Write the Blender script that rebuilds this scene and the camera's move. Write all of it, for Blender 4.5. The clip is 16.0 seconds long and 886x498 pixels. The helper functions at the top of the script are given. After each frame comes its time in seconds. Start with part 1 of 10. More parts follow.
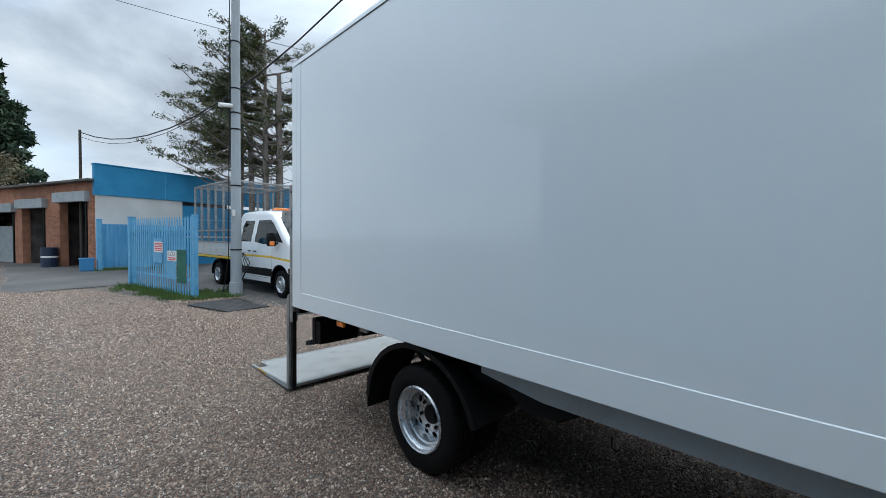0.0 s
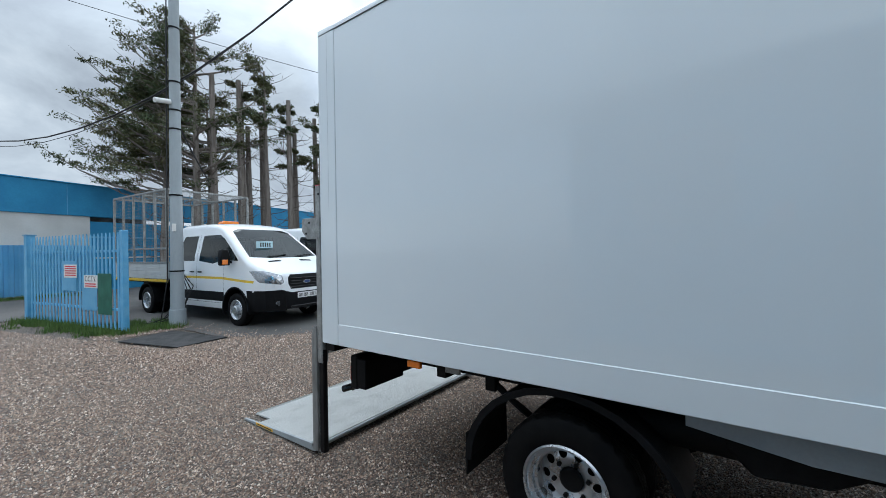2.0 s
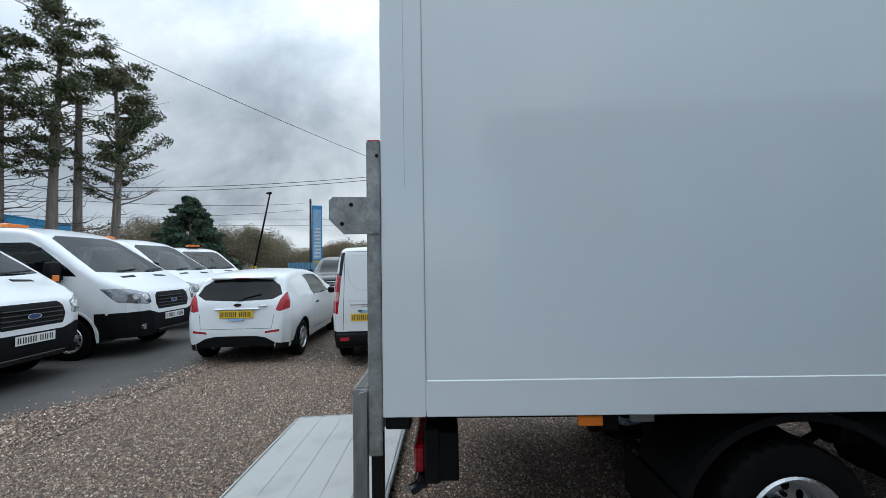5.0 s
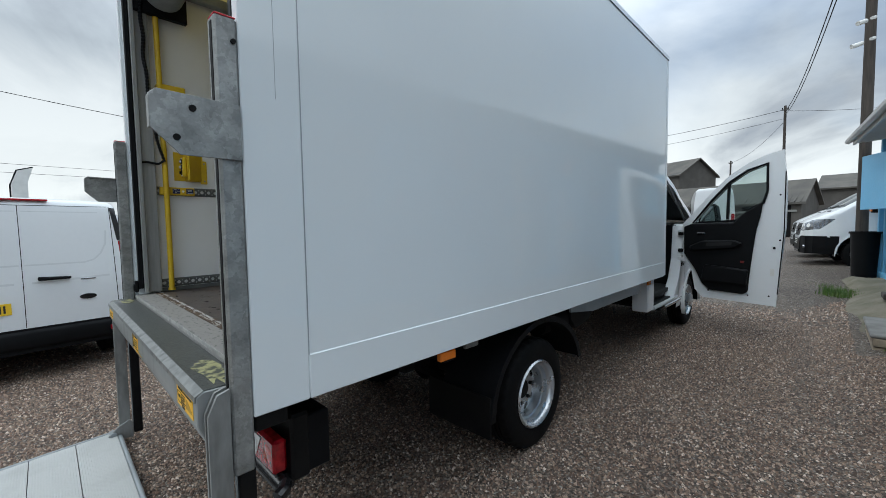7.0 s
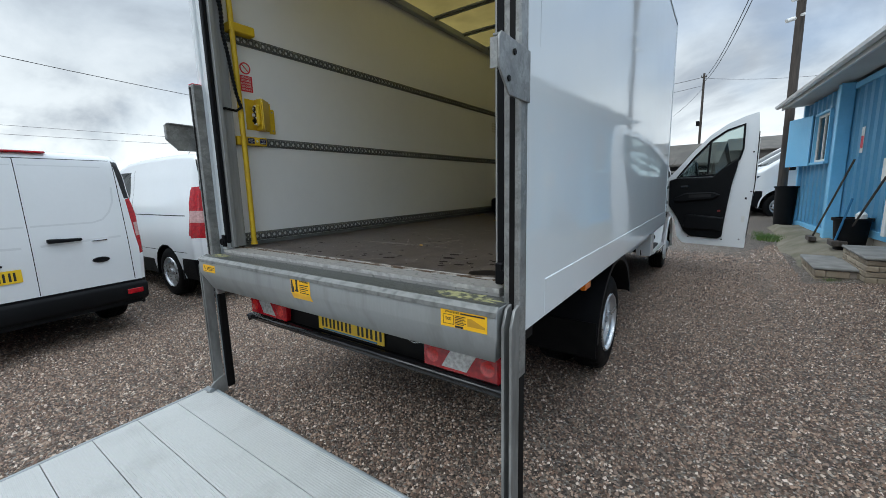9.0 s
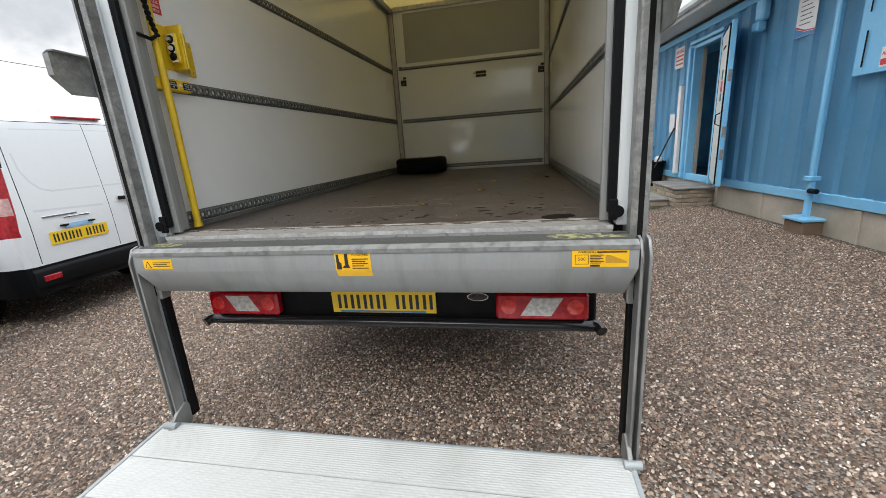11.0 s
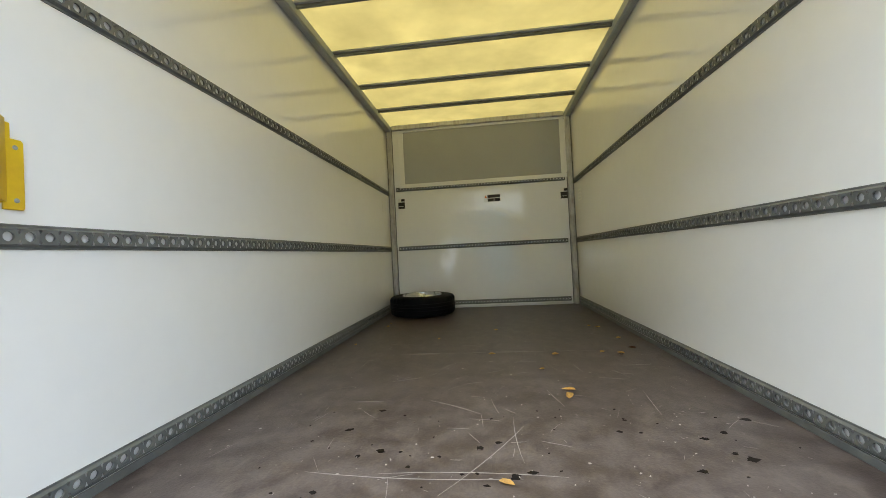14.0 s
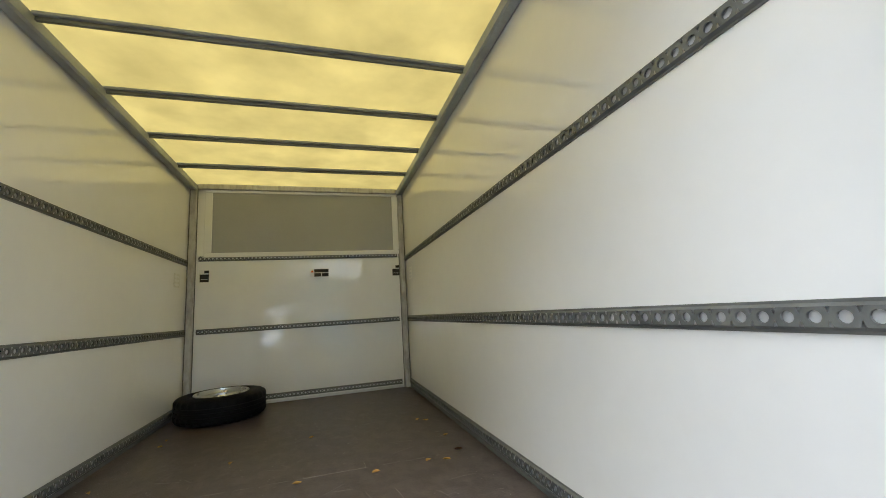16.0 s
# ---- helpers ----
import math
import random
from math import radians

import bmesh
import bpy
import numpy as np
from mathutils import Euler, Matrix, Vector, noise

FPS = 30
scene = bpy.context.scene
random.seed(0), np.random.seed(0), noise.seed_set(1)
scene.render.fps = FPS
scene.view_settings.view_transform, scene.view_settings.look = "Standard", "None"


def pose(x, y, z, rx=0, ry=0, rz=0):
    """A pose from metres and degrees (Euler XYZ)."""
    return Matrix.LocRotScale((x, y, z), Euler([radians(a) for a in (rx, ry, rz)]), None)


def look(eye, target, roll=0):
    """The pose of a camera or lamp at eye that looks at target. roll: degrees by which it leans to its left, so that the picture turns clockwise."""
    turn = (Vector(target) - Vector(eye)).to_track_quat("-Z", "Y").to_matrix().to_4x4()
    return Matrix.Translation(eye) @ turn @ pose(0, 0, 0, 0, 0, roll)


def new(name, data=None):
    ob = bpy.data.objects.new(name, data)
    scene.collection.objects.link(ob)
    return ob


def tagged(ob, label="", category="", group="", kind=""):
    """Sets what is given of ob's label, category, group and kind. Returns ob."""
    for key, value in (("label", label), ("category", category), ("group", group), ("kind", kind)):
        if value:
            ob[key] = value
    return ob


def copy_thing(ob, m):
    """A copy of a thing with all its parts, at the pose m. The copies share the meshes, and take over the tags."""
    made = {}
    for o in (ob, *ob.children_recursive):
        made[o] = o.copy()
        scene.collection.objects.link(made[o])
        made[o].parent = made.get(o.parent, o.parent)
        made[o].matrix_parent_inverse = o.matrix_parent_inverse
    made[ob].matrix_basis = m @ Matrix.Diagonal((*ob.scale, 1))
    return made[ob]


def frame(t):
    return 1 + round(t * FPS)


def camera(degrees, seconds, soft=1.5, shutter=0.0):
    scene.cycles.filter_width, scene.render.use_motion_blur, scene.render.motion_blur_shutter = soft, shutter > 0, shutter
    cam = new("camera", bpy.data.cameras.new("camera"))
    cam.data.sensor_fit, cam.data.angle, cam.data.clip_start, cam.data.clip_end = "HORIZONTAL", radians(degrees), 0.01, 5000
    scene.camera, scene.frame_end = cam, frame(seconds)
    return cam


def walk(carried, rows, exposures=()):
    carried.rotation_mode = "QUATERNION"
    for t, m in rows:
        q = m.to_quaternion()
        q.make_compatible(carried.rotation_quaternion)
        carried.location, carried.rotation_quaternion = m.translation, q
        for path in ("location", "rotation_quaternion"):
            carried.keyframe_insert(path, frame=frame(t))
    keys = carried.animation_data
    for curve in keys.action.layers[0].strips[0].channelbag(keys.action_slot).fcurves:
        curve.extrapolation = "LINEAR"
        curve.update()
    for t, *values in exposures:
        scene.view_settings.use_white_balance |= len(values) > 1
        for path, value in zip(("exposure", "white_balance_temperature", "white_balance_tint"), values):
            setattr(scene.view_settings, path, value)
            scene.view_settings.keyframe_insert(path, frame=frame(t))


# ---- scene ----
# ---- camera and its walk ----
cam = camera(97.3, 16.0, 0.8)
PATH = [
    (0, (2.586, 3.596, 1.515), (1.191, 2.163, 1.458), 0.6),
    (0.5, (2.67, 3.255, 1.499), (1.231, 1.869, 1.434), 0.2),
    (1, (2.689, 3.003, 1.479), (1.208, 1.66, 1.422), -0.4),
    (1.5, (2.741, 2.748, 1.503), (1.2, 1.472, 1.478), -0.6),
    (2, (2.803, 2.374, 1.507), (1.19, 1.191, 1.513), -1.0),
    (2.5, (2.787, 2.006, 1.483), (1.11, 0.917, 1.521), -0.8),
    (3, (2.778, 1.658, 1.48), (1.044, 0.664, 1.551), -0.7),
    (3.2, (2.782, 1.48, 1.485), (1.027, 0.524, 1.559), -0.8),
    (5.3, (2.582, 0.139, 1.476), (0.599, 0.393, 1.539), -1.2),
    (5.5, (2.509, 0.071, 1.464), (0.562, 0.523, 1.516), -1.4),
    (6, (2.393, -0.028, 1.459), (0.606, 0.871, 1.468), -1.2),
    (6.5, (2.341, -0.244, 1.439), (0.768, 0.99, 1.377), -1.2),
    (7, (2.237, -0.414, 1.412), (0.84, 1.012, 1.296), -0.9),
    (7.5, (2.082, -0.567, 1.395), (0.802, 0.962, 1.242), -0.7),
    (8, (1.953, -0.799, 1.382), (0.729, 0.77, 1.183), -0.6),
    (8.5, (1.783, -1.059, 1.383), (0.583, 0.52, 1.128), -0.8),
    (8.7, (1.7, -1.127, 1.367), (0.514, 0.46, 1.091), -1.0),
    (10.8, (0.703, -1.521, 1.321), (0.218, 0.347, 0.795), -3.8),
    (11, (0.617, -1.506, 1.309), (0.224, 0.388, 0.803), -4.0),
    (11.5, (0.371, -1.445, 1.336), (0.181, 0.505, 0.935), -4.0),
    (12, (0.265, -1.314, 1.4), (0.161, 0.665, 1.132), -4.1),
    (12.5, (0.239, -1.056, 1.449), (0.127, 0.935, 1.295), -3.9),
    (13, (0.204, -0.867, 1.498), (0.08, 1.127, 1.4), -3.6),
    (13.5, (0.087, -0.588, 1.54), (-0.064, 1.406, 1.495), -3.2),
    (14, (0.038, -0.359, 1.594), (-0.19, 1.627, 1.624), -2.9),
    (14.5, (0.035, -0.209, 1.644), (-0.254, 1.765, 1.791), -2.5),
    (15, (0.038, -0.151, 1.723), (-0.16, 1.817, 2.017), -2.2),
    (15.5, (0.09, -0.122, 1.756), (0.23, 1.841, 2.111), -3.0),
    (16, (0.17, -0.112, 1.739), (0.751, 1.776, 2.052), -3.7),
]
walk(cam, [(t, look(eye, target, roll)) for t, eye, target, roll in PATH], exposures=((0, 0.70, 5700, 5), (1.5, 0.71, 5700, 5), (3.0, 0.60, 5700, 5), (5.3, 0.44, 5770, 5), (7.3, 0.52, 5900, 5), (8.5, 0.58, 5760, 5), (11.0, 1.22, 6400, 10), (11.5, 1.42, 6400, 9.5), (12.5, 1.82, 6150, 8), (13.0, 2.05, 6100, 8), (14.0, 2.46, 6000, 8), (14.5, 2.52, 5950, 8), (15.0, 2.56, 5650, 9), (15.5, 2.53, 5300, 11), (16, 2.44, 5950, 10)))

# ---- world and light: bright overcast sky with broken cloud ----
SUN_DIR = (-0.12, -0.60, 0.79)
world = bpy.data.worlds.new("overcast_sky")
scene.world = world
world.use_nodes = True
wn, wl = world.node_tree.nodes, world.node_tree.links
wbg = wn["Background"]
sky = wn.new("ShaderNodeTexSky")
sky.sky_type = "NISHITA"
sky.sun_disc = False
sky.sun_elevation = radians(52)
sky.sun_rotation = radians(191)
wtc = wn.new("ShaderNodeTexCoord")
# cloud deck: the direction thrown onto a level sheet overhead, so that banks flatten towards the horizon
wxyz = wn.new("ShaderNodeSeparateXYZ")
wl.new(wtc.outputs["Generated"], wxyz.inputs[0])
wlift = wn.new("ShaderNodeMath")
wlift.operation = "MAXIMUM"
wlift.inputs[1].default_value = 0.0
wl.new(wxyz.outputs["Z"], wlift.inputs[0])
wdown = wn.new("ShaderNodeMath")
wdown.operation = "ADD"
wdown.inputs[1].default_value = 0.62
wl.new(wlift.outputs[0], wdown.inputs[0])
winv = wn.new("ShaderNodeMath")
winv.operation = "DIVIDE"
winv.inputs[0].default_value = 1.0
wl.new(wdown.outputs[0], winv.inputs[1])
wmap = wn.new("ShaderNodeVectorMath")
wmap.operation = "SCALE"
wl.new(wtc.outputs["Generated"], wmap.inputs[0])
wl.new(winv.outputs[0], wmap.inputs["Scale"])
wno = wn.new("ShaderNodeTexNoise")
wno.inputs["Scale"].default_value = 2.3
wno.inputs["Detail"].default_value = 9.0
wno.inputs["Roughness"].default_value = 0.56
wno.inputs["Distortion"].default_value = 0.35
wl.new(wmap.outputs["Vector"], wno.inputs["Vector"])
wramp = wn.new("ShaderNodeValToRGB")
we = wramp.color_ramp.elements
we[0].position, we[0].color = 0.37, (0.315, 0.33, 0.355, 1)
we[1].position, we[1].color = 0.66, (0.66, 0.66, 0.655, 1)
wmid = we.new(0.50)
wmid.color = (0.45, 0.47, 0.49, 1)
wl.new(wno.outputs["Fac"], wramp.inputs["Fac"])
wgap = wn.new("ShaderNodeTexNoise")
wgap.inputs["Scale"].default_value = 1.3
wgap.inputs["Detail"].default_value = 5.0
wl.new(wmap.outputs["Vector"], wgap.inputs["Vector"])
wgr = wn.new("ShaderNodeMapRange")
wgr.inputs["From Min"].default_value = 0.54
wgr.inputs["From Max"].default_value = 0.70
wgr.inputs["To Max"].default_value = 0.55
wl.new(wgap.outputs["Fac"], wgr.inputs["Value"])
wsk = wn.new("ShaderNodeVectorMath")
wsk.operation = "SCALE"
wsk.inputs["Scale"].default_value = 0.11
wl.new(sky.outputs["Color"], wsk.inputs[0])
wmix = wn.new("ShaderNodeMix")
wmix.data_type = "RGBA"
wl.new(wgr.outputs["Result"], wmix.inputs["Factor"])
wl.new(wramp.outputs["Color"], wmix.inputs["A"])
wl.new(wsk.outputs["Vector"], wmix.inputs["B"])
# low banks of pale cream cloud away from the office and beyond the parked vans
wlow = wn.new("ShaderNodeMapRange")
wlow.inputs["From Min"].default_value, wlow.inputs["From Max"].default_value = 0.34, 0.05
wl.new(wxyz.outputs["Z"], wlow.inputs["Value"])
wbear = wn.new("ShaderNodeVectorMath")
wbear.operation = "DOT_PRODUCT"
wbear.inputs[1].default_value = (-0.72, 0.69, 0.0)
wl.new(wtc.outputs["Generated"], wbear.inputs[0])
wbr = wn.new("ShaderNodeMapRange")
wbr.inputs["From Min"].default_value, wbr.inputs["From Max"].default_value = 0.0, 0.7
wl.new(wbear.outputs["Value"], wbr.inputs["Value"])
wcl = wn.new("ShaderNodeMapRange")
wcl.inputs["From Min"].default_value, wcl.inputs["From Max"].default_value = 0.32, 0.50
wl.new(wno.outputs["Fac"], wcl.inputs["Value"])
wf1 = wn.new("ShaderNodeMath")
wf1.operation = "MULTIPLY"
wl.new(wlow.outputs["Result"], wf1.inputs[0])
wl.new(wbr.outputs["Result"], wf1.inputs[1])
wf2 = wn.new("ShaderNodeMath")
wf2.operation = "MULTIPLY"
wl.new(wf1.outputs[0], wf2.inputs[0])
wl.new(wcl.outputs["Result"], wf2.inputs[1])
wbank = wn.new("ShaderNodeMix")
wbank.data_type = "RGBA"
wbank.inputs["B"].default_value = (0.84, 0.82, 0.77, 1)
wl.new(wf2.outputs[0], wbank.inputs["Factor"])
wl.new(wmix.outputs["Result"], wbank.inputs["A"])
wl.new(wbank.outputs["Result"], wbg.inputs["Color"])
wsep = wn.new("ShaderNodeSeparateXYZ")
wl.new(wtc.outputs["Generated"], wsep.inputs[0])
wzen = wn.new("ShaderNodeMapRange")
wzen.inputs["From Min"].default_value, wzen.inputs["From Max"].default_value = 0.34, 0.88
wzen.inputs["To Min"].default_value, wzen.inputs["To Max"].default_value = 0.93, 2.75
wl.new(wsep.outputs["Z"], wzen.inputs["Value"])
# the cloud is a little heavier on one side
wdot = wn.new("ShaderNodeVectorMath")
wdot.operation = "DOT_PRODUCT"
wdot.inputs[1].default_value = (-0.45, -0.85, 0.25)
wl.new(wtc.outputs["Generated"], wdot.inputs[0])
wside = wn.new("ShaderNodeMapRange")
wside.inputs["From Min"].default_value, wside.inputs["From Max"].default_value = -1.0, 1.0
wside.inputs["To Min"].default_value, wside.inputs["To Max"].default_value = 0.98, 0.90
wl.new(wdot.outputs["Value"], wside.inputs["Value"])
wmul = wn.new("ShaderNodeMath")
wmul.operation = "MULTIPLY"
wl.new(wzen.outputs["Result"], wmul.inputs[0])
wl.new(wside.outputs["Result"], wmul.inputs[1])
wl.new(wmul.outputs[0], wbg.inputs["Strength"])

sun = new("sun", bpy.data.lights.new("sun", "SUN"))
sun.data.energy = 0.8
sun.data.angle = radians(40)
sun.data.color = (1.0, 0.96, 0.9)
sun.matrix_world = look((0, 0, 30), (-SUN_DIR[0] * 30, -SUN_DIR[1] * 30, 30 - SUN_DIR[2] * 30))


# ---- materials ----
def mat(name, col, rough=0.5, metal=0.0, var=0.10, scale=3.0, bump=0.0, bscale=90.0, col2=None, coat=0.0, rand=0.0, lo=0.35, hi=0.65, detail=5.0, stretch=(1, 1, 1), spec=0.5, crough=0.05):
    """A painted or raw surface: two scales of colour change, uneven gloss, fine relief."""
    m = bpy.data.materials.new(name)
    m.use_nodes = True
    nt = m.node_tree
    n, l = nt.nodes, nt.links
    p = n["Principled BSDF"]
    p.inputs["Metallic"].default_value = metal
    p.inputs["Specular IOR Level"].default_value = spec
    p.inputs["Coat Weight"].default_value = coat
    p.inputs["Coat Roughness"].default_value = crough
    tc = n.new("ShaderNodeTexCoord")
    mp = n.new("ShaderNodeMapping")
    mp.inputs["Scale"].default_value = stretch
    l.new(tc.outputs["Object"], mp.inputs["Vector"])
    big = n.new("ShaderNodeTexNoise")
    big.inputs["Scale"].default_value = scale
    big.inputs["Detail"].default_value = detail
    l.new(mp.outputs["Vector"], big.inputs["Vector"])
    ramp = n.new("ShaderNodeMapRange")
    ramp.inputs["From Min"].default_value = lo
    ramp.inputs["From Max"].default_value = hi
    l.new(big.outputs["Fac"], ramp.inputs["Value"])
    mix = n.new("ShaderNodeMix")
    mix.data_type = "RGBA"
    c2 = col2 if col2 else tuple(c * (1 - 2 * var) for c in col)
    mix.inputs["A"].default_value = (*col, 1)
    mix.inputs["B"].default_value = (*c2, 1)
    l.new(ramp.outputs["Result"], mix.inputs["Factor"])
    fine = n.new("ShaderNodeTexNoise")
    fine.inputs["Scale"].default_value = bscale
    fine.inputs["Detail"].default_value = 3.0
    l.new(mp.outputs["Vector"], fine.inputs["Vector"])
    fr = n.new("ShaderNodeMapRange")
    fr.inputs["To Min"].default_value = 1 - var
    fr.inputs["To Max"].default_value = 1 + var
    l.new(fine.outputs["Fac"], fr.inputs["Value"])
    last = fr.outputs["Result"]
    if rand:
        oi = n.new("ShaderNodeObjectInfo")
        geo = n.new("ShaderNodeNewGeometry")
        ad = n.new("ShaderNodeMath")
        ad.operation = "ADD"
        l.new(oi.outputs["Random"], ad.inputs[0])
        l.new(geo.outputs["Random Per Island"], ad.inputs[1])
        fc = n.new("ShaderNodeMath")
        fc.operation = "FRACT"
        l.new(ad.outputs[0], fc.inputs[0])
        rr = n.new("ShaderNodeMapRange")
        rr.inputs["To Min"].default_value = 1 - rand
        rr.inputs["To Max"].default_value = 1 + rand
        l.new(fc.outputs[0], rr.inputs["Value"])
        mu = n.new("ShaderNodeMath")
        mu.operation = "MULTIPLY"
        l.new(last, mu.inputs[0])
        l.new(rr.outputs["Result"], mu.inputs[1])
        last = mu.outputs[0]
    sc = n.new("ShaderNodeVectorMath")
    sc.operation = "SCALE"
    l.new(mix.outputs["Result"], sc.inputs[0])
    l.new(last, sc.inputs["Scale"])
    l.new(sc.outputs["Vector"], p.inputs["Base Color"])
    ro = n.new("ShaderNodeMapRange")
    ro.inputs["To Min"].default_value = max(0.02, rough * 0.8)
    ro.inputs["To Max"].default_value = min(1, rough * 1.2)
    l.new(big.outputs["Fac"], ro.inputs["Value"])
    l.new(ro.outputs["Result"], p.inputs["Roughness"])
    if bump:
        b = n.new("ShaderNodeBump")
        b.inputs["Strength"].default_value = bump
        b.inputs["Distance"].default_value = 0.004
        l.new(fine.outputs["Fac"], b.inputs["Height"])
        l.new(b.outputs["Normal"], p.inputs["Normal"])
    return m


def glass(name, tint=(0.9, 0.95, 0.95), dark=0.0, rough=0.02):
    """Thin window glass: mostly see-through, glossy at a glance."""
    m = bpy.data.materials.new(name)
    m.use_nodes = True
    n, l = m.node_tree.nodes, m.node_tree.links
    n.remove(n["Principled BSDF"])
    tr = n.new("ShaderNodeBsdfTransparent")
    tr.inputs["Color"].default_value = (*[c * (1 - dark) for c in tint], 1)
    gl = n.new("ShaderNodeBsdfGlossy")
    gl.inputs["Roughness"].default_value = rough
    gl.inputs["Color"].default_value = (0.75, 0.78, 0.78, 1)
    fr = n.new("ShaderNodeFresnel")
    fr.inputs["IOR"].default_value = 1.5
    mx = n.new("ShaderNodeMixShader")
    l.new(fr.outputs[0], mx.inputs[0])
    l.new(tr.outputs[0], mx.inputs[1])
    l.new(gl.outputs[0], mx.inputs[2])
    l.new(mx.outputs[0], n["Material Output"].inputs["Surface"])
    return m


def translucent(name, col, amount=0.6, scale=6.0):
    m = bpy.data.materials.new(name)
    m.use_nodes = True
    n, l = m.node_tree.nodes, m.node_tree.links
    n.remove(n["Principled BSDF"])
    tc = n.new("ShaderNodeTexCoord")
    no = n.new("ShaderNodeTexNoise")
    no.inputs["Scale"].default_value = scale
    no.inputs["Detail"].default_value = 6.0
    l.new(tc.outputs["Object"], no.inputs["Vector"])
    mr = n.new("ShaderNodeMapRange")
    mr.inputs["From Min"].default_value, mr.inputs["From Max"].default_value = 0.3, 0.7
    l.new(no.outputs["Fac"], mr.inputs["Value"])
    mix = n.new("ShaderNodeMix")
    mix.data_type = "RGBA"
    mix.inputs["A"].default_value = (*col, 1)
    mix.inputs["B"].default_value = (*[c * 0.80 for c in col], 1)
    l.new(mr.outputs["Result"], mix.inputs["Factor"])
    tr = n.new("ShaderNodeBsdfTranslucent")
    df = n.new("ShaderNodeBsdfDiffuse")
    l.new(mix.outputs["Result"], tr.inputs["Color"])
    l.new(mix.outputs["Result"], df.inputs["Color"])
    mx = n.new("ShaderNodeMixShader")
    mx.inputs[0].default_value = amount
    l.new(df.outputs[0], mx.inputs[1])
    l.new(tr.outputs[0], mx.inputs[2])
    l.new(mx.outputs[0], n["Material Output"].inputs["Surface"])
    return m


WHITE = mat("white_vehicle_paint", (0.78, 0.80, 0.81), 0.30, var=0.02, scale=0.8, bscale=25, coat=0.7)
BOXWHITE = mat("white_gloss_panel", (0.75, 0.79, 0.80), 0.05, var=0.015, scale=0.5, bscale=3, coat=0.15, spec=0.55, crough=0.015)
INWHITE = mat("white_lining_panel", (0.82, 0.83, 0.82), 0.07, var=0.02, scale=1.2, bscale=14, spec=0.75)
BLACKPL = mat("black_textured_plastic", (0.006, 0.0065, 0.0075), 0.5, var=0.12, scale=6, bump=0.15, bscale=400, spec=0.14)
BLACKGL = mat("gloss_black", (0.012, 0.012, 0.013), 0.18, var=0.1)
RUBBER = mat("tyre_rubber", (0.0045, 0.0045, 0.005), 0.6, var=0.2, scale=14, col2=(0.008, 0.0078, 0.0076), bump=0.2, bscale=220, spec=0.10)
GUIDEALLOY = mat("dull_guide_alloy", (0.27, 0.275, 0.265), 0.45, 0.3, var=0.12, scale=9, col2=(0.34, 0.345, 0.335), bscale=200, stretch=(6, 6, 0.5))
UNDER = mat("chassis_black", (0.004, 0.004, 0.0045), 0.6, var=0.3, scale=9, col2=(0.009, 0.0085, 0.008), spec=0.15)
SILVER = mat("silver_wheel_paint", (0.56, 0.58, 0.60), 0.28, 0.80, var=0.06, scale=12, bscale=150)
GALV = mat("galvanised_steel", (0.21, 0.213, 0.205), 0.42, 0.45, var=0.14, scale=14, col2=(0.33, 0.333, 0.32), lo=0.36, hi=0.66, bscale=160, bump=0.1)
def spangled(m, lo, hi, scale):
    """Zinc crystals: flakes of slightly different grey."""
    n, l = m.node_tree.nodes, m.node_tree.links
    p = n["Principled BSDF"]
    src = p.inputs["Base Color"].links[0].from_socket
    tc = n.new("ShaderNodeTexCoord")
    wob = n.new("ShaderNodeTexNoise")
    wob.inputs["Scale"].default_value = scale * 0.8
    l.new(tc.outputs["Object"], wob.inputs["Vector"])
    av = n.new("ShaderNodeVectorMath")
    av.operation = "MULTIPLY_ADD"
    av.inputs[1].default_value = (0.05, 0.05, 0.05)
    l.new(wob.outputs["Color"], av.inputs[0])
    l.new(tc.outputs["Object"], av.inputs[2])
    vo = n.new("ShaderNodeTexVoronoi")
    vo.inputs["Scale"].default_value = scale
    l.new(av.outputs["Vector"], vo.inputs["Vector"])
    sep = n.new("ShaderNodeSeparateColor")
    l.new(vo.outputs["Color"], sep.inputs[0])
    mr = n.new("ShaderNodeMapRange")
    mr.inputs["To Min"].default_value, mr.inputs["To Max"].default_value = lo, hi
    l.new(sep.outputs[0], mr.inputs["Value"])
    sc = n.new("ShaderNodeVectorMath")
    sc.operation = "SCALE"
    l.new(src, sc.inputs[0])
    l.new(mr.outputs["Result"], sc.inputs["Scale"])
    l.new(sc.outputs["Vector"], p.inputs["Base Color"])


def waved(m, scale, depth):
    """Slow waves over a large flat panel, which make its reflections wander."""
    n, l = m.node_tree.nodes, m.node_tree.links
    tc = n.new("ShaderNodeTexCoord")
    no = n.new("ShaderNodeTexNoise")
    no.inputs["Scale"].default_value = scale
    no.inputs["Detail"].default_value = 2.0
    l.new(tc.outputs["Object"], no.inputs["Vector"])
    b = n.new("ShaderNodeBump")
    b.inputs["Strength"].default_value = 1.0
    b.inputs["Distance"].default_value = depth
    l.new(no.outputs["Fac"], b.inputs["Height"])
    l.new(b.outputs["Normal"], n["Principled BSDF"].inputs["Normal"])
    l.new(b.outputs["Normal"], n["Principled BSDF"].inputs["Coat Normal"])


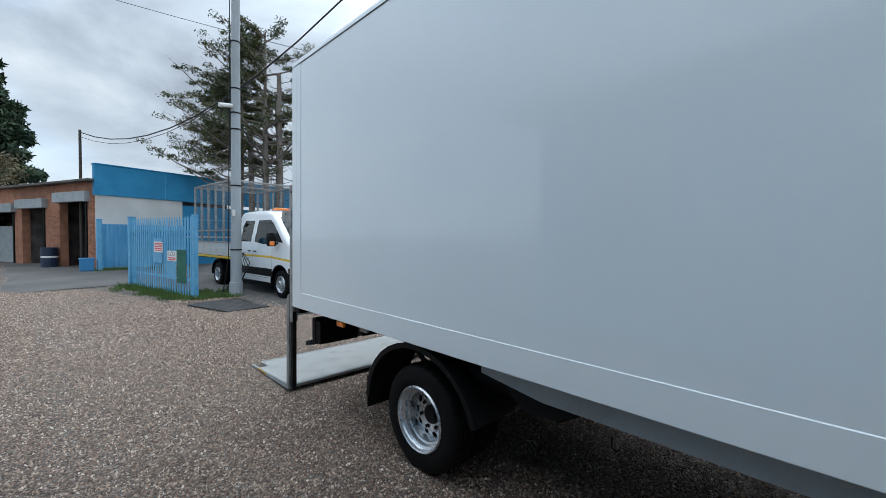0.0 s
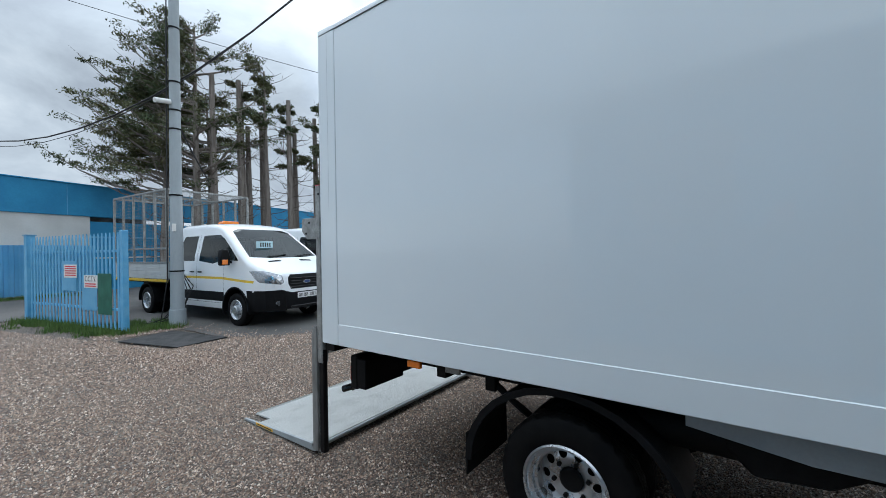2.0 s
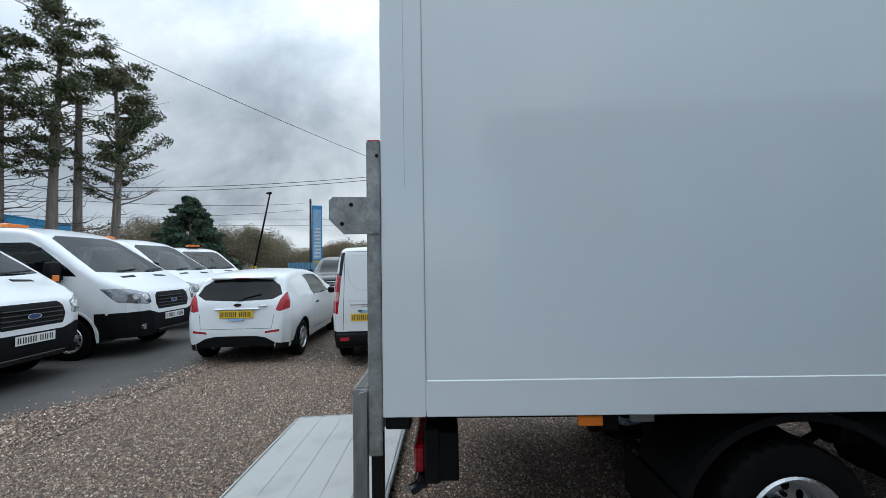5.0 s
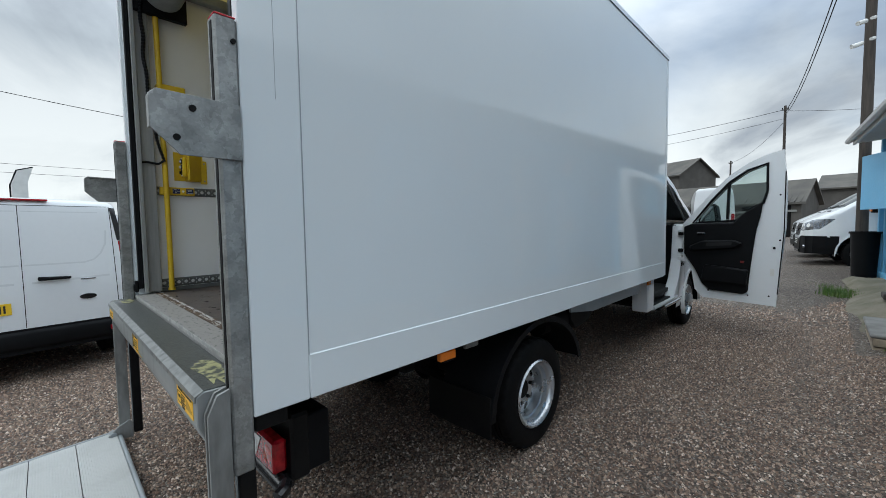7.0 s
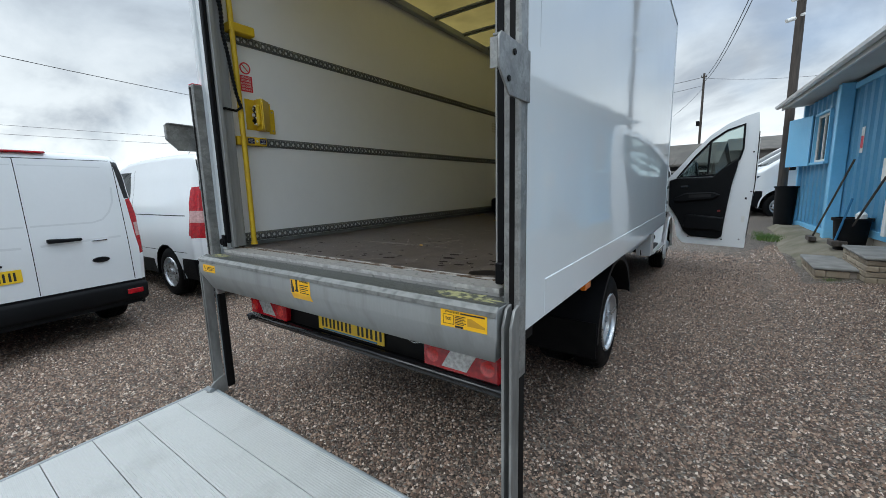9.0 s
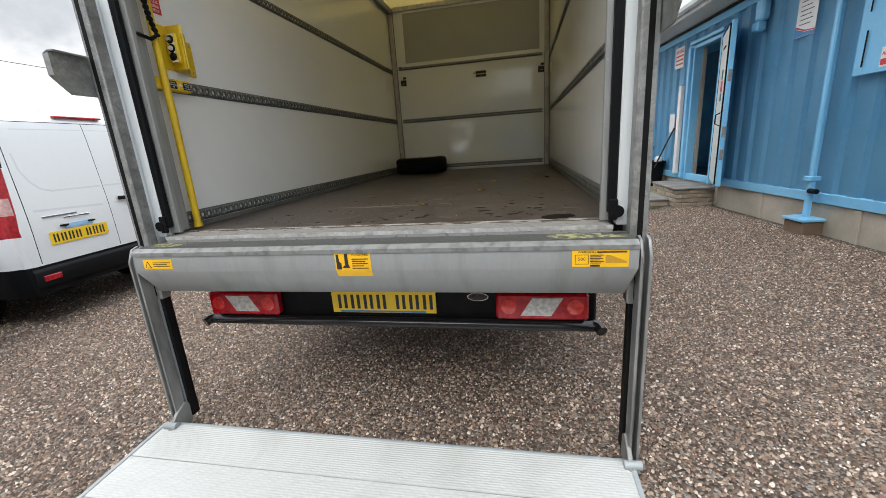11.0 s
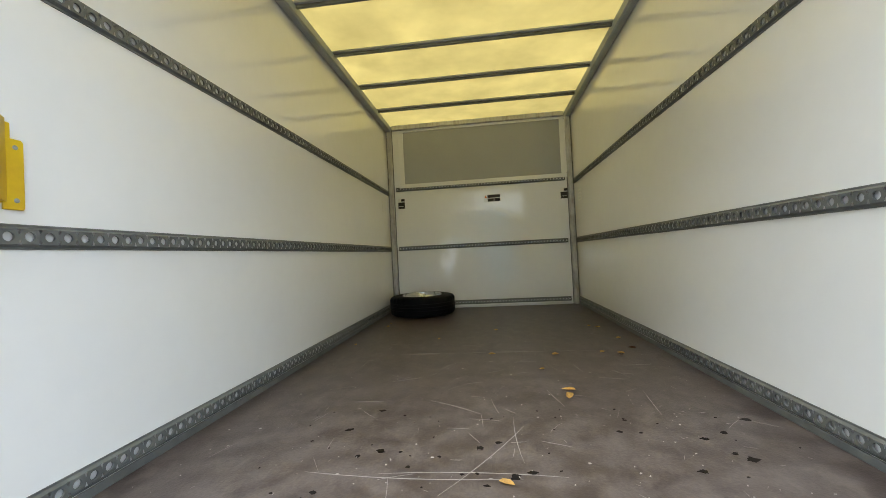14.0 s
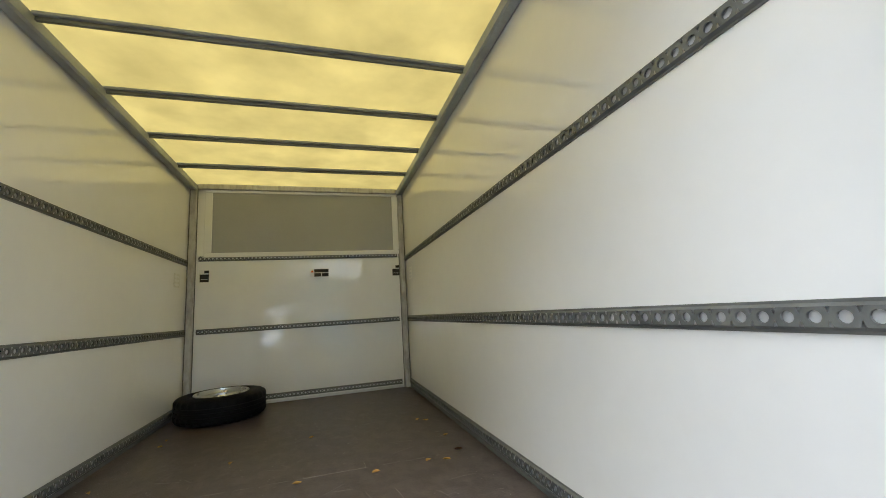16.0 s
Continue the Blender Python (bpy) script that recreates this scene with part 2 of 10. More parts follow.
waved(BOXWHITE, 1.5, 0.0022)
waved(INWHITE, 3.0, 0.0012)
spangled(GALV, 0.86, 1.17, 62)
GALVD = mat("worn_galvanised_top", (0.055, 0.060, 0.058), 0.38, 0.3, var=0.25, scale=80, col2=(0.115, 0.12, 0.112), bump=0.3, bscale=150)
ALLOY = mat("brushed_alloy", (0.60, 0.62, 0.62), 0.45, 0.35, var=0.08, scale=5, col2=(0.70, 0.71, 0.70), bscale=300, stretch=(1, 14, 14))
PLATALLOY = mat("worn_alloy_plank", (0.50, 0.505, 0.49), 0.5, 0.15, var=0.09, scale=4, col2=(0.42, 0.425, 0.41), lo=0.5, hi=0.75, bscale=120, bump=0.1)
LIFTGREY = mat("dull_lift_steel", (0.30, 0.305, 0.295), 0.42, 0.35, var=0.14, scale=16, col2=(0.17, 0.172, 0.166), bscale=80, stretch=(1, 1, 0.3))
STEELGREY = mat("grey_painted_steel", (0.33, 0.36, 0.37), 0.45, 0.1, var=0.10, scale=4, col2=(0.24, 0.26, 0.265), lo=0.45, hi=0.75, bscale=70)
SILLGREY = mat("grey_beam_paint", (0.285, 0.295, 0.29), 0.42, 0.1, var=0.08, scale=7, col2=(0.225, 0.23, 0.22), lo=0.5, hi=0.72, bscale=50, stretch=(1.6, 1, 0.3))
RAILGREY = mat("rail_grey", (0.12, 0.128, 0.125), 0.5, 0.3, var=0.12, scale=12, col2=(0.17, 0.178, 0.172), bscale=200)
YELLOW = mat("yellow_paint", (0.72, 0.50, 0.012), 0.40, var=0.08, scale=9, col2=(0.62, 0.40, 0.02), bscale=60)
AMBER = mat("amber_lens", (0.80, 0.20, 0.012), 0.2, var=0.06, coat=0.5)
REDLENS = mat("red_lens", (0.46, 0.006, 0.012), 0.16, var=0.15, scale=40, coat=0.3, col2=(0.24, 0.0, 0.008))
CLEARLENS = mat("clear_lens", (0.62, 0.60, 0.58), 0.15, 0.2, var=0.2, scale=60, coat=1.0)
PINKLENS = mat("pale_pink_lens", (0.60, 0.36, 0.34), 0.15, 0.1, var=0.15, scale=50, coat=0.8)
CHROME = mat("chrome", (0.75, 0.76, 0.77), 0.12, 1.0, var=0.05)
LAMPGL = mat("headlamp", (0.34, 0.36, 0.38), 0.14, 0.75, var=0.10, scale=30, col2=(0.22, 0.23, 0.25), coat=0.8)
PLATEY = mat("yellow_number_plate", (0.85, 0.56, 0.02), 0.35, var=0.03)
PLATEW = mat("white_number_plate", (0.80, 0.80, 0.78), 0.35, var=0.03)
STICKER = mat("yellow_sticker", (0.90, 0.50, 0.01), 0.42, var=0.05, scale=15)
PRINT = mat("black_print", (0.02, 0.02, 0.02), 0.6, var=0.05)
REDPRINT = mat("red_print", (0.62, 0.03, 0.05), 0.5, var=0.05)
BLUEPRINT = mat("blue_print", (0.05, 0.22, 0.45), 0.5, var=0.05)
SIGNWHITE = mat("white_sign_face", (0.75, 0.75, 0.72), 0.5, var=0.05, scale=8)
BLUE = mat("blue_container_paint", (0.175, 0.48, 0.755), 0.42, var=0.08, scale=1.1, col2=(0.235, 0.545, 0.80), bscale=30)
BLUEF = mat("blue_fence_paint", (0.10, 0.33, 0.56), 0.5, var=0.10, scale=5, col2=(0.16, 0.40, 0.60), bscale=60, rand=0.08)
BLUEB = mat("blue_render_paint", (0.03, 0.22, 0.43), 0.7, var=0.12, scale=1.5, col2=(0.045, 0.27, 0.49), bscale=14, bump=0.2)
WHITEW = mat("white_wall_paint", (0.66, 0.66, 0.63), 0.8, var=0.06, scale=0.8, col2=(0.55, 0.55, 0.52), bscale=20, bump=0.2)
BRICKM = mat("orange_brick", (0.36, 0.17, 0.095), 0.85, var=0.12, scale=3, col2=(0.26, 0.12, 0.075), rand=0.25, bump=0.3, bscale=60)
MORTAR = mat("grey_mortar", (0.33, 0.29, 0.25), 0.95, var=0.1, scale=8)
BUFFBRICK = mat("buff_brick", (0.36, 0.30, 0.22), 0.9, var=0.15, scale=6, col2=(0.27, 0.22, 0.16), rand=0.22, bump=0.4, bscale=60)
CONCRETE = mat("weathered_concrete", (0.47, 0.42, 0.35), 0.9, var=0.10, scale=2, col2=(0.34, 0.30, 0.24), bump=0.3, bscale=50)
DIRTCONC = mat("dirty_concrete", (0.20, 0.175, 0.13), 0.95, var=0.18, scale=3, col2=(0.125, 0.115, 0.075), bump=0.5, bscale=30)
SLABC = mat("dark_concrete_slab", (0.24, 0.235, 0.22), 0.85, var=0.10, scale=4, col2=(0.17, 0.165, 0.155), bump=0.3, bscale=60)
ASPHALT = mat("asphalt", (0.062, 0.059, 0.056), 0.9, var=0.3, scale=0.6, col2=(0.112, 0.106, 0.099), bump=0.5, bscale=160)
ROOFG = mat("grey_fibre_roof", (0.085, 0.080, 0.072), 0.95, var=0.15, scale=1, col2=(0.13, 0.12, 0.105))
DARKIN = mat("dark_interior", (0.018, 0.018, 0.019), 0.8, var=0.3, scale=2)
POLEGREY = mat("grey_painted_pole", (0.36, 0.40, 0.42), 0.55, var=0.08, scale=2, col2=(0.30, 0.33, 0.34), bscale=40, bump=0.1, stretch=(1, 1, 0.3))
WOODP = mat("weathered_pole_wood", (0.042, 0.035, 0.030), 0.9, var=0.25, scale=5, col2=(0.075, 0.062, 0.052), bump=0.4, bscale=60, stretch=(6, 6, 0.5))
WIRE = mat("black_cable", (0.015, 0.015, 0.017), 0.7, var=0.1)
BARK = mat("grey_brown_bark", (0.16, 0.135, 0.115), 0.95, var=0.2, scale=4, col2=(0.25, 0.22, 0.19), bump=0.8, bscale=30, stretch=(3, 3, 0.5))
NEEDLE = mat("dark_conifer_foliage", (0.052, 0.078, 0.030), 0.75, var=0.3, scale=0.9, col2=(0.115, 0.108, 0.045), rand=0.4)
NEEDLE2 = mat("deep_green_conifer", (0.042, 0.078, 0.048), 0.8, var=0.3, scale=1.0, col2=(0.075, 0.110, 0.060), rand=0.35)
# autumn foliage, its colour lifted to include the haze of distance
HEDGE = mat("hazed_autumn_foliage", (0.150, 0.138, 0.078), 0.85, var=0.3, scale=0.25, col2=(0.235, 0.185, 0.115), rand=0.4)
TWIG = mat("bare_twig", (0.15, 0.12, 0.10), 0.9, var=0.2)
GRASS = mat("grass_blades", (0.055, 0.12, 0.018), 0.7, var=0.25, scale=3, col2=(0.11, 0.17, 0.035), rand=0.3)
MATRUB = mat("black_rubber_mat", (0.020, 0.020, 0.021), 0.75, var=0.2, scale=5, bump=0.3, bscale=200)
GREENB = mat("green_painted_board", (0.02, 0.13, 0.085), 0.6, var=0.12, scale=5)
DARKPAINT = mat("dark_grey_vehicle_paint", (0.035, 0.034, 0.033), 0.25, 0.3, var=0.05, coat=1.0)
LEAFY = mat("yellow_fallen_leaf", (0.66, 0.42, 0.11), 0.7, var=0.2, scale=60, rand=0.25)
TREADPLY = mat("interior_grey_trim", (0.045, 0.047, 0.05), 0.7, var=0.1, scale=5)
WINGLASS = glass("clear_window_glass", (0.80, 0.87, 0.86), 0.12)
TINTGLASS = glass("tinted_window_glass", (0.55, 0.60, 0.60), 0.45)
DARKGLASS = mat("dark_privacy_glass", (0.006, 0.007, 0.007), 0.04, var=0.1, spec=0.35)
ROOFTL = translucent("yellowed_translucent_roof", (0.655, 0.575, 0.325), 0.60, 4.0)
PANELTL = mat("grey_inset_panel", (0.37, 0.38, 0.37), 0.35, var=0.04, scale=1.5)


def floor_material():
    """Dark phenolic ply with grey wear, scratches and pale flecks."""
    m = mat("worn_dark_ply", (0.046, 0.035, 0.031), 0.42, var=0.42, scale=9, col2=(0.082, 0.067, 0.061), bump=0.2, bscale=130, lo=0.40, hi=0.62, spec=0.5)
    n, l = m.node_tree.nodes, m.node_tree.links
    p = n["Principled BSDF"]
    src = p.inputs["Base Color"].links[0].from_socket
    tc = n.new("ShaderNodeTexCoord")
    mp = n.new("ShaderNodeMapping")
    mp.inputs["Scale"].default_value = (1.6, 1.0, 1)
    mp.inputs["Rotation"].default_value = (0, 0, 0.5)
    l.new(tc.outputs["Object"], mp.inputs["Vector"])
    no = n.new("ShaderNodeTexNoise")
    no.inputs["Scale"].default_value = 9
    no.inputs["Detail"].default_value = 10
    no.inputs["Roughness"].default_value = 0.68
    no.inputs["Distortion"].default_value = 0.3
    l.new(mp.outputs["Vector"], no.inputs["Vector"])
    mr = n.new("ShaderNodeMapRange")
    mr.inputs["From Min"].default_value, mr.inputs["From Max"].default_value = 0.50, 0.68
    mr.inputs["To Max"].default_value = 0.6
    l.new(no.outputs["Fac"], mr.inputs["Value"])
    mx = n.new("ShaderNodeMix")
    mx.data_type = "RGBA"
    mx.inputs["B"].default_value = (0.122, 0.100, 0.088, 1)
    l.new(mr.outputs["Result"], mx.inputs["Factor"])
    l.new(src, mx.inputs["A"])
    l.new(mx.outputs["Result"], p.inputs["Base Color"])
    return m


PLYFLOOR = floor_material()


def gravel_material(name, stones):
    """Mixed brown, pink and grey gravel."""
    m = bpy.data.materials.new(name)
    m.use_nodes = True
    n, l = m.node_tree.nodes, m.node_tree.links
    p = n["Principled BSDF"]
    p.inputs["Roughness"].default_value = 0.75
    ramp = n.new("ShaderNodeValToRGB")
    e = ramp.color_ramp.elements
    # bed coloured darker than the stones, painting in the shade of their gaps
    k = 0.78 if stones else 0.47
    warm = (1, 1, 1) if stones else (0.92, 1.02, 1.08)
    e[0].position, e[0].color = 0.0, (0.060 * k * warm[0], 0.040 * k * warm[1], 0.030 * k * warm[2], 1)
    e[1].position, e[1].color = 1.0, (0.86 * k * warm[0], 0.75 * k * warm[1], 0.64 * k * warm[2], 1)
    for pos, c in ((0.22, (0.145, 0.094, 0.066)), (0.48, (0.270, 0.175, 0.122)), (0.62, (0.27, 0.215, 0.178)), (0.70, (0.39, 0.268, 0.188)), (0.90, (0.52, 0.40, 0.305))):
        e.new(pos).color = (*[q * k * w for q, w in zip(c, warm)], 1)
    tc = n.new("ShaderNodeTexCoord")
    if stones:
        geo = n.new("ShaderNodeNewGeometry")
        l.new(geo.outputs["Random Per Island"], ramp.inputs["Fac"])
        l.new(ramp.outputs["Color"], p.inputs["Base Color"])
        return m
    vo = n.new("ShaderNodeTexVoronoi")
    vo.inputs["Scale"].default_value = 88
    l.new(tc.outputs["Object"], vo.inputs["Vector"])
    sep = n.new("ShaderNodeSeparateColor")
    l.new(vo.outputs["Color"], sep.inputs[0])
    l.new(sep.outputs[0], ramp.inputs["Fac"])
    no = n.new("ShaderNodeTexNoise")
    no.inputs["Scale"].default_value = 0.7
    no.inputs["Detail"].default_value = 5
    l.new(tc.outputs["Object"], no.inputs["Vector"])
    mr = n.new("ShaderNodeMapRange")
    mr.inputs["From Min"].default_value, mr.inputs["From Max"].default_value = 0.3, 0.7
    mr.inputs["To Min"].default_value, mr.inputs["To Max"].default_value = 0.72, 1.12
    l.new(no.outputs["Fac"], mr.inputs["Value"])
    sc = n.new("ShaderNodeVectorMath")
    sc.operation = "SCALE"
    l.new(ramp.outputs["Color"], sc.inputs[0])
    l.new(mr.outputs["Result"], sc.inputs["Scale"])
    l.new(sc.outputs["Vector"], p.inputs["Base Color"])
    b = n.new("ShaderNodeBump")
    b.invert = True
    b.inputs["Strength"].default_value = 0.9
    b.inputs["Distance"].default_value = 0.012
    l.new(vo.outputs["Distance"], b.inputs["Height"])
    l.new(b.outputs["Normal"], p.inputs["Normal"])
    return m


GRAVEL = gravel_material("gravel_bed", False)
STONES = gravel_material("gravel_stones", True)


# ---- mesh helpers ----
def Box(x0, x1, y0, y1, z0, z1, b=0.003, bm=None):
    out = bmesh.new()
    bmesh.ops.create_cube(out, size=1, matrix=Matrix.LocRotScale(((x0 + x1) / 2, (y0 + y1) / 2, (z0 + z1) / 2), None, (abs(x1 - x0), abs(y1 - y0), abs(z1 - z0))))
    if b > 0:
        b = min(b, 0.3 * min(abs(x1 - x0), abs(y1 - y0), abs(z1 - z0)))
        bmesh.ops.bevel(out, geom=list(out.edges), offset=b, segments=1, affect="EDGES")
    return add(bm, out) if bm else out


def add(bm, other):
    """Adds the faces of other to bm and frees it."""
    me = bpy.data.meshes.new("t")
    other.to_mesh(me)
    other.free()
    bm.from_mesh(me)
    bpy.data.meshes.remove(me)
    return bm


def Prism(pts, axis, a0, a1, b=0.0):
    """A polygon pushed along an axis. pts: (y, z) for x, (x, z) for y, (x, y) for z."""
    bm = bmesh.new()
    put = {"x": lambda p, a: (a, p[0], p[1]), "y": lambda p, a: (p[0], a, p[1]), "z": lambda p, a: (p[0], p[1], a)}[axis]
    v0 = [bm.verts.new(put(p, a0)) for p in pts]
    v1 = [bm.verts.new(put(p, a1)) for p in pts]
    bm.faces.new(v0)
    bm.faces.new(v1)
    for i in range(len(pts)):
        j = (i + 1) % len(pts)
        bm.faces.new((v0[i], v0[j], v1[j], v1[i]))
    bmesh.ops.recalc_face_normals(bm, faces=bm.faces)
    if b:
        bmesh.ops.bevel(bm, geom=list(bm.edges), offset=b, segments=1, affect="EDGES")
    return bm


def Lathe(profile, seg=32, axis="x", at=(0, 0, 0), close=False):
    """A profile of (radius, height) turned round an axis through at."""
    bm = bmesh.new()
    rings = []
    for r, h in profile:
        ring = []
        for i in range(seg):
            a = 2 * math.pi * i / seg
            c, s = r * math.cos(a), r * math.sin(a)
            p = {"x": (h, c, s), "y": (c, h, s), "z": (c, s, h)}[axis]
            ring.append(bm.verts.new((p[0] + at[0], p[1] + at[1], p[2] + at[2])))
        rings.append(ring)
    pairs = list(zip(rings, rings[1:])) + ([(rings[-1], rings[0])] if close else [])
    for a, b in pairs:
        for i in range(seg):
            j = (i + 1) % seg
            bm.faces.new((a[i], a[j], b[j], b[i]))
    if not close:
        for ring, (r, h) in ((rings[0], profile[0]), (rings[-1], profile[-1])):
            if r > 1e-4:
                bm.faces.new(ring)
    bmesh.ops.remove_doubles(bm, verts=bm.verts, dist=1e-5)
    bmesh.ops.recalc_face_normals(bm, faces=bm.faces)
    return bm


def Tube(pts, r, seg=8, r1=None, bm=None, cap=True):
    """A round bar along points; the radius runs from r to r1."""
    out = bmesh.new() if bm is None else bm
    pts = [Vector(p) for p in pts]
    rings = []
    for k, p in enumerate(pts):
        d = (pts[min(k + 1, len(pts) - 1)] - pts[max(k - 1, 0)]).normalized()
        up = Vector((0, 0, 1)) if abs(d.z) < 0.9 else Vector((1, 0, 0))
        u = d.cross(up).normalized()
        v = d.cross(u)
        rr = r if r1 is None else r + (r1 - r) * k / (len(pts) - 1)
        rings.append([out.verts.new(p + (u * math.cos(2 * math.pi * i / seg) + v * math.sin(2 * math.pi * i / seg)) * rr) for i in range(seg)])
    for a, b in zip(rings, rings[1:]):
        for i in range(seg):
            j = (i + 1) % seg
            out.faces.new((a[i], b[i], b[j], a[j]))
    if cap:
        out.faces.new(rings[0])
        out.faces.new(rings[-1][::-1])
    return out


def Cyl(p0, p1, r, seg=16, bm=None):
    return Tube([p0, p1], r, seg, bm=bm)


def moved(bm, m):
    bmesh.ops.transform(bm, matrix=m, verts=bm.verts)
    return bm


def mesh_of(name, bm, material, smooth=35):
    me = bpy.data.meshes.new(name)
    bm.to_mesh(me)
    bm.free()
    me.materials.append(material)
    if smooth:
        me.shade_smooth()
        me.set_sharp_from_angle(angle=radians(smooth))
    return me


def part(name, bm, material, parent, label="", smooth=35):
    ob = new(name, mesh_of(name, bm, material, smooth))
    ob.parent = parent
    return tagged(ob, label)


def thing(name, label, category, group="", m=None):
    ob = new(name)
    ob.empty_display_size = 0.2
    if m:
        ob.matrix_world = m
    return tagged(ob, label, category, group)


def single(name, bm, material, label="", category="", group="", kind="", m=None, smooth=35):
    ob = new(name, mesh_of(name, bm, material, smooth))
    if m:
        ob.matrix_world = m
    return tagged(ob, label, category, group, kind)


def writing(text, size, m, material, parent, name="lettering", width=None):
    """Raised lettering in the built-in font, as a mesh, on a plane with x right and y up."""
    cu = bpy.data.curves.new("t", "FONT")
    cu.body, cu.size, cu.extrude, cu.align_x, cu.align_y = text, size, 0.0006, "CENTER", "CENTER"
    ob = bpy.data.objects.new("t", cu)
    scene.collection.objects.link(ob)
    bpy.context.view_layer.update()
    me = bpy.data.meshes.new_from_object(ob.evaluated_get(bpy.context.evaluated_depsgraph_get()))
    bpy.data.objects.remove(ob)
    if width and len(me.vertices):
        xs = [v.co.x for v in me.vertices]
        me.transform(Matrix.Diagonal((width / (max(xs) - min(xs)), 1, 1, 1)))
    me.transform(m)
    me.materials.append(material)
    out = new(name, me)
    out.parent = parent
    return out


def facing(x, y, z, yaw, pitch=0):
    """A plane's pose: its x to the right, its y up, as seen by someone who looks along yaw (0: along +y)."""
    return pose(x, y, z, 90 + pitch, 0, yaw)


def bars(parent, m, w, h, rows, material, name="print_line", fill=0.5, frac=(1.0, 0.8, 0.95, 0.7)):
    """Lines of print too small to read, as plain bars within w by h about m."""
    bm = bmesh.new()
    step = h / rows
    for i in range(rows):
        ww = w * frac[i % len(frac)]
        y = h / 2 - (i + 0.5) * step
        Box(-w / 2, -w / 2 + ww, y - step * fill / 2, y + step * fill / 2, 0, 0.0008, 0, bm)
    return part(name, moved(bm, m), material, parent, smooth=0)


def Plane(m, w, h, t=0.002, b=0.0):
    return moved(Box(-w / 2, w / 2, -h / 2, h / 2, 0, t, b), m)


# ---- ground: one sheet, level in the yard, rising to the office and to hills far off ----
def ground_z(x, y):
    wx = 3.75 - 0.08 * (y - 2.75)
    d = wx - x
    f = min(1, max(0, (1.6 - d) / 1.3))
    g = min(1, max(0, (y - 7.2) / 5.0))
    return 0.14 * f * f * (3 - 2 * f) * (1 if -3 < y < 8 else 0.5) + 0.30 * g * g * (3 - 2 * g)


xs = [-400, -250, -150, -90, -60, -40, -28, -20, -15] + [-12 + 1.0 * k for k in range(12)] + [0.25 * k for k in range(0, 25)] + [6.5, 7, 8, 10, 14, 20, 30, 45, 70, 120, 200, 400]
ys = [-400, -250, -150, -90, -60, -45, -35, -28] + [-24 + 2.0 * k for k in range(10)] + [-4 + 0.5 * k for k in range(34)] + [14, 16, 18, 21, 25, 30, 40, 60, 100, 200, 400]
gb = bmesh.new()
grid = [[gb.verts.new((x, y, ground_z(x, y) + (0.012 * noise.noise((x * 0.6, y * 0.6, 0)) if abs(x) < 30 and abs(y) < 30 and (abs(x) > 4 or y < -3 or y > 8) else 0))) for x in xs] for y in ys]
for r0, r1 in zip(grid, grid[1:]):
    for i in range(len(xs) - 1):
        gb.faces.new((r0[i], r0[i + 1], r1[i + 1], r1[i]))
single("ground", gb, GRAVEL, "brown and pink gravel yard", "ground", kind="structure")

# tarmac apron beyond the gravel
ap = [(-60, -1.0), (-14, -2.9), (-8, -3.15), (-4.5, -3.35), (-2.6, -3.45), (-1.8, -3.62), (-0.9, -4.25), (-0.55, -4.9), (-0.35, -6.6), (0.2, -8.3), (0.9, -10.9), (1.4, -11.4), (3.8, -10.8), (8, -9.4), (30, -5.0), (60, -9), (60, -34), (-60, -34)]
def asphalt_sheet():
    bm = bmesh.new()
    vs = []
    dense = []
    rs = random.Random(5)
    for (a, b), (c, d) in zip(ap, ap[1:] + ap[:1]):
        L = math.hypot(c - a, d - b)
        k = max(1, int(L / 0.25)) if L < 12 else 1
        for i in range(k):
            f = i / k
            j = 0.035 if k > 1 else 0
            dense.append((a + (c - a) * f + rs.uniform(-j, j), b + (d - b) * f + rs.uniform(-j, j)))
    f = bm.faces.new([bm.verts.new((x, y, 0.016)) for x, y in dense])
    bmesh.ops.triangulate(bm, faces=[f])
    bmesh.ops.recalc_face_normals(bm, faces=bm.faces)
    for f in bm.faces:
        if f.normal.z < 0:
            f.normal_flip()
    return bm
single("road", asphalt_sheet(), ASPHALT, "worn grey tarmac apron", "road", kind="structure", smooth=0)
single("rubber_mat", Prism([(0.71, -6.15), (0.30, -4.75), (-0.51, -4.86), (-0.20, -6.45)], "z", 0.014, 0.032, 0.004), MATRUB, "black rubber mat lying at the edge of the gravel", "mat")

# ---- the office: blue steel containers on a concrete plinth ----
OM = Matrix.Translation((3.75, 2.75, 0)) @ pose(0, 0, 0, 0, 0, 4.57)
# local frame: y along the wall, -x towards the truck
office = thing("site_office", "blue corrugated steel container office with white eaves on a concrete plinth", "building", m=OM)


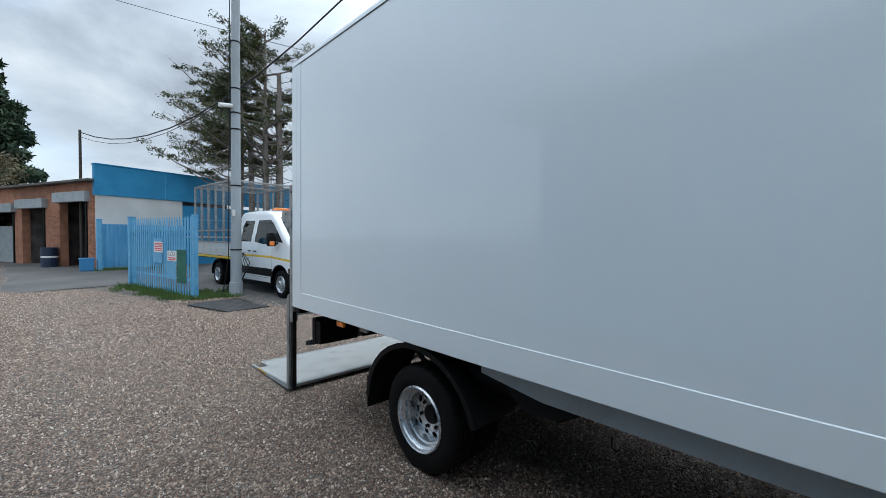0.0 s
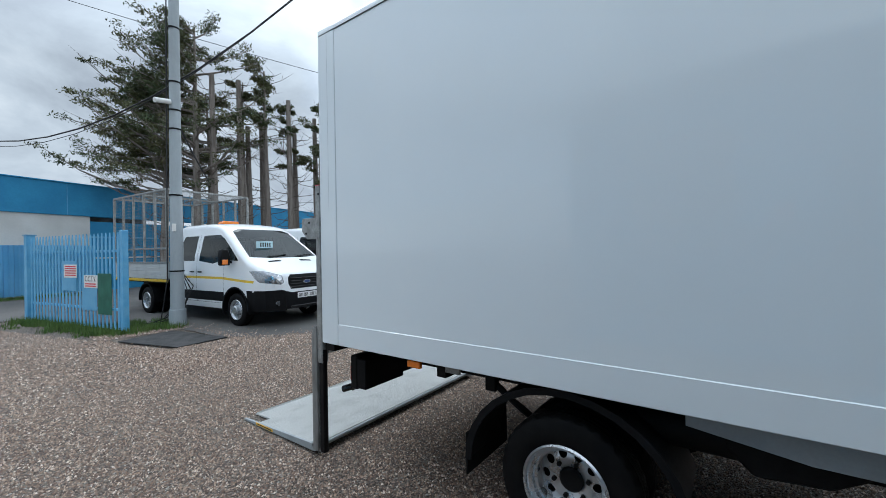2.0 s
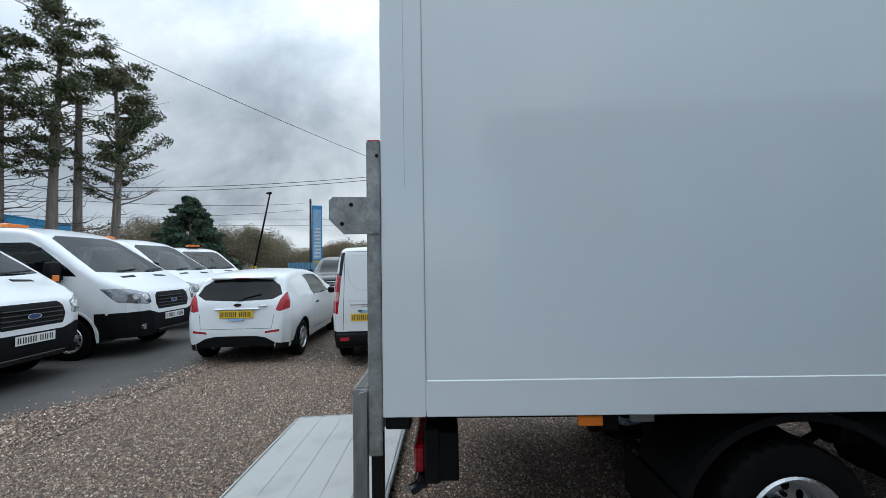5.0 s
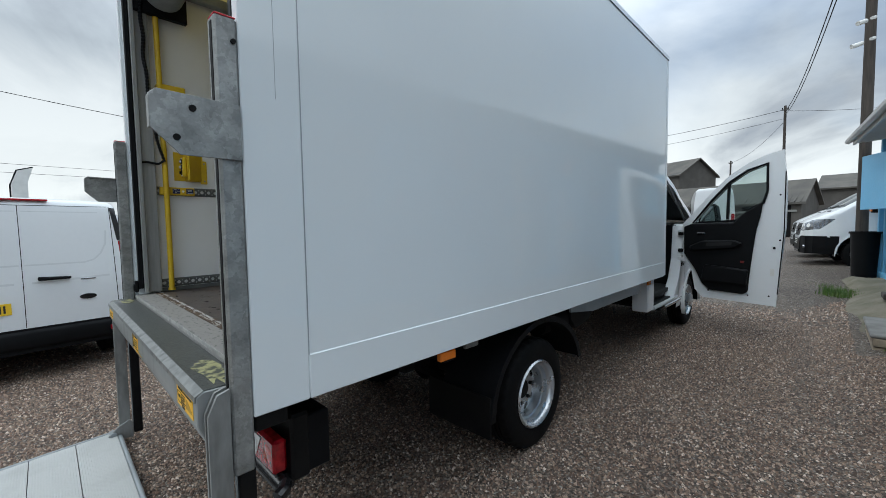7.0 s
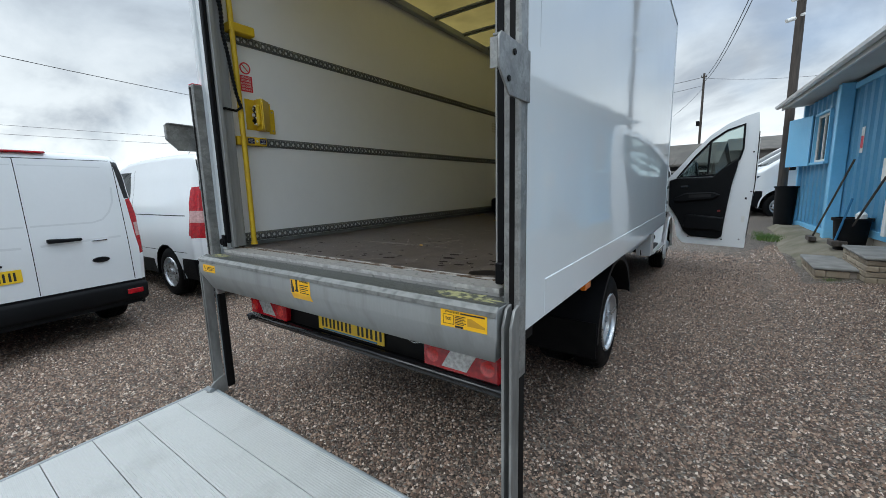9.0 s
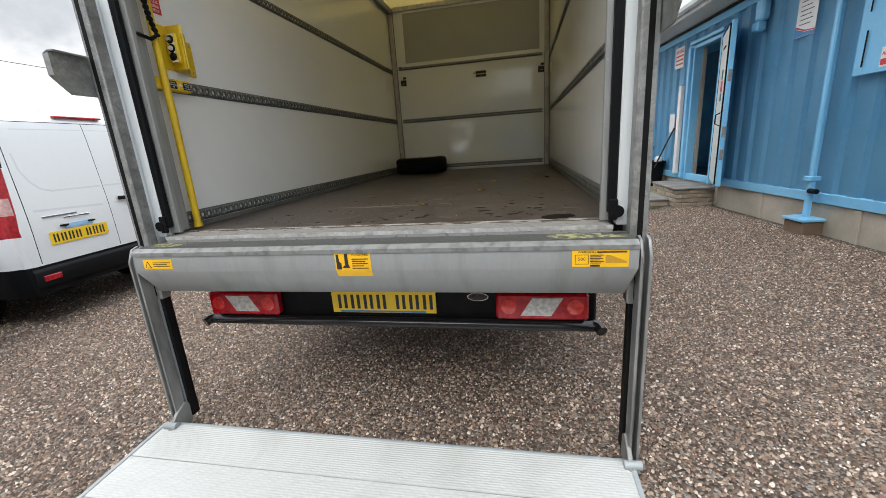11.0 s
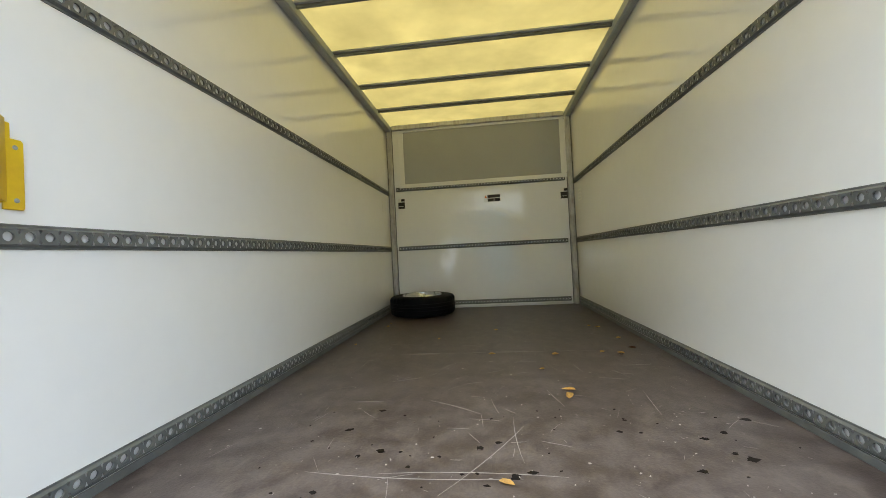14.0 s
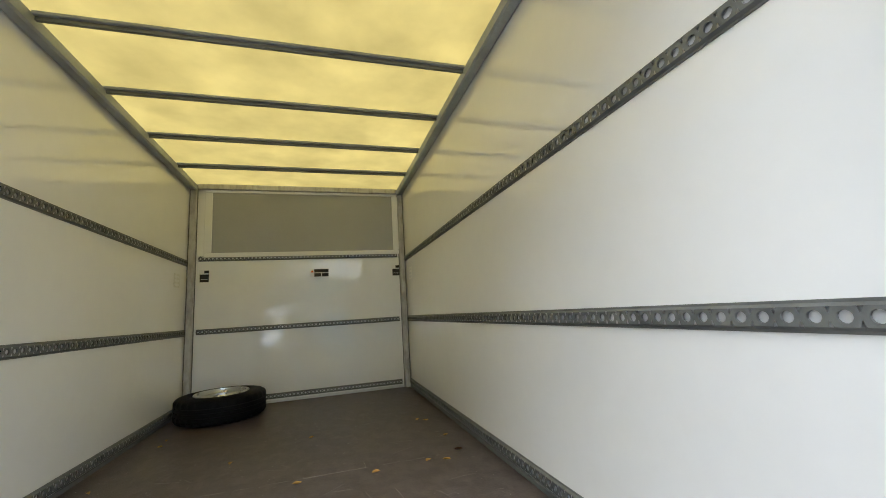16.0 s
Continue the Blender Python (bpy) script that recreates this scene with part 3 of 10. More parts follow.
def corrugated(y0, y1, z0, z1, x=0.0, depth=0.036, pitch=0.28, holes=()):
    """A corrugated wall in the y-z plane; holes: (y0, y1, z0, z1) openings."""
    prof = []
    y = y0
    while y < y1:
        for dy, d in ((0, 0), (0.105, 0), (0.140, depth), (0.245, depth)):
            if y + dy < y1:
                prof.append((y + dy, x + d))
        y += pitch
    prof.append((y1, x))
    cuts = sorted({p[0] for p in prof} | {h[0] for h in holes} | {h[1] for h in holes})

    def xa(v):
        for (a, p), (b, q) in zip(prof, prof[1:]):
            if a <= v <= b:
                return p + (q - p) * (v - a) / max(b - a, 1e-6)
        return x
    zc = sorted({z0, z1} | {h[2] for h in holes} | {h[3] for h in holes})
    bm = bmesh.new()
    gv = {}

    def V(a, z):
        k = (round(a, 4), round(z, 4))
        if k not in gv:
            gv[k] = bm.verts.new((xa(a), a, z))
        return gv[k]
    for a, b in zip(cuts, cuts[1:]):
        for c, d in zip(zc, zc[1:]):
            if any(h[0] - 1e-6 <= a and b <= h[1] + 1e-6 and h[2] - 1e-6 <= c and d <= h[3] + 1e-6 for h in holes):
                continue
            bm.faces.new((V(a, c), V(b, c), V(b, d), V(a, d)))
    bmesh.ops.solidify(bm, geom=bm.faces[:], thickness=0.004)
    return bm


DY0, DY1 = 2.60, 3.42          # the door's opening along the wall
WY0, WY1 = 6.20, 7.04          # the far window
NY0, NY1 = -1.20, -0.33        # the near window
part("long_wall", corrugated(-1.85, 5.66, 0.52, 2.86, holes=((DY0, DY1, 0.52, 2.62), (NY0, NY1, 1.70, 2.62))), BLUE, office, "blue corrugated steel wall", smooth=0)
part("end_wall", corrugated(5.76, 8.02, 0.36, 2.90, x=-0.11, holes=((WY0, WY1, 1.66, 2.56),)), BLUE, office, "blue corrugated steel wall", smooth=0)
part("back_wall", Box(2.40, 2.46, -1.85, 8.03, 0.3, 2.9, 0), BLUE, office, smooth=0)
for y in (-1.85, 8.02):
    part("gable_wall", Box(-0.08, 2.42, y, y + 0.03, 0.3, 2.9, 0), BLUE, office, smooth=0)
part("inner_floor", Box(0.05, 2.40, -1.8, 8.0, 0.47, 0.51, 0), TREADPLY, office, smooth=0)
part("inner_ceiling", Box(0.05, 2.40, -1.8, 8.0, 2.80, 2.84, 0), WHITEW, office, smooth=0)
part("inner_partition", Box(1.2, 1.25, -1.8, 8.0, 0.51, 2.80, 0), mat("office_inner_wall", (0.42, 0.36, 0.28), 0.8, var=0.1), office, smooth=0)
part("bottom_rail", Box(-0.015, 0.06, -1.85, 5.66, 0.47, 0.575, 0.006), BLUE, office)
part("top_rail", Box(-0.015, 0.06, -1.85, 5.66, 2.80, 2.90, 0.006), BLUE, office)
part("bottom_rail", Box(-0.125, -0.05, 5.76, 8.02, 0.32, 0.42, 0.006), BLUE, office)
part("corner_pillar", Box(-0.19, 0.0, 5.62, 5.76, 0.26, 2.92, 0.01), BLUE, office, "blue corner pillar")
part("corner_pillar", Box(-0.15, 0.0, 7.98, 8.08, 0.26, 2.92, 0.01), BLUE, office)
# roof with a white eave and gutter
part("roof_sheet", Prism([(-0.48, 2.98), (2.6, 3.22), (2.6, 3.26), (-0.48, 3.02)], "y", -2.05, 8.3), mat("pale_fibre_sheet", (0.36, 0.36, 0.34), 0.9, var=0.1, scale=1.5, col2=(0.25, 0.25, 0.23)), office, "pale fibre roof sheet")
part("soffit", Prism([(-0.46, 2.935), (0.0, 2.955), (0.0, 2.972), (-0.46, 2.965)], "y", -2.05, 8.3), WHITEW, office, "white soffit board")
part("fascia", Box(-0.50, -0.46, -2.05, 8.3, 2.90, 3.03, 0.006), mat("white_upvc", (0.70, 0.71, 0.70), 0.35, var=0.05), office, "white fascia board")
gut = [(-0.50, 3.0), (-0.515, 2.955), (-0.56, 2.935), (-0.605, 2.955), (-0.615, 3.0), (-0.605, 3.0), (-0.595, 2.962), (-0.56, 2.946), (-0.525, 2.962), (-0.51, 3.0)]
part("gutter", Prism(gut, "y", -2.05, 8.35), mat("white_gutter", (0.66, 0.67, 0.66), 0.4, var=0.08), office, "white gutter")
# plinth panels of concrete
for y0, y1 in ((-1.85, -0.75), (-0.74, 0.05), (0.055, 1.41), (1.415, 2.40), (2.41, 4.2), (4.21, 5.7)):
    part("plinth_panel", Box(0.015, 0.10, y0, y1 - 0.004, 0.02, 0.468, 0.008), CONCRETE, office, "pale concrete plinth panel")
for y in (0.05, 1.41, 2.405):
    part("plinth_post", Box(-0.005, 0.06, y - 0.035, y + 0.035, 0.02, 0.465, 0.006), CONCRETE, office)
# doorway: white inner door ajar, blue steel door folded back
fr = part("door_frame", Box(-0.03, 0.09, DY1 - 0.05, DY1, 0.46, 2.62, 0.004), BLUE, office, "blue steel door frame")
part("door_frame", Box(-0.03, 0.09, DY0, DY0 + 0.05, 0.46, 2.62, 0.004), BLUE, office)
part("door_frame", Box(-0.03, 0.09, DY0 + 0.05, DY1 - 0.05, 2.57, 2.62, 0.004), BLUE, office)
# steel door swung right back, its white lining towards the yard
od = part("steel_door", Box(-0.075, -0.014, 0.0, 0.86, 0.52, 2.60, 0.006), BLUE, office, "blue steel door swung wide open")
od.matrix_local = Matrix.Translation((-0.03, DY0, 0)) @ pose(0, 0, 0, 0, 0, 157)
wd = part("door_lining", Box(-0.013, 0.0, 0.03, 0.82, 0.55, 2.56, 0.003), mat("white_door_board", (0.68, 0.68, 0.65), 0.5, var=0.06, scale=2), od, "white door lining board")
for b in ((0.823, 0.834, 0.55, 2.57), (0.012, 0.027, 0.55, 2.57), (0.028, 0.822, 2.562, 2.574)):
    part("door_gasket", Box(-0.013, 0.004, *b, 0.002), BLACKPL, od)
part("door_handle", Tube([(0.0, 0.72, 1.50), (0.05, 0.71, 1.47), (0.05, 0.71, 1.36), (0.0, 0.72, 1.33)], 0.009, 6), BLACKPL, od)
part("door_notice", Box(0.0005, 0.003, 0.40, 0.62, 1.78, 1.92, 0), REDPRINT, od, "red notice on the door", smooth=0)
part("door_notice", Box(0.0005, 0.003, 0.42, 0.58, 1.94, 2.06, 0), GREENB, od, smooth=0)
part("door_notice", Box(0.0005, 0.003, 0.42, 0.58, 1.66, 1.76, 0), GREENB, od, smooth=0)
part("upper_catch", Box(0.0005, 0.012, 0.35, 0.60, 2.33, 2.35, 0.003), BLACKPL, od)
for z in (0.95, 1.25, 1.95):
    part("lock_plate", Box(-0.066, -0.026, 0.858, 0.866, z - 0.07, z + 0.07, 0.003), GALV, od, "steel lock plate")
part("pale_jamb", Box(0.092, 0.15, DY1 - 0.07, DY1 - 0.01, 0.47, 2.57, 0.004), mat("pale_jamb_wood", (0.45, 0.40, 0.33), 0.6, var=0.1), office, "pale wooden inner jamb")
part("door_canopy", Box(-0.06, 0.02, DY0 - 0.05, DY1 + 0.08, 2.64, 2.69, 0.006), BLUE, office)
part("jamb_cover", Box(-0.07, -0.005, DY1 + 0.02, DY1 + 0.09, 0.5, 2.60, 0.006), BLUE, office)
part("white_cabinet", moved(Lathe([(0.0, 0.0), (0.42, 0.0), (0.42, 0.5), (0.0, 0.5)], 24, "x"), pose(0.62, 2.95, 1.02)), SIGNWHITE, office, "white rounded cabinet")
part("wall_cupboard", Box(0.75, 1.18, 2.4, 3.4, 1.75, 2.25, 0.01), mat("brown_cupboard", (0.14, 0.085, 0.045), 0.6, var=0.2), office)
# inside the doorway: a desk and a chair back
part("desk", Box(0.55, 1.15, 2.5, 3.6, 1.14, 1.18, 0.004), TREADPLY, office)
part("shelf_unit", Box(0.95, 1.18, 2.4, 3.6, 1.7, 1.74, 0.004), mat("pine_shelf", (0.30, 0.19, 0.10), 0.6, var=0.15), office)
part("chair_back", moved(Lathe([(0.0, -0.04), (0.22, -0.03), (0.25, 0.0), (0.22, 0.03), (0.0, 0.04)], 20, "x"), pose(0.42, 3.12, 1.02, 0, 0, 20)), BLACKPL, office)
# far window with its open shutter
def window(y0, y1, z0, z1, x):
    w = part("window", Box(x + 0.02, x + 0.028, y0 + 0.03, y1 - 0.03, z0 + 0.03, z1 - 0.03, 0), TINTGLASS, office, "small window in a white frame", smooth=0)
    wm = SIGNWHITE
    for b in ((y0, y0 + 0.045, z0, z1), (y1 - 0.045, y1, z0, z1), (y0 + 0.045, y1 - 0.045, z0, z0 + 0.045), (y0 + 0.045, y1 - 0.045, z1 - 0.045, z1), ((y0 + y1) / 2 - 0.02, (y0 + y1) / 2 + 0.02, z0 + 0.045, z1 - 0.045)):
        part("window_frame", Box(x, x + 0.05, *b, 0.004), wm, w)
    part("window_sill", Box(x - 0.07, x + 0.02, y0 - 0.05, y1 + 0.05, z0 - 0.05, z0 - 0.002, 0.004), BLUE, office)
    for b in ((y0 - 0.04, y0, z0, z1), (y1, y1 + 0.04, z0, z1), (y0 - 0.04, y1 + 0.04, z1, z1 + 0.04)):
        part("steel_surround", Box(x - 0.05, x + 0.03, *b, 0.003), BLUE, office)
window(WY0, WY1, 1.66, 2.56, -0.11)
sh = part("window_shutter", Box(-0.03, 0.0, 0.0, 0.70, 1.60, 2.60, 0.006), BLUE, office, "open blue steel shutter")
sh.matrix_local = Matrix.Translation((-0.16, WY1 + 0.10, 0)) @ pose(0, 0, 0, 0, 0, 20)
window(NY0, NY1, 1.70, 2.62, 0.0)
s2 = part("window_shutter", Box(-0.035, 0.0, -0.27, 0.39, 1.68, 2.74, 0.006), BLUE, office, "blue steel shutter fixed open")
s2.matrix_local = Matrix.Translation((-0.02, -0.06, 0))
for z in (1.75, 2.2):
    part("chain", Tube([(-0.045, 0.29, z + 0.3), (-0.047, 0.292, z)], 0.006, 5), UNDER, s2)
an = part("alarm_notice", Box(-0.0375, -0.0355, 0.01, 0.13, 1.72, 1.88, 0), SIGNWHITE, s2, "white and red alarm notice", smooth=0)
writing("Alarm", 0.05, Matrix.Translation((-0.038, 0.07, 1.825)) @ pose(0, 0, 0, 90, 0, -90), REDPRINT, an, width=0.10)
part("notice_band", Box(-0.0385, -0.0376, 0.015, 0.125, 1.735, 1.785, 0), REDPRINT, an, smooth=0)
# blue pipe with its foot
pp = part("drain_post", Box(-0.10, -0.045, 0.525, 0.585, 0.30, 2.90, 0.012), BLUE, office, "blue square downpipe")
part("pipe_collar", Box(-0.125, -0.02, 0.505, 0.605, 0.70, 0.75, 0.006), BLUE, pp)
part("pipe_tap", Cyl((-0.10, 0.53, 0.60), (-0.10, 0.43, 0.60), 0.026, 10), UNDER, pp)
part("foot_plate", Box(-0.21, 0.02, 0.40, 0.71, 0.285, 0.315, 0.006), BLUE, office, "blue steel foot plate")
part("foot_block", Box(-0.19, 0.02, 0.42, 0.69, 0.05, 0.285, 0.01), mat("brown_block", (0.22, 0.15, 0.10), 0.9, var=0.15, bump=0.3), office)
# notices and fittings on the wall
def wall_sign(name, yc, zc, w, h, label, x=-0.006, material=SIGNWHITE, parent=None):
    return part(name, Box(x - 0.004, x, yc - w / 2, yc + w / 2, zc - h / 2, zc + h / 2, 0.001), material, office, label, smooth=0)
def wall_text(text, size, y, z, parent, material=PRINT, width=None, x=-0.0105):
    return writing(text, size, Matrix.Translation((x, y, z)) @ pose(0, 0, 0, 90, 0, -90), material, parent, width=width)
cc = wall_sign("camera_notice", 1.08, 2.70, 0.30, 0.18, "white camera notice")
wall_text("C.C.T.V.", 0.085, 1.08, 2.735, cc, width=0.25)
wall_text("IN OPERATION", 0.045, 1.08, 2.66, cc, width=0.26)
hs = wall_sign("company_notice", 1.07, 2.40, 0.28, 0.40, "white company notice with blue and red foot")
wall_bar = bmesh.new()
for k in range(6):
    z = 2.55 - 0.045 * k
    Box(-0.0115, -0.0100, 0.98 + 0.03 * (k % 2), 1.16, z - 0.004, z + 0.004, 0, wall_bar)
part("print_line", wall_bar, PRINT, hs, smooth=0)
part("blue_foot", Prism([(0.93, 2.205), (1.21, 2.205), (1.21, 2.295), (1.07, 2.245), (0.93, 2.235)], "x", -0.0115, -0.0101), BLUEPRINT, hs, smooth=0)
part("red_curve", Prism([(0.93, 2.24), (1.07, 2.25), (1.21, 2.30), (1.21, 2.32), (1.07, 2.265), (0.93, 2.25)], "x", -0.0115, -0.0101), REDPRINT, hs, smooth=0)
ws = wall_sign("warning_notice", 3.95, 2.54, 0.32, 0.34, "white warning notice")
wall_text("WARNING", 0.085, 3.95, 2.64, ws, REDPRINT, 0.28)
wb = bmesh.new()
for k in range(3):
    Box(-0.0115, -0.0101, 3.82, 4.08, 2.555 - 0.065 * k, 2.58 - 0.065 * k, 0, wb)
part("print_line", wb, REDPRINT, ws, smooth=0)
al = part("alarm_box", Box(-0.10, -0.004, 1.66, 1.81, 2.54, 2.78, 0.02), BLUE, office, "blue alarm box")
part("alarm_lower", Box(-0.12, -0.01, 1.70, 1.82, 2.42, 2.53, 0.015), BLUE, office)
ex = wall_sign("extinguisher_notice", 5.05, 1.93, 0.12, 0.40, "red and white notice", material=SIGNWHITE)
part("red_block", Box(-0.0115, -0.0101, 5.00, 5.10, 1.80, 1.99, 0), REDPRINT, ex, smooth=0)
part("white_rail", Box(-0.07, -0.01, 3.66, 3.76, 0.55, 2.05, 0.006), SIGNWHITE, office, "white plastic trunking leaning on the wall")
part("paper", Box(-0.035, -0.03, 3.90, 4.10, 1.28, 1.60, 0), SIGNWHITE, office, smooth=0)

# brick steps to the office door, each brick by itself
steps = thing("brick_steps", "low buff brick steps with concrete slab treads by the office door", "steps")
def brick_face(parent, x0, x1, y0, y1, z0, z1):
    """A block faced with bricks on its visible sides."""
    part("core", Box(x0 + 0.015, x1 - 0.015, y0 + 0.015, y1 - 0.015, z0 - 0.05, z1, 0.0), MORTAR, parent, smooth=0)
    rows = max(1, int(round((z1 - z0) / 0.075)))
    h = (z1 - z0) / rows
    me1 = mesh_of("brick", Box(-0.105, 0.105, -0.05, 0.05, -h / 2 + 0.005, h / 2 - 0.005, 0.006), BUFFBRICK)
    for r in range(rows):
        z = z0 + (r + 0.5) * h
        off = 0.11 * (r % 2)
        x = x0 + 0.105 - off
        while x < x1 + 0.02:
            xx = min(max(x, x0 + 0.055), x1 - 0.055)
            o = new("brick", me1)
            o.parent = parent
            sx = 1 if x0 + 0.1 <= x <= x1 - 0.1 else 0.5
            o.matrix_local = Matrix.Translation((xx, y0 + 0.05, z)) @ Matrix.Diagonal((sx, 1, 1, 1))
            x += 0.22
        y = y0 + 0.20 - off
        while y < y1:
            o = new("brick", me1)
            o.parent = parent
            o.matrix_local = Matrix.Translation((x0 + 0.05, min(y, y1 - 0.1), z)) @ pose(0, 0, 0, 0, 0, 90)
            y += 0.22
brick_face(steps, 2.58, 3.10, 5.46, 6.50, 0.02, 0.205)
part("slab_tread", Box(2.56, 3.12, 5.44, 6.52, 0.205, 0.240, 0.012), SLABC, steps, "grey concrete slab")
brick_face(steps, 2.97, 3.55, 5.22, 6.30, 0.06, 0.40)
part("slab_tread", Box(2.95, 3.54, 5.20, 6.32, 0.40, 0.435, 0.012), SLABC, steps, "grey concrete slab")
steps.matrix_world = Matrix.Translation((0.04, 0, 0))
path = bmesh.new()
prs = random.Random(3)
rowsv = []
for k in range(9):
    y = 6.3 + 0.50 * k
    xw = 3.66 - 0.08 * (y - 2.75)
    xl = 2.50 + 0.06 * math.sin(k * 1.3) + 0.0 * k
    gz = ground_z(xl, y)
    rowsv.append([path.verts.new((xl + (xw - xl) * f, y, z)) for f, z in ((0, gz - 0.02), (0.30, gz + 0.10 + prs.uniform(-0.03, 0.03)), (0.62, 0.25 + 0.3 * gz), (1.0, 0.27 + 0.3 * gz))])
for a, b in zip(rowsv, rowsv[1:]):
    for i in range(3):
        path.faces.new((a[i], a[i + 1], b[i + 1], b[i]))
single("concrete_ramp", path, DIRTCONC, "lumpy concrete apron beside the office wall", "path", kind="structure")

# bin, tub, broom and wheelie bin against the office
def tub(name, x, y, z, r0, r1, h, material, label, cat):
    t = thing(name, label, cat)
    part("body", Lathe([(r0, 0), (r1, h), (r1 + 0.02, h), (r1 + 0.02, h - 0.03), (r1 - 0.012, h - 0.02), (r0 - 0.012, 0.015), (0.0, 0.015)], 32, "z"), material, t)
    part("rim", Lathe([(r1 + 0.022, h - 0.035), (r1 + 0.022, h + 0.005), (r1 - 0.01, h + 0.005), (r1 - 0.01, h - 0.035)], 32, "z", close=True), material, t)
    t.matrix_world = Matrix.Translation((x, y, z))
    return t
t1 = tub("rubber_tub", 3.20, 7.02, 0.25, 0.165, 0.205, 0.50, BLACKPL, "large black plastic tub with brooms in it", "tub")
part("white_can", Lathe([(0.06, 0.34), (0.065, 0.56), (0.03, 0.60), (0.0, 0.60)], 16, "z", (0.08, -0.05, 0)), SIGNWHITE, t1)
t2 = tub("refuse_bin", 2.80, 10.7, 0.20, 0.17, 0.205, 0.98, BLACKPL, "tall dark plastic refuse bin beside the pole", "bin")
for k, (p0, p1, c) in enumerate((((2.90, 7.9, 0.30), (3.22, 7.45, 1.62), WOODP), ((3.02, 6.95, 0.35), (3.12, 6.75, 1.05), BLUEPRINT), ((3.10, 6.98, 0.35), (3.36, 6.5, 1.35), WOODP))):
    br = thing("broom", "long-handled broom leaning on the blue wall", "broom", "brooms")
    part("handle", Cyl(p0, p1, 0.014, 8), c, br)
    part("head", Box(p0[0] - 0.05, p0[0] + 0.05, p0[1] - 0.16, p0[1] + 0.16, p0[2] - 0.01, p0[2] + 0.07, 0.01), WOODP, br)

# ---- blue palisade fence ----
fence = thing("palisade_fence", "light blue steel palisade fence panel with notices and a green board", "fence")
FA, FB = Vector((1.13, -10.85, 0)), Vector((0.36, -7.14, 0))
fd = (FB - FA).normalized()
fyaw = math.degrees(math.atan2(fd.y, fd.x))
FM = Matrix.Translation(FA) @ pose(0, 0, 0, 0, 0, fyaw)
FL = (FB - FA).length
pale = Prism([(-0.032, 0.06), (0.032, 0.06), (0.032, 1.86), (0.010, 1.97), (0.004, 1.90), (-0.004, 1.90), (-0.010, 1.97), (-0.032, 1.86)], "y", 0.0, 0.012)
pme = mesh_of("pale", pale, BLUEF, 0)
npal = 26
for k in range(npal):
    o = new("pale", pme)
    o.parent = fence
    o.matrix_local = Matrix.Translation((0.10 + (FL - 0.2) * k / (npal - 1), -0.045, 0))
for z in (0.42, 1.58):
    part("fence_rail", Box(0, FL, -0.030, 0.012, z, z + 0.05, 0.004), BLUEF, fence)
part("fence_post", Box(-0.14, 0.0, -0.09, 0.07, 0.0, 2.02, 0.008), BLUEF, fence, "thick blue gate post")
part("fence_post", Box(FL - 0.02, FL + 0.08, -0.06, 0.05, 0.0, 2.0, 0.008), BLUEF, fence)
part("post_cap", Box(-0.16, 0.02, -0.11, 0.09, 2.02, 2.04, 0.004), BLUEF, fence)
part("grey_board", Box(FL * 0.42, FL * 0.57, -0.066, -0.060, 0.78, 1.42, 0.002), BLUEF, fence, "weathered blue-grey board")
part("low_board", Box(FL * 0.63, FL * 0.78, -0.066, -0.060, 0.40, 1.02, 0.002), BLUEF, fence)
n1 = part("notice", Box(FL * 0.44, FL * 0.58, -0.072, -0.066, 1.06, 1.34, 0.001), SIGNWHITE, fence, "white notice with red print", smooth=0)
nb = bmesh.new()
for k in range(5):
    Box(FL * 0.45, FL * 0.57, -0.0735, -0.0721, 1.10 + 0.046 * k, 1.125 + 0.046 * k, 0, nb)
part("print_line", nb, REDPRINT, n1, smooth=0)
n2 = part("notice", Box(FL * 0.655, FL * 0.79, -0.072, -0.066, 0.86, 1.12, 0.001), SIGNWHITE, fence, "white camera notice", smooth=0)
writing("C.C.T.V.", 0.15, Matrix.Translation((FL * 0.7225, -0.073, 1.04)) @ pose(0, 0, 0, 90, 0, 0), PRINT, n2, width=0.42)
nb = bmesh.new()
for k in range(2):
    Box(FL * 0.67, FL * 0.775, -0.0735, -0.0721, 0.885 + 0.045 * k, 0.91 + 0.045 * k, 0, nb)
part("print_line", nb, REDPRINT, n2, smooth=0)
part("green_board", Box(FL * 0.795, FL * 0.925, -0.075, -0.066, 0.34, 1.16, 0.003), GREENB, fence, "dark green board")
fence.matrix_world = FM @ pose(0, 0, 0, 0, 0, 0)

# tall blue pole by the tippers with cable ties
gp = thing("service_pole", "tall grey painted steel service pole with black bands and camera", "pole")
part("shaft", Tube([(0, 0, 0), (0, 0, 3.0), (-0.02, 0, 9.6)], 0.135, 20, 0.085), POLEGREY, gp)
part("lower_sleeve", Lathe([(0.16, 0), (0.155, 0.35), (0.137, 0.36), (0.13, 0)], 20, "z"), POLEGREY, gp)
for z in (1.15, 2.75, 4.15, 4.55, 5.15, 6.3):
    part("cable_band", Lathe([(0.142 - 0.005 * z, z), (0.142 - 0.005 * z, z + 0.03), (0.128 - 0.005 * z, z + 0.03), (0.128 - 0.005 * z, z)], 20, "z", close=True), BLACKPL, gp)
part("camera_body", Cyl((0.10, 0.05, 4.72), (0.40, 0.12, 4.66), 0.05, 14), SIGNWHITE, gp)
part("pole_label", Box(0.05, 0.12, 0.10, 0.128, 2.0, 2.16, 0.002), SIGNWHITE, gp)
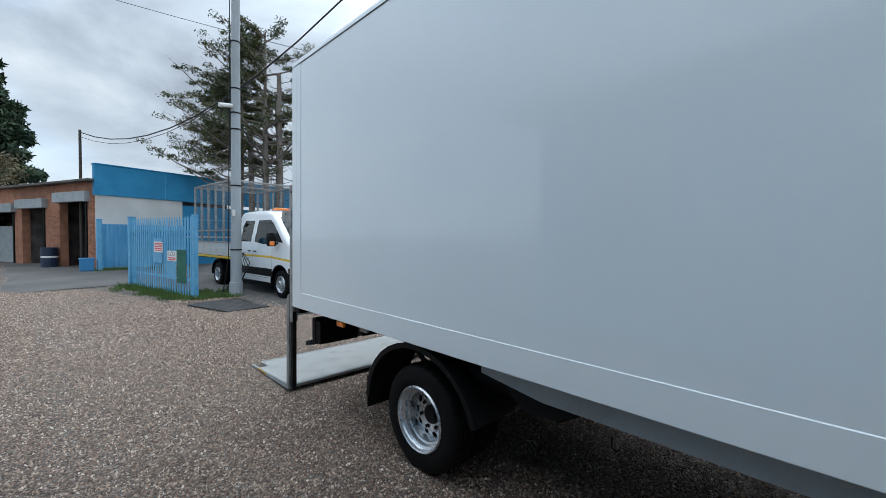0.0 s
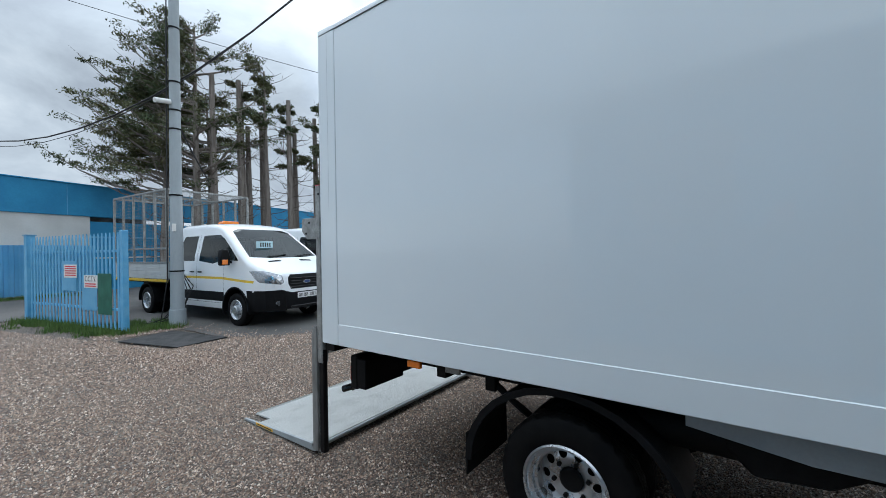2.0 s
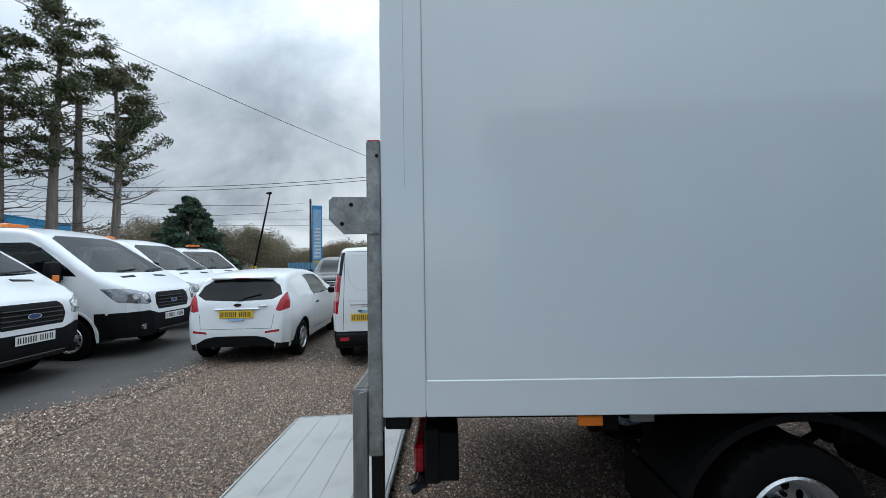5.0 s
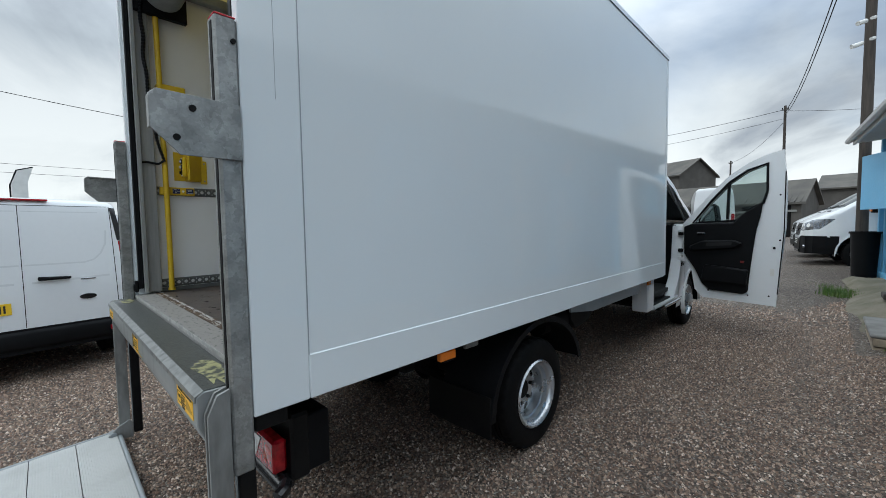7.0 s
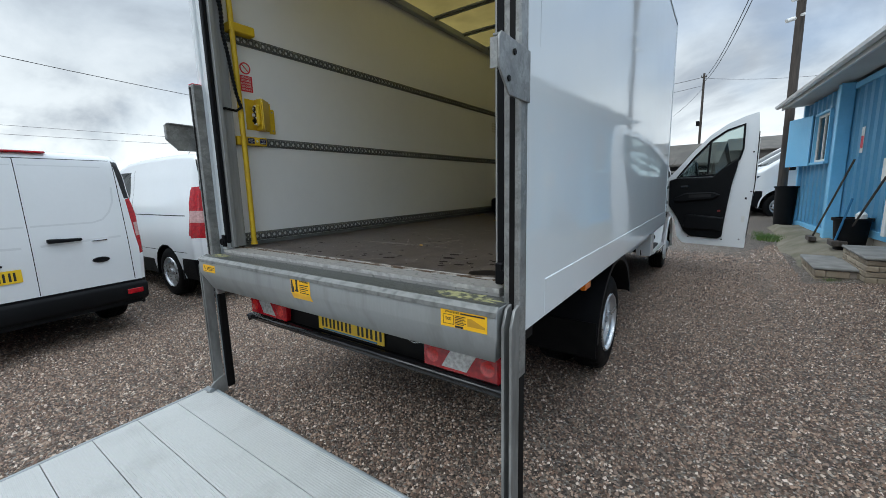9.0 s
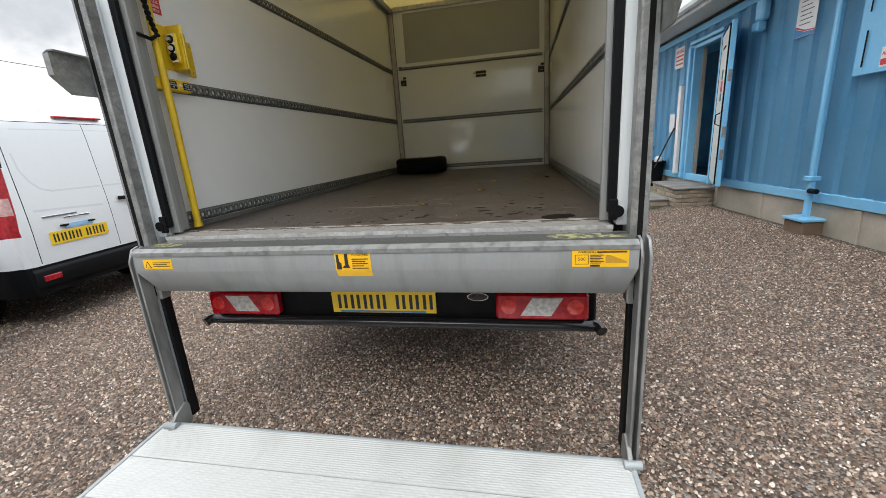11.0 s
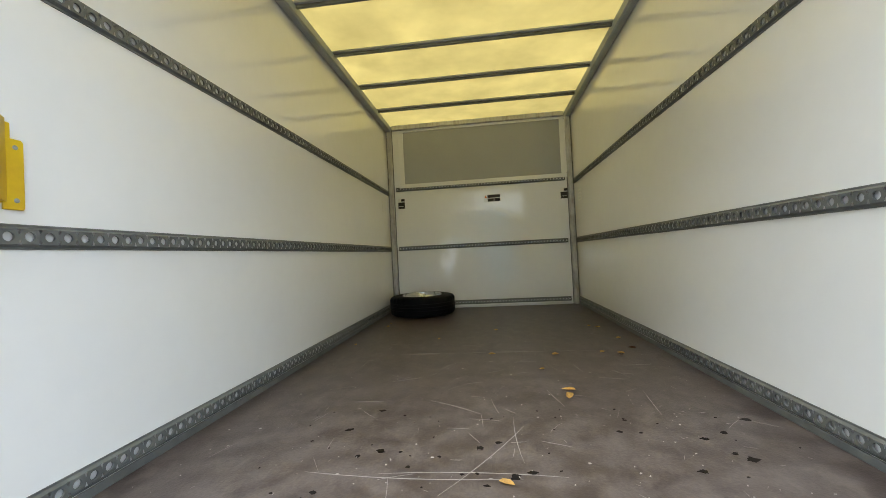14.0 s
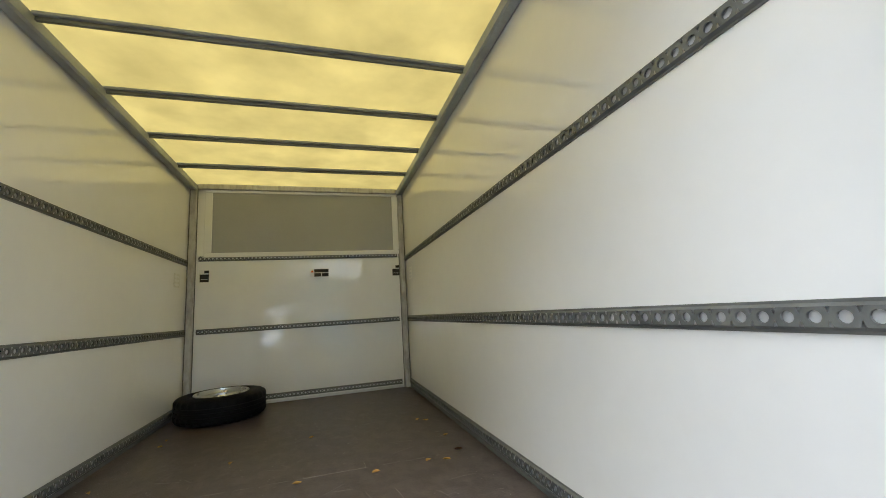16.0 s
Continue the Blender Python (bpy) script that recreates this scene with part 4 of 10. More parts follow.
part("cable_run", Tube([(0.09, -0.06, 9.0), (0.12, -0.08, 5.0), (0.15, -0.09, 1.0), (0.25, -0.2, 0.06), (0.6, -0.5, 0.03)], 0.012, 6), WIRE, gp)
gp.matrix_world = pose(-0.53, -7.08, 0.0)
loose = thing("loose_cables", "tangle of black cables hanging beside the pole", "cable")
for k in range(5):
    rs = random.Random(k)
    part("cable", Tube([(-0.75 - 0.05 * k, -7.5 - 0.1 * k, 1.05), (-0.72 - 0.06 * k, -7.4, 0.6 + 0.05 * k), (-0.55 + rs.uniform(-.2, .2), -7.3, 0.18), (-0.2 - 0.15 * k, -7.6, 0.05), (-0.1 - 0.2 * k, -8.0, 0.035)], 0.012, 5), WIRE, loose)

# ---- blue and brick workshop ----
shop = thing("workshop", "brick workshop with blue parapet, white rendered front and open roller bays", "building")
C0 = Vector((1.60, -18.8, 0))
fdir = Vector((-6.0, -1.6, 0)).normalized()
FRM = Matrix.Translation(C0) @ pose(0, 0, 0, 0, 0, math.degrees(math.atan2(fdir.y, fdir.x)))
# front runs along local +x, outside is local -y ... turned so that -y faces the yard
def fpart(name, b, material, label="", bev=0.01):
    return part(name, moved(Box(*b, bev), FRM @ Matrix.Diagonal((1, -1, 1, 1))), material, shop, label)
fpart("front_wall", (0.0, 3.4, -0.15, 0.10, 0, 3.35), WHITEW, "white rendered wall")
fpart("front_wall", (3.4, 26, -0.15, 0.08, 0, 3.0), BLUEB, "blue boarded wall")
fpart("parapet", (-0.04, 26, -0.15, 0.16, 3.2, 4.50), BLUEB, "deep blue parapet")
fpart("parapet_cap", (-0.06, 26, -0.20, 0.20, 4.50, 4.55), BLUEB)
for k in range(7):
    fpart("parapet_joint", (2.6 + 3.3 * k, 2.62 + 3.3 * k, 0.158, 0.166, 3.21, 4.49), BLUEF, bev=0)
fpart("panel_rail", (3.4, 26, 0.08, 0.11, 2.30, 2.36), BLUEF)
fpart("panel_rail", (3.4, 26, 0.08, 0.11, 1.40, 1.46), WHITEW)
sdir = Vector((3.4, -8.5, 0)).normalized()
SRM = Matrix.Translation(C0) @ pose(0, 0, 0, 0, 0, math.degrees(math.atan2(sdir.y, sdir.x)))
SL = 20.0
def spart(name, b, material, label="", bev=0.01):
    return part(name, moved(Box(*b, bev), SRM), material, shop, label)
bays = ((0.62, 2.95, 2.95), (4.3, 6.6, 2.75), (7.4, 10.2, 2.6))
last = 0.0
for a, b, h in bays:
    spart("brick_pier", (last, a, -0.30, 0.0, 0, 3.25), BRICKM, "orange brick pier", 0)
    spart("lintel", (a - 0.25, b + 0.15, -0.02, 0.22, h - 0.02, h + 0.42), STEELGREY, "grey roller shutter box")
    spart("brick_head", (a, b, -0.30, 0.0, h + 0.4, 3.9), BRICKM, "", 0)
    spart("jamb", (a - 0.02, a + 0.10, -0.34, 0.05, 0, h), UNDER)
    last = b
spart("brick_pier", (last, SL, -0.30, 0.0, 0, 3.25), BRICKM, "", 0)
spart("brick_band", (0.0, SL, -0.301, -0.001, 3.25, 3.75), BRICKM, "", 0)
# back and roof near black: the dimness inside the bays put into colour
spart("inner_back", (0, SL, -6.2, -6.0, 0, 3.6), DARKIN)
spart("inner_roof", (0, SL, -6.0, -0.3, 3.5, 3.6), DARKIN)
# side walls also darkened in colour to carry the bays' shade
DIMWALL = mat("shaded_workshop_wall", (0.13, 0.12, 0.11), 0.9, var=0.3, scale=2, col2=(0.06, 0.056, 0.05))
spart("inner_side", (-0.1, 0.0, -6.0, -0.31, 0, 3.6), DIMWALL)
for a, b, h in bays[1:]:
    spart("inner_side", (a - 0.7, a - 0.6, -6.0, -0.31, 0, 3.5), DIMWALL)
spart("tool_cabinet", (2.2, 2.9, -1.8, -1.3, 0, 1.3), REDPRINT)
spart("parts_shelf", (0.7, 2.6, -4.6, -4.1, 0.9, 1.0), CONCRETE)
spart("parts_shelf", (0.7, 2.6, -4.6, -4.1, 1.6, 1.7), CONCRETE)
for k in range(7):
    spart("parts_box", (0.75 + 0.26 * k, 0.95 + 0.26 * k, -4.5, -4.15, 1.0, 1.2 + 0.07 * (k % 3)), (SIGNWHITE, BLUEPRINT, YELLOW)[k % 3])
spart("leaning_door", (5.6, 6.5, -1.0, -0.9, 0, 2.0), SIGNWHITE)
spart("work_bin", (4.6, 5.3, -0.8, -0.3, 0, 0.9), UNDER)
spart("flat_roof", (-0.05, SL, -6.3, 0.28, 3.78, 3.88), ROOFG, "dark felt roof edge")
spart("bay_gate", (7.5, 10.1, -0.2, -0.15, 0, 1.9), STEELGREY)
spart("workbench", (1.2, 2.4, -3.2, -2.4, 0, 0.95), STEELGREY)
# single bricks on the nearest pier and jambs
def brick_wall(parent, a0, a1, z0, z1, seed):
    me = mesh_of("brick", Box(-0.105, 0.105, -0.012, 0.012, -0.0325, 0.0325, 0.004), BRICKM)
    rows = int((z1 - z0) / 0.075)
    for r in range(rows):
        z = z0 + (r + 0.5) * 0.075
        a = a0 + 0.105 + (0.11 if r % 2 else 0)
        while a + 0.105 <= a1 + 0.01:
            o = new("brick", me)
            o.parent = parent
            o.matrix_local = SRM @ Matrix.Translation((a, 0.010, z))
            a += 0.225
brick_wall(shop, 0.0, 0.60, 0.1, 3.2, 1)
brick_wall(shop, 2.95, 4.0, 0.1, 2.6, 2)

drum = thing("oil_drum", "dark blue steel oil drum with pale bands outside the workshop", "drum")
part("body", Lathe([(0.0, 0), (0.29, 0), (0.29, 0.28), (0.30, 0.29), (0.29, 0.30), (0.29, 0.58), (0.30, 0.59), (0.29, 0.60), (0.29, 0.88), (0.0, 0.87)], 28, "z"), mat("dark_blue_drum", (0.015, 0.03, 0.07), 0.5, var=0.2, scale=6), drum)
part("drum_band", Lathe([(0.293, 0.42), (0.293, 0.50), (0.28, 0.50), (0.28, 0.42)], 28, "z", close=True), SIGNWHITE, drum)
drum.matrix_world = Matrix.Translation((3.05, -21.5, 0.016))
bx = thing("blue_crate", "blue plastic crate by the workshop corner", "crate")
part("body", Box(-0.22, 0.22, -0.22, 0.22, 0, 0.52, 0.03), BLUEPRINT, bx)
part("rim", Box(-0.24, 0.24, -0.24, 0.24, 0.46, 0.53, 0.01), BLUEPRINT, bx)
bx.matrix_world = Matrix.Translation((1.92, -17.9, 0.016))
gate = thing("sheet_gate", "blue corrugated sheet gate standing open beside the workshop", "gate")
GM = Matrix.Translation((1.45, -17.9, 0)) @ pose(0, 0, 0, 0, 0, 195)
part("gate_sheet", moved(corrugated(0.0, 3.2, 0.12, 1.95, depth=0.04, pitch=0.28), GM @ pose(0, 0, 0, 0, 0, -90)), BLUE, gate, smooth=0)
part("gate_post", moved(Box(-0.16, 0.0, -0.08, 0.08, 0, 2.15, 0.01), GM), BLUEF, gate)
part("gate_brace", moved(Box(0.0, 2.1, -0.02, 0.02, -0.03, 0.03, 0.004), GM @ Matrix.Translation((0.1, 0.05, 0.2)) @ pose(0, 0, 0, 0, -20, 0)), BLUEF, gate)
part("gate_rail", moved(Box(0.0, 3.2, 0.02, 0.06, 0.12, 0.20, 0.004), GM), BLUEF, gate)
part("gate_rail", moved(Box(0.0, 3.2, 0.02, 0.06, 1.85, 1.92, 0.004), GM), BLUEF, gate)
gn = part("gate_notice", moved(Box(1.75, 2.15, 0.065, 0.07, 1.15, 1.70, 0.001), GM), SIGNWHITE, gate, "white gate notice", smooth=0)

# ---- poles, lamps, sign and wires ----
def wood_pole(x, y, h, lean, label, top=True, r0=0.12):
    p = thing("utility_pole", label, "pole", "utility poles")
    part("shaft", Tube([(0, 0, -0.2), (lean[0] * 0.5, lean[1] * 0.5, h / 2), (lean[0], lean[1], h)], r0, 14, r0 * 0.72), WOODP, p)
    if top:
        part("insulator_bracket", Box(lean[0] - 0.22, lean[0] + 0.22, lean[1] - 0.04, lean[1] + 0.04, h - 0.35, h - 0.27, 0.01), WOODP, p)
        for dx in (-0.18, 0.18):
            part("insulator", Lathe([(0.0, h - 0.27), (0.035, h - 0.27), (0.03, h - 0.14), (0.0, h - 0.13)], 10, "z", (lean[0] + dx, lean[1], 0)), BLACKPL, p)
    p.matrix_world = Matrix.Translation((x, y, 0))
    return p
wp = wood_pole(2.78, 11.3, 9.5, (0.0, 0.3), "dark wooden utility pole with cameras beside the office", r0=0.10)
for z, d in ((4.95, (-0.30, -0.28)), (5.35, (-0.22, -0.35))):
    part("camera_body", Cyl((d[0] * 0.4, d[1] * 0.6, z - 0.04), (d[0] * 0.9, d[1], z - 0.10), 0.042, 12), SIGNWHITE, wp)
    part("camera_arm", Cyl((0.05, 0.0, z + 0.06), (0.0, -0.12, z + 0.02), 0.03, 8), SIGNWHITE, wp)
p2 = wood_pole(-0.3, 41.5, 10.6, (0, 0), "wooden utility pole with a floodlight far across the yard")
part("floodlight", Box(-0.35, -0.1, -0.2, 0.1, 6.2, 6.6, 0.03), UNDER, p2)
wood_pole(-6.5, 60.0, 9.0, (0.1, 0), "distant wooden utility pole")
p3 = wood_pole(-28.0, -2.4, 9.0, (0, 0), "wooden utility pole beyond the parked vans")
p4 = wood_pole(-33.0, -12.3, 7.6, (0, 0), "thin grey pole beside the blue roadside sign")
bp = wood_pole(2.0, -20.5, 6.2, (0, 0), "thin pole on the workshop roof", top=False, r0=0.07)
lampp = thing("street_lamp", "leaning dark street lamp", "lamp post")
part("column", Tube([(-0.95, -0.1, 0), (-0.10, 0.05, 3.0), (0.75, 0.2, 6.2)], 0.07, 10, 0.045), UNDER, lampp)
part("lamp_head", Box(0.45, 0.85, 0.10, 0.30, 6.15, 6.27, 0.03), UNDER, lampp)
part("yellow_plate", Box(-0.72, -0.46, -0.08, 0.08, 1.2, 1.5, 0.004), YELLOW, lampp)
lampp.matrix_world = Matrix.Translation((-22.5, -11.9, 0)) @ pose(0, 0, 0, 0, 0, 60)
sg = thing("roadside_sign", "tall blue and white totem sign beside the road", "sign")
part("panel", Box(-0.55, 0.55, -0.10, 0.10, 0.3, 5.5, 0.02), mat("blue_totem", (0.06, 0.26, 0.52), 0.45, var=0.08), sg)
part("white_face", Box(-0.42, 0.42, 0.10, 0.112, 1.6, 5.2, 0.005), mat("pale_totem_face", (0.30, 0.50, 0.68), 0.45, var=0.10, scale=3), sg)
part("yellow_face", Box(-0.42, 0.42, 0.10, 0.112, 0.9, 1.5, 0.005), YELLOW, sg)
sb = bmesh.new()
for k in range(9):
    Box(-0.36, 0.36 - 0.08 * (k % 3), 0.112, 0.116, 1.75 + 0.25 * k, 1.86 + 0.25 * k, 0, sb)
part("print_line", sb, SIGNWHITE, sg, smooth=0)
sg.matrix_world = Matrix.Translation((-33.0, -11.7, 0)) @ pose(0, 0, 0, 0, 0, -70) @ Matrix.Diagonal((0.82, 1, 1.27, 1))
ff = thing("roadside_fence", "distant pale blue palisade fence along the road", "fence")
fm = bmesh.new()
for k in range(60):
    Box(0.13 * k, 0.13 * k + 0.08, 0, 0.02, 0, 1.75, 0, fm)
part("pales", fm, BLUEF, ff, smooth=0)
tagged(ff.children[0], kind="stuff")
part("rail", Box(0, 7.8, 0.02, 0.05, 0.5, 0.56, 0), BLUEF, ff)
ff.matrix_world = Matrix.Translation((-32.0, -14.0, 0)) @ pose(0, 0, 0, 0, 0, 110)
fl = thing("feather_flag", "dark curved feather flag behind the compact van", "flag")
part("flag_pole", Tube([(0, 0, 0), (0, 0, 2.5), (0, 0.12, 2.85), (0, 0.40, 2.95)], 0.015, 6), BLACKPL, fl)
part("flag_cloth", Prism([(0.02, 1.0), (0.02, 2.55), (0.14, 2.85), (0.40, 2.93), (0.30, 2.6), (0.28, 1.0)], "x", -0.004, 0.004), SIGNWHITE, fl)
fl.matrix_world = Matrix.Translation((-11.0, -0.9, 0)) @ pose(0, 0, 0, 0, 0, 20)


def wire(p, q, sag, r=0.012, name="overhead_cable"):
    p, q = Vector(p), Vector(q)
    pts = []
    for k in range(17):
        f = k / 16
        pts.append(p.lerp(q, f) - Vector((0, 0, sag * 4 * f * (1 - f))))
    return single(name, Tube(pts, r, 5), WIRE, "thin black overhead cable against the sky", "cable", "overhead cables")


# ---- wheels, shared by all vehicles ----
def tyre_mesh(R, w, rim, seg=96):
    """A tyre about the x axis, outer side at x = 0, inner at -w, with tread grooves."""
    prof = [(rim, -0.012), (rim + 0.02, -0.002), (rim + 0.45 * (R - rim), 0.002), (R - 0.03, -0.006), (R - 0.012, -0.016), (R - 0.002, -0.03)]
    x = -0.035
    for k in range(4):
        step = (w - 0.07) / 4
        prof += [(R, x), (R, x - step * 0.78), (R - 0.009, x - step * 0.80), (R - 0.009, x - step * 0.98)]
        x -= step
    prof += [(R, x), (R - 0.012, -w + 0.016), (R - 0.03, -w + 0.006), (rim + 0.02, -w + 0.002), (rim, -w + 0.012)]
    bm = Lathe(prof, seg, "x", close=True)
    # shoulder blocks: every third slice of the outer ribs is cut back
    for v in bm.verts:
        r = math.hypot(v.co.y, v.co.z)
        k = round(math.atan2(v.co.z, v.co.y) / (2 * math.pi) * seg) % 3
        if k == 0 and r > R - 0.014 and not -w * 0.72 < v.co.x < -w * 0.28:
            f = (R - 0.014) / r
            v.co.y, v.co.z = v.co.y * f, v.co.z * f
    return bm


def pierced_disc(r0, r1, holes, hr, hole_r, depth, dish=0.0, seg=80, rings=9):
    """A pressed disc about x with round holes through it."""
    bm = bmesh.new()
    grid = []
    for k in range(rings + 1):
        r = r0 + (r1 - r0) * k / rings
        d = depth + dish * (1 - abs(2 * k / rings - 1))
        grid.append([bm.verts.new((d, r * math.cos(2 * math.pi * i / seg), r * math.sin(2 * math.pi * i / seg))) for i in range(seg)])
    centres = [(hr * math.cos(2 * math.pi * h / holes), hr * math.sin(2 * math.pi * h / holes)) for h in range(holes)]
    gone = []
    for k in range(rings):
        for i in range(seg):
            j = (i + 1) % seg
            f = bm.faces.new((grid[k][i], grid[k][j], grid[k + 1][j], grid[k + 1][i]))
            c = f.calc_center_median()
            if any(math.hypot(c.y - y, c.z - z) < hole_r for y, z in centres):
                gone.append(f)
    bmesh.ops.delete(bm, geom=gone, context="FACES_ONLY")
    for v in bm.verts:
        for y, z in centres:
            d = math.hypot(v.co.y - y, v.co.z - z)
            if d < hole_r * 1.5 and v.is_boundary:
                v.co.y, v.co.z = y + (v.co.y - y) * hole_r / d, z + (v.co.z - z) * hole_r / d
    bmesh.ops.delete(bm, geom=[v for v in bm.verts if not v.link_faces], context="VERTS")
    return bm


MESHES = {}


def wheel(parent, x, y, z, side, R, w, style):
    """A wheel with its outer face at x, side +1 facing +x. Styles: dished (outer twin), domed (front), cover (silver wheel trim)."""
    key = (round(R, 3), round(w, 3), style)
    rim = R * 0.60
    if key not in MESHES:
        tyre = mesh_of("tyre", tyre_mesh(R, w, rim), RUBBER)
        ring = mesh_of("rim", Lathe([(rim + 0.006, -0.004), (rim - 0.002, 0.006), (rim - 0.010, 0.002), (rim - 0.013, -0.018), (rim - 0.020, -0.026), (rim - 0.032, -0.032), (rim - 0.036, -0.058), (rim - 0.046, -0.064), (rim - 0.049, -0.090), (rim - 0.047, -w + 0.03), (rim + 0.004, -w + 0.01)], 48, "x"), SILVER)
        ring2 = bmesh.new()
        ring2.from_mesh(ring)
        caps = [f for f in ring2.faces if len(f.verts) > 8]
        bmesh.ops.delete(ring2, geom=caps, context="FACES_ONLY")
        ring2.to_mesh(ring)
        ring2.free()
        ring.shade_smooth()
        if style == "dished":
            disc = mesh_of("disc", pierced_disc(0.058, rim - 0.046, 10, rim * 0.62, 0.0215, -0.122, 0.016, 120, 14), SILVER)
            hb = Lathe([(0.060, -0.17), (0.060, -0.108), (0.050, -0.099), (0.0, -0.097)], 24, "x")
            hub = mesh_of("hub", hb, UNDER)
        elif style == "flat":
            disc = mesh_of("disc", pierced_disc(0.062, rim - 0.036, 10, rim * 0.70, 0.021, -0.052, 0.012, 120, 14), SILVER)
            hub = mesh_of("hub", Lathe([(0.075, -0.052), (0.072, -0.044), (0.060, -0.042), (0.058, -0.08), (0.0, -0.082)], 24, "x"), SILVER)
        elif style == "domed":
            disc = mesh_of("disc", pierced_disc(0.085, rim - 0.038, 10, rim * 0.76, 0.017, -0.035, 0.02), SILVER)
            hub = mesh_of("hub", Lathe([(0.098, -0.05), (0.094, 0.03), (0.08, 0.045), (0.0, 0.05)], 24, "x"), SILVER)
        else:
            disc = mesh_of("wheel_trim", pierced_disc(0.04, rim - 0.01, 12, rim * 0.72, 0.020, -0.02, 0.014), SILVER)
            hub = mesh_of("hub", Lathe([(0.045, -0.03), (0.042, 0.004), (0.0, 0.008)], 20, "x"), SILVER)
        back = mesh_of("drum", Lathe([(rim - 0.05, -w * 0.75), (rim - 0.05, -w * 0.9), (0.0, -w * 0.9)], 24, "x"), UNDER)
        MESHES[key] = (tyre, ring, disc, hub, back)
    w_ob = new("wheel", MESHES[key][0])
    w_ob.parent = parent
    w_ob.matrix_local = pose(x, y, z, 0, 0, 0 if side > 0 else 180)
    for nm, me in zip(("rim", "disc", "hub", "brake_drum"), MESHES[key][1:]):
        o = new(nm, me)
        o.parent = w_ob
    if style == "dished":
        if "stud" not in MESHES:
            MESHES["stud"] = mesh_of("wheel_stud", Lathe([(0.012, -0.125), (0.012, -0.098), (0.0, -0.096)], 8, "x"), UNDER)
        for q in range(6):
            o = new("wheel_stud", MESHES["stud"])
            o.parent = w_ob
            o.matrix_local = Matrix.Translation((0, 0.088 * math.cos(q * 1.047 + 0.2), 0.088 * math.sin(q * 1.047 + 0.2)))
    tagged(w_ob, "black tyre on a silver wheel")
    return w_ob


# ---- the white box truck with its tail lift ----
CX, XR, XL = -0.028, 1.05, -1.106
HALF = 1.078
IN = 1.038
Y1, Z0, Z1 = 4.15, 0.855, 3.127
FLOOR, CEIL, YF = 0.988, 3.090, 4.065
truck = thing("box_truck", "white box truck with open rear, lowered tail lift, driver door open", "truck")


def side_box(s, x0, x1, *rest):
    """Mirrored about the truck's middle: x0, x1 measured outward from it."""
    a, b = CX + s * x0, CX + s * x1
    return Box(min(a, b), max(a, b), *rest)


for s in (1, -1):
    part("side_panel", side_box(s, IN + 0.003, HALF - 0.004, 0.10, Y1 - 0.05, Z0 + 0.02, Z1 - 0.03, 0), BOXWHITE, truck, "glossy white side panel")
    part("inner_lining", side_box(s, IN - 0.002, IN + 0.003, 0.10, YF, FLOOR, CEIL, 0), INWHITE, truck, "white inner lining")
    part("bottom_trim", side_box(s, IN, HALF, 0.17, Y1 - 0.07, Z0, 1.003, 0.0035), BOXWHITE, truck)
    part("rear_edge_trim", side_box(s, IN, HALF, -0.008, 0.168, Z0, Z1 - 0.06, 0.0035), BOXWHITE, truck)
    part("front_edge_trim", side_box(s, IN, HALF, Y1 - 0.068, Y1, Z0, Z1 - 0.06, 0.012), BOXWHITE, truck)
    cant = Prism([(IN - 0.03, Z1 - 0.06), (HALF, Z1 - 0.06), (HALF, Z1 - 0.02), (HALF - 0.02, Z1), (IN - 0.03, Z1)], "y", -0.008, Y1, 0.003)
    if s < 0:
        moved(cant, Matrix.Diagonal((-1, 1, 1, 1)))
        bmesh.ops.reverse_faces(cant, faces=cant.faces)
    part("roof_edge_rail", moved(cant, Matrix.Translation((CX, 0, 0))), BOXWHITE, truck)
    part("roof_edge_seal", side_box(s, HALF - 0.002, HALF + 0.0012, 0.0, Y1 - 0.01, Z1 - 0.064, Z1 - 0.060, 0), BLACKPL, truck)
    part("seam_line", side_box(s, HALF - 0.003, HALF + 0.0006, 0.0905, 0.092, 1.8, Z1 - 0.07, 0), STEELGREY, truck)
    part("panel_seam", side_box(s, HALF - 0.006, HALF - 0.0032, 0.168, 0.1715, 1.0, Z1 - 0.06, 0), STEELGREY, truck)
    # rear frame: white post, black seal, metal guide
    part("rear_post", side_box(s, 0.992, IN, 0.008, 0.06, 0.985, Z1 - 0.06, 0.004), BOXWHITE, truck, "white rear door post")
    part("rubber_seal", side_box(s, 0.960, 0.991, 0.006, 0.034, 1.03, Z1 - 0.1, 0.005), BLACKPL, truck, "black rubber door seal")
    gi = 0.940 if s > 0 else 0.938
    part("shutter_guide", side_box(s, gi, 0.985, 0.035, 0.058, 1.0, Z1 - 0.12, 0.002), GUIDEALLOY, truck, "alloy shutter guide with rivets")
    if s < 0:
        part("inner_post", side_box(s, 0.975, IN - 0.003, 0.062, 0.135, 1.0, CEIL, 0.003), GUIDEALLOY, truck)
    for k in range(9):
        z = 1.12 + 0.22 * k
        part("rivet", Cyl((CX + s * (gi + 0.008), 0.036, z), (CX + s * (gi + 0.008), 0.0335, z), 0.004, 8), STEELGREY, truck)
    stop = Lathe([(0.0, 0), (0.022, 0), (0.022, 0.02), (0.015, 0.03), (0.0, 0.03)], 20, "x", (0, 0, 0))
    part("stop_block", side_box(s, 0.962, 0.992, -0.014, 0.005, 1.008, 1.085, 0.004), BLACKPL, truck)
    part("rubber_stop", moved(stop, pose(CX + s * 0.990, -0.018, 1.040, 0, 0, 90)), BLACKPL, truck, "black rubber shutter stop")

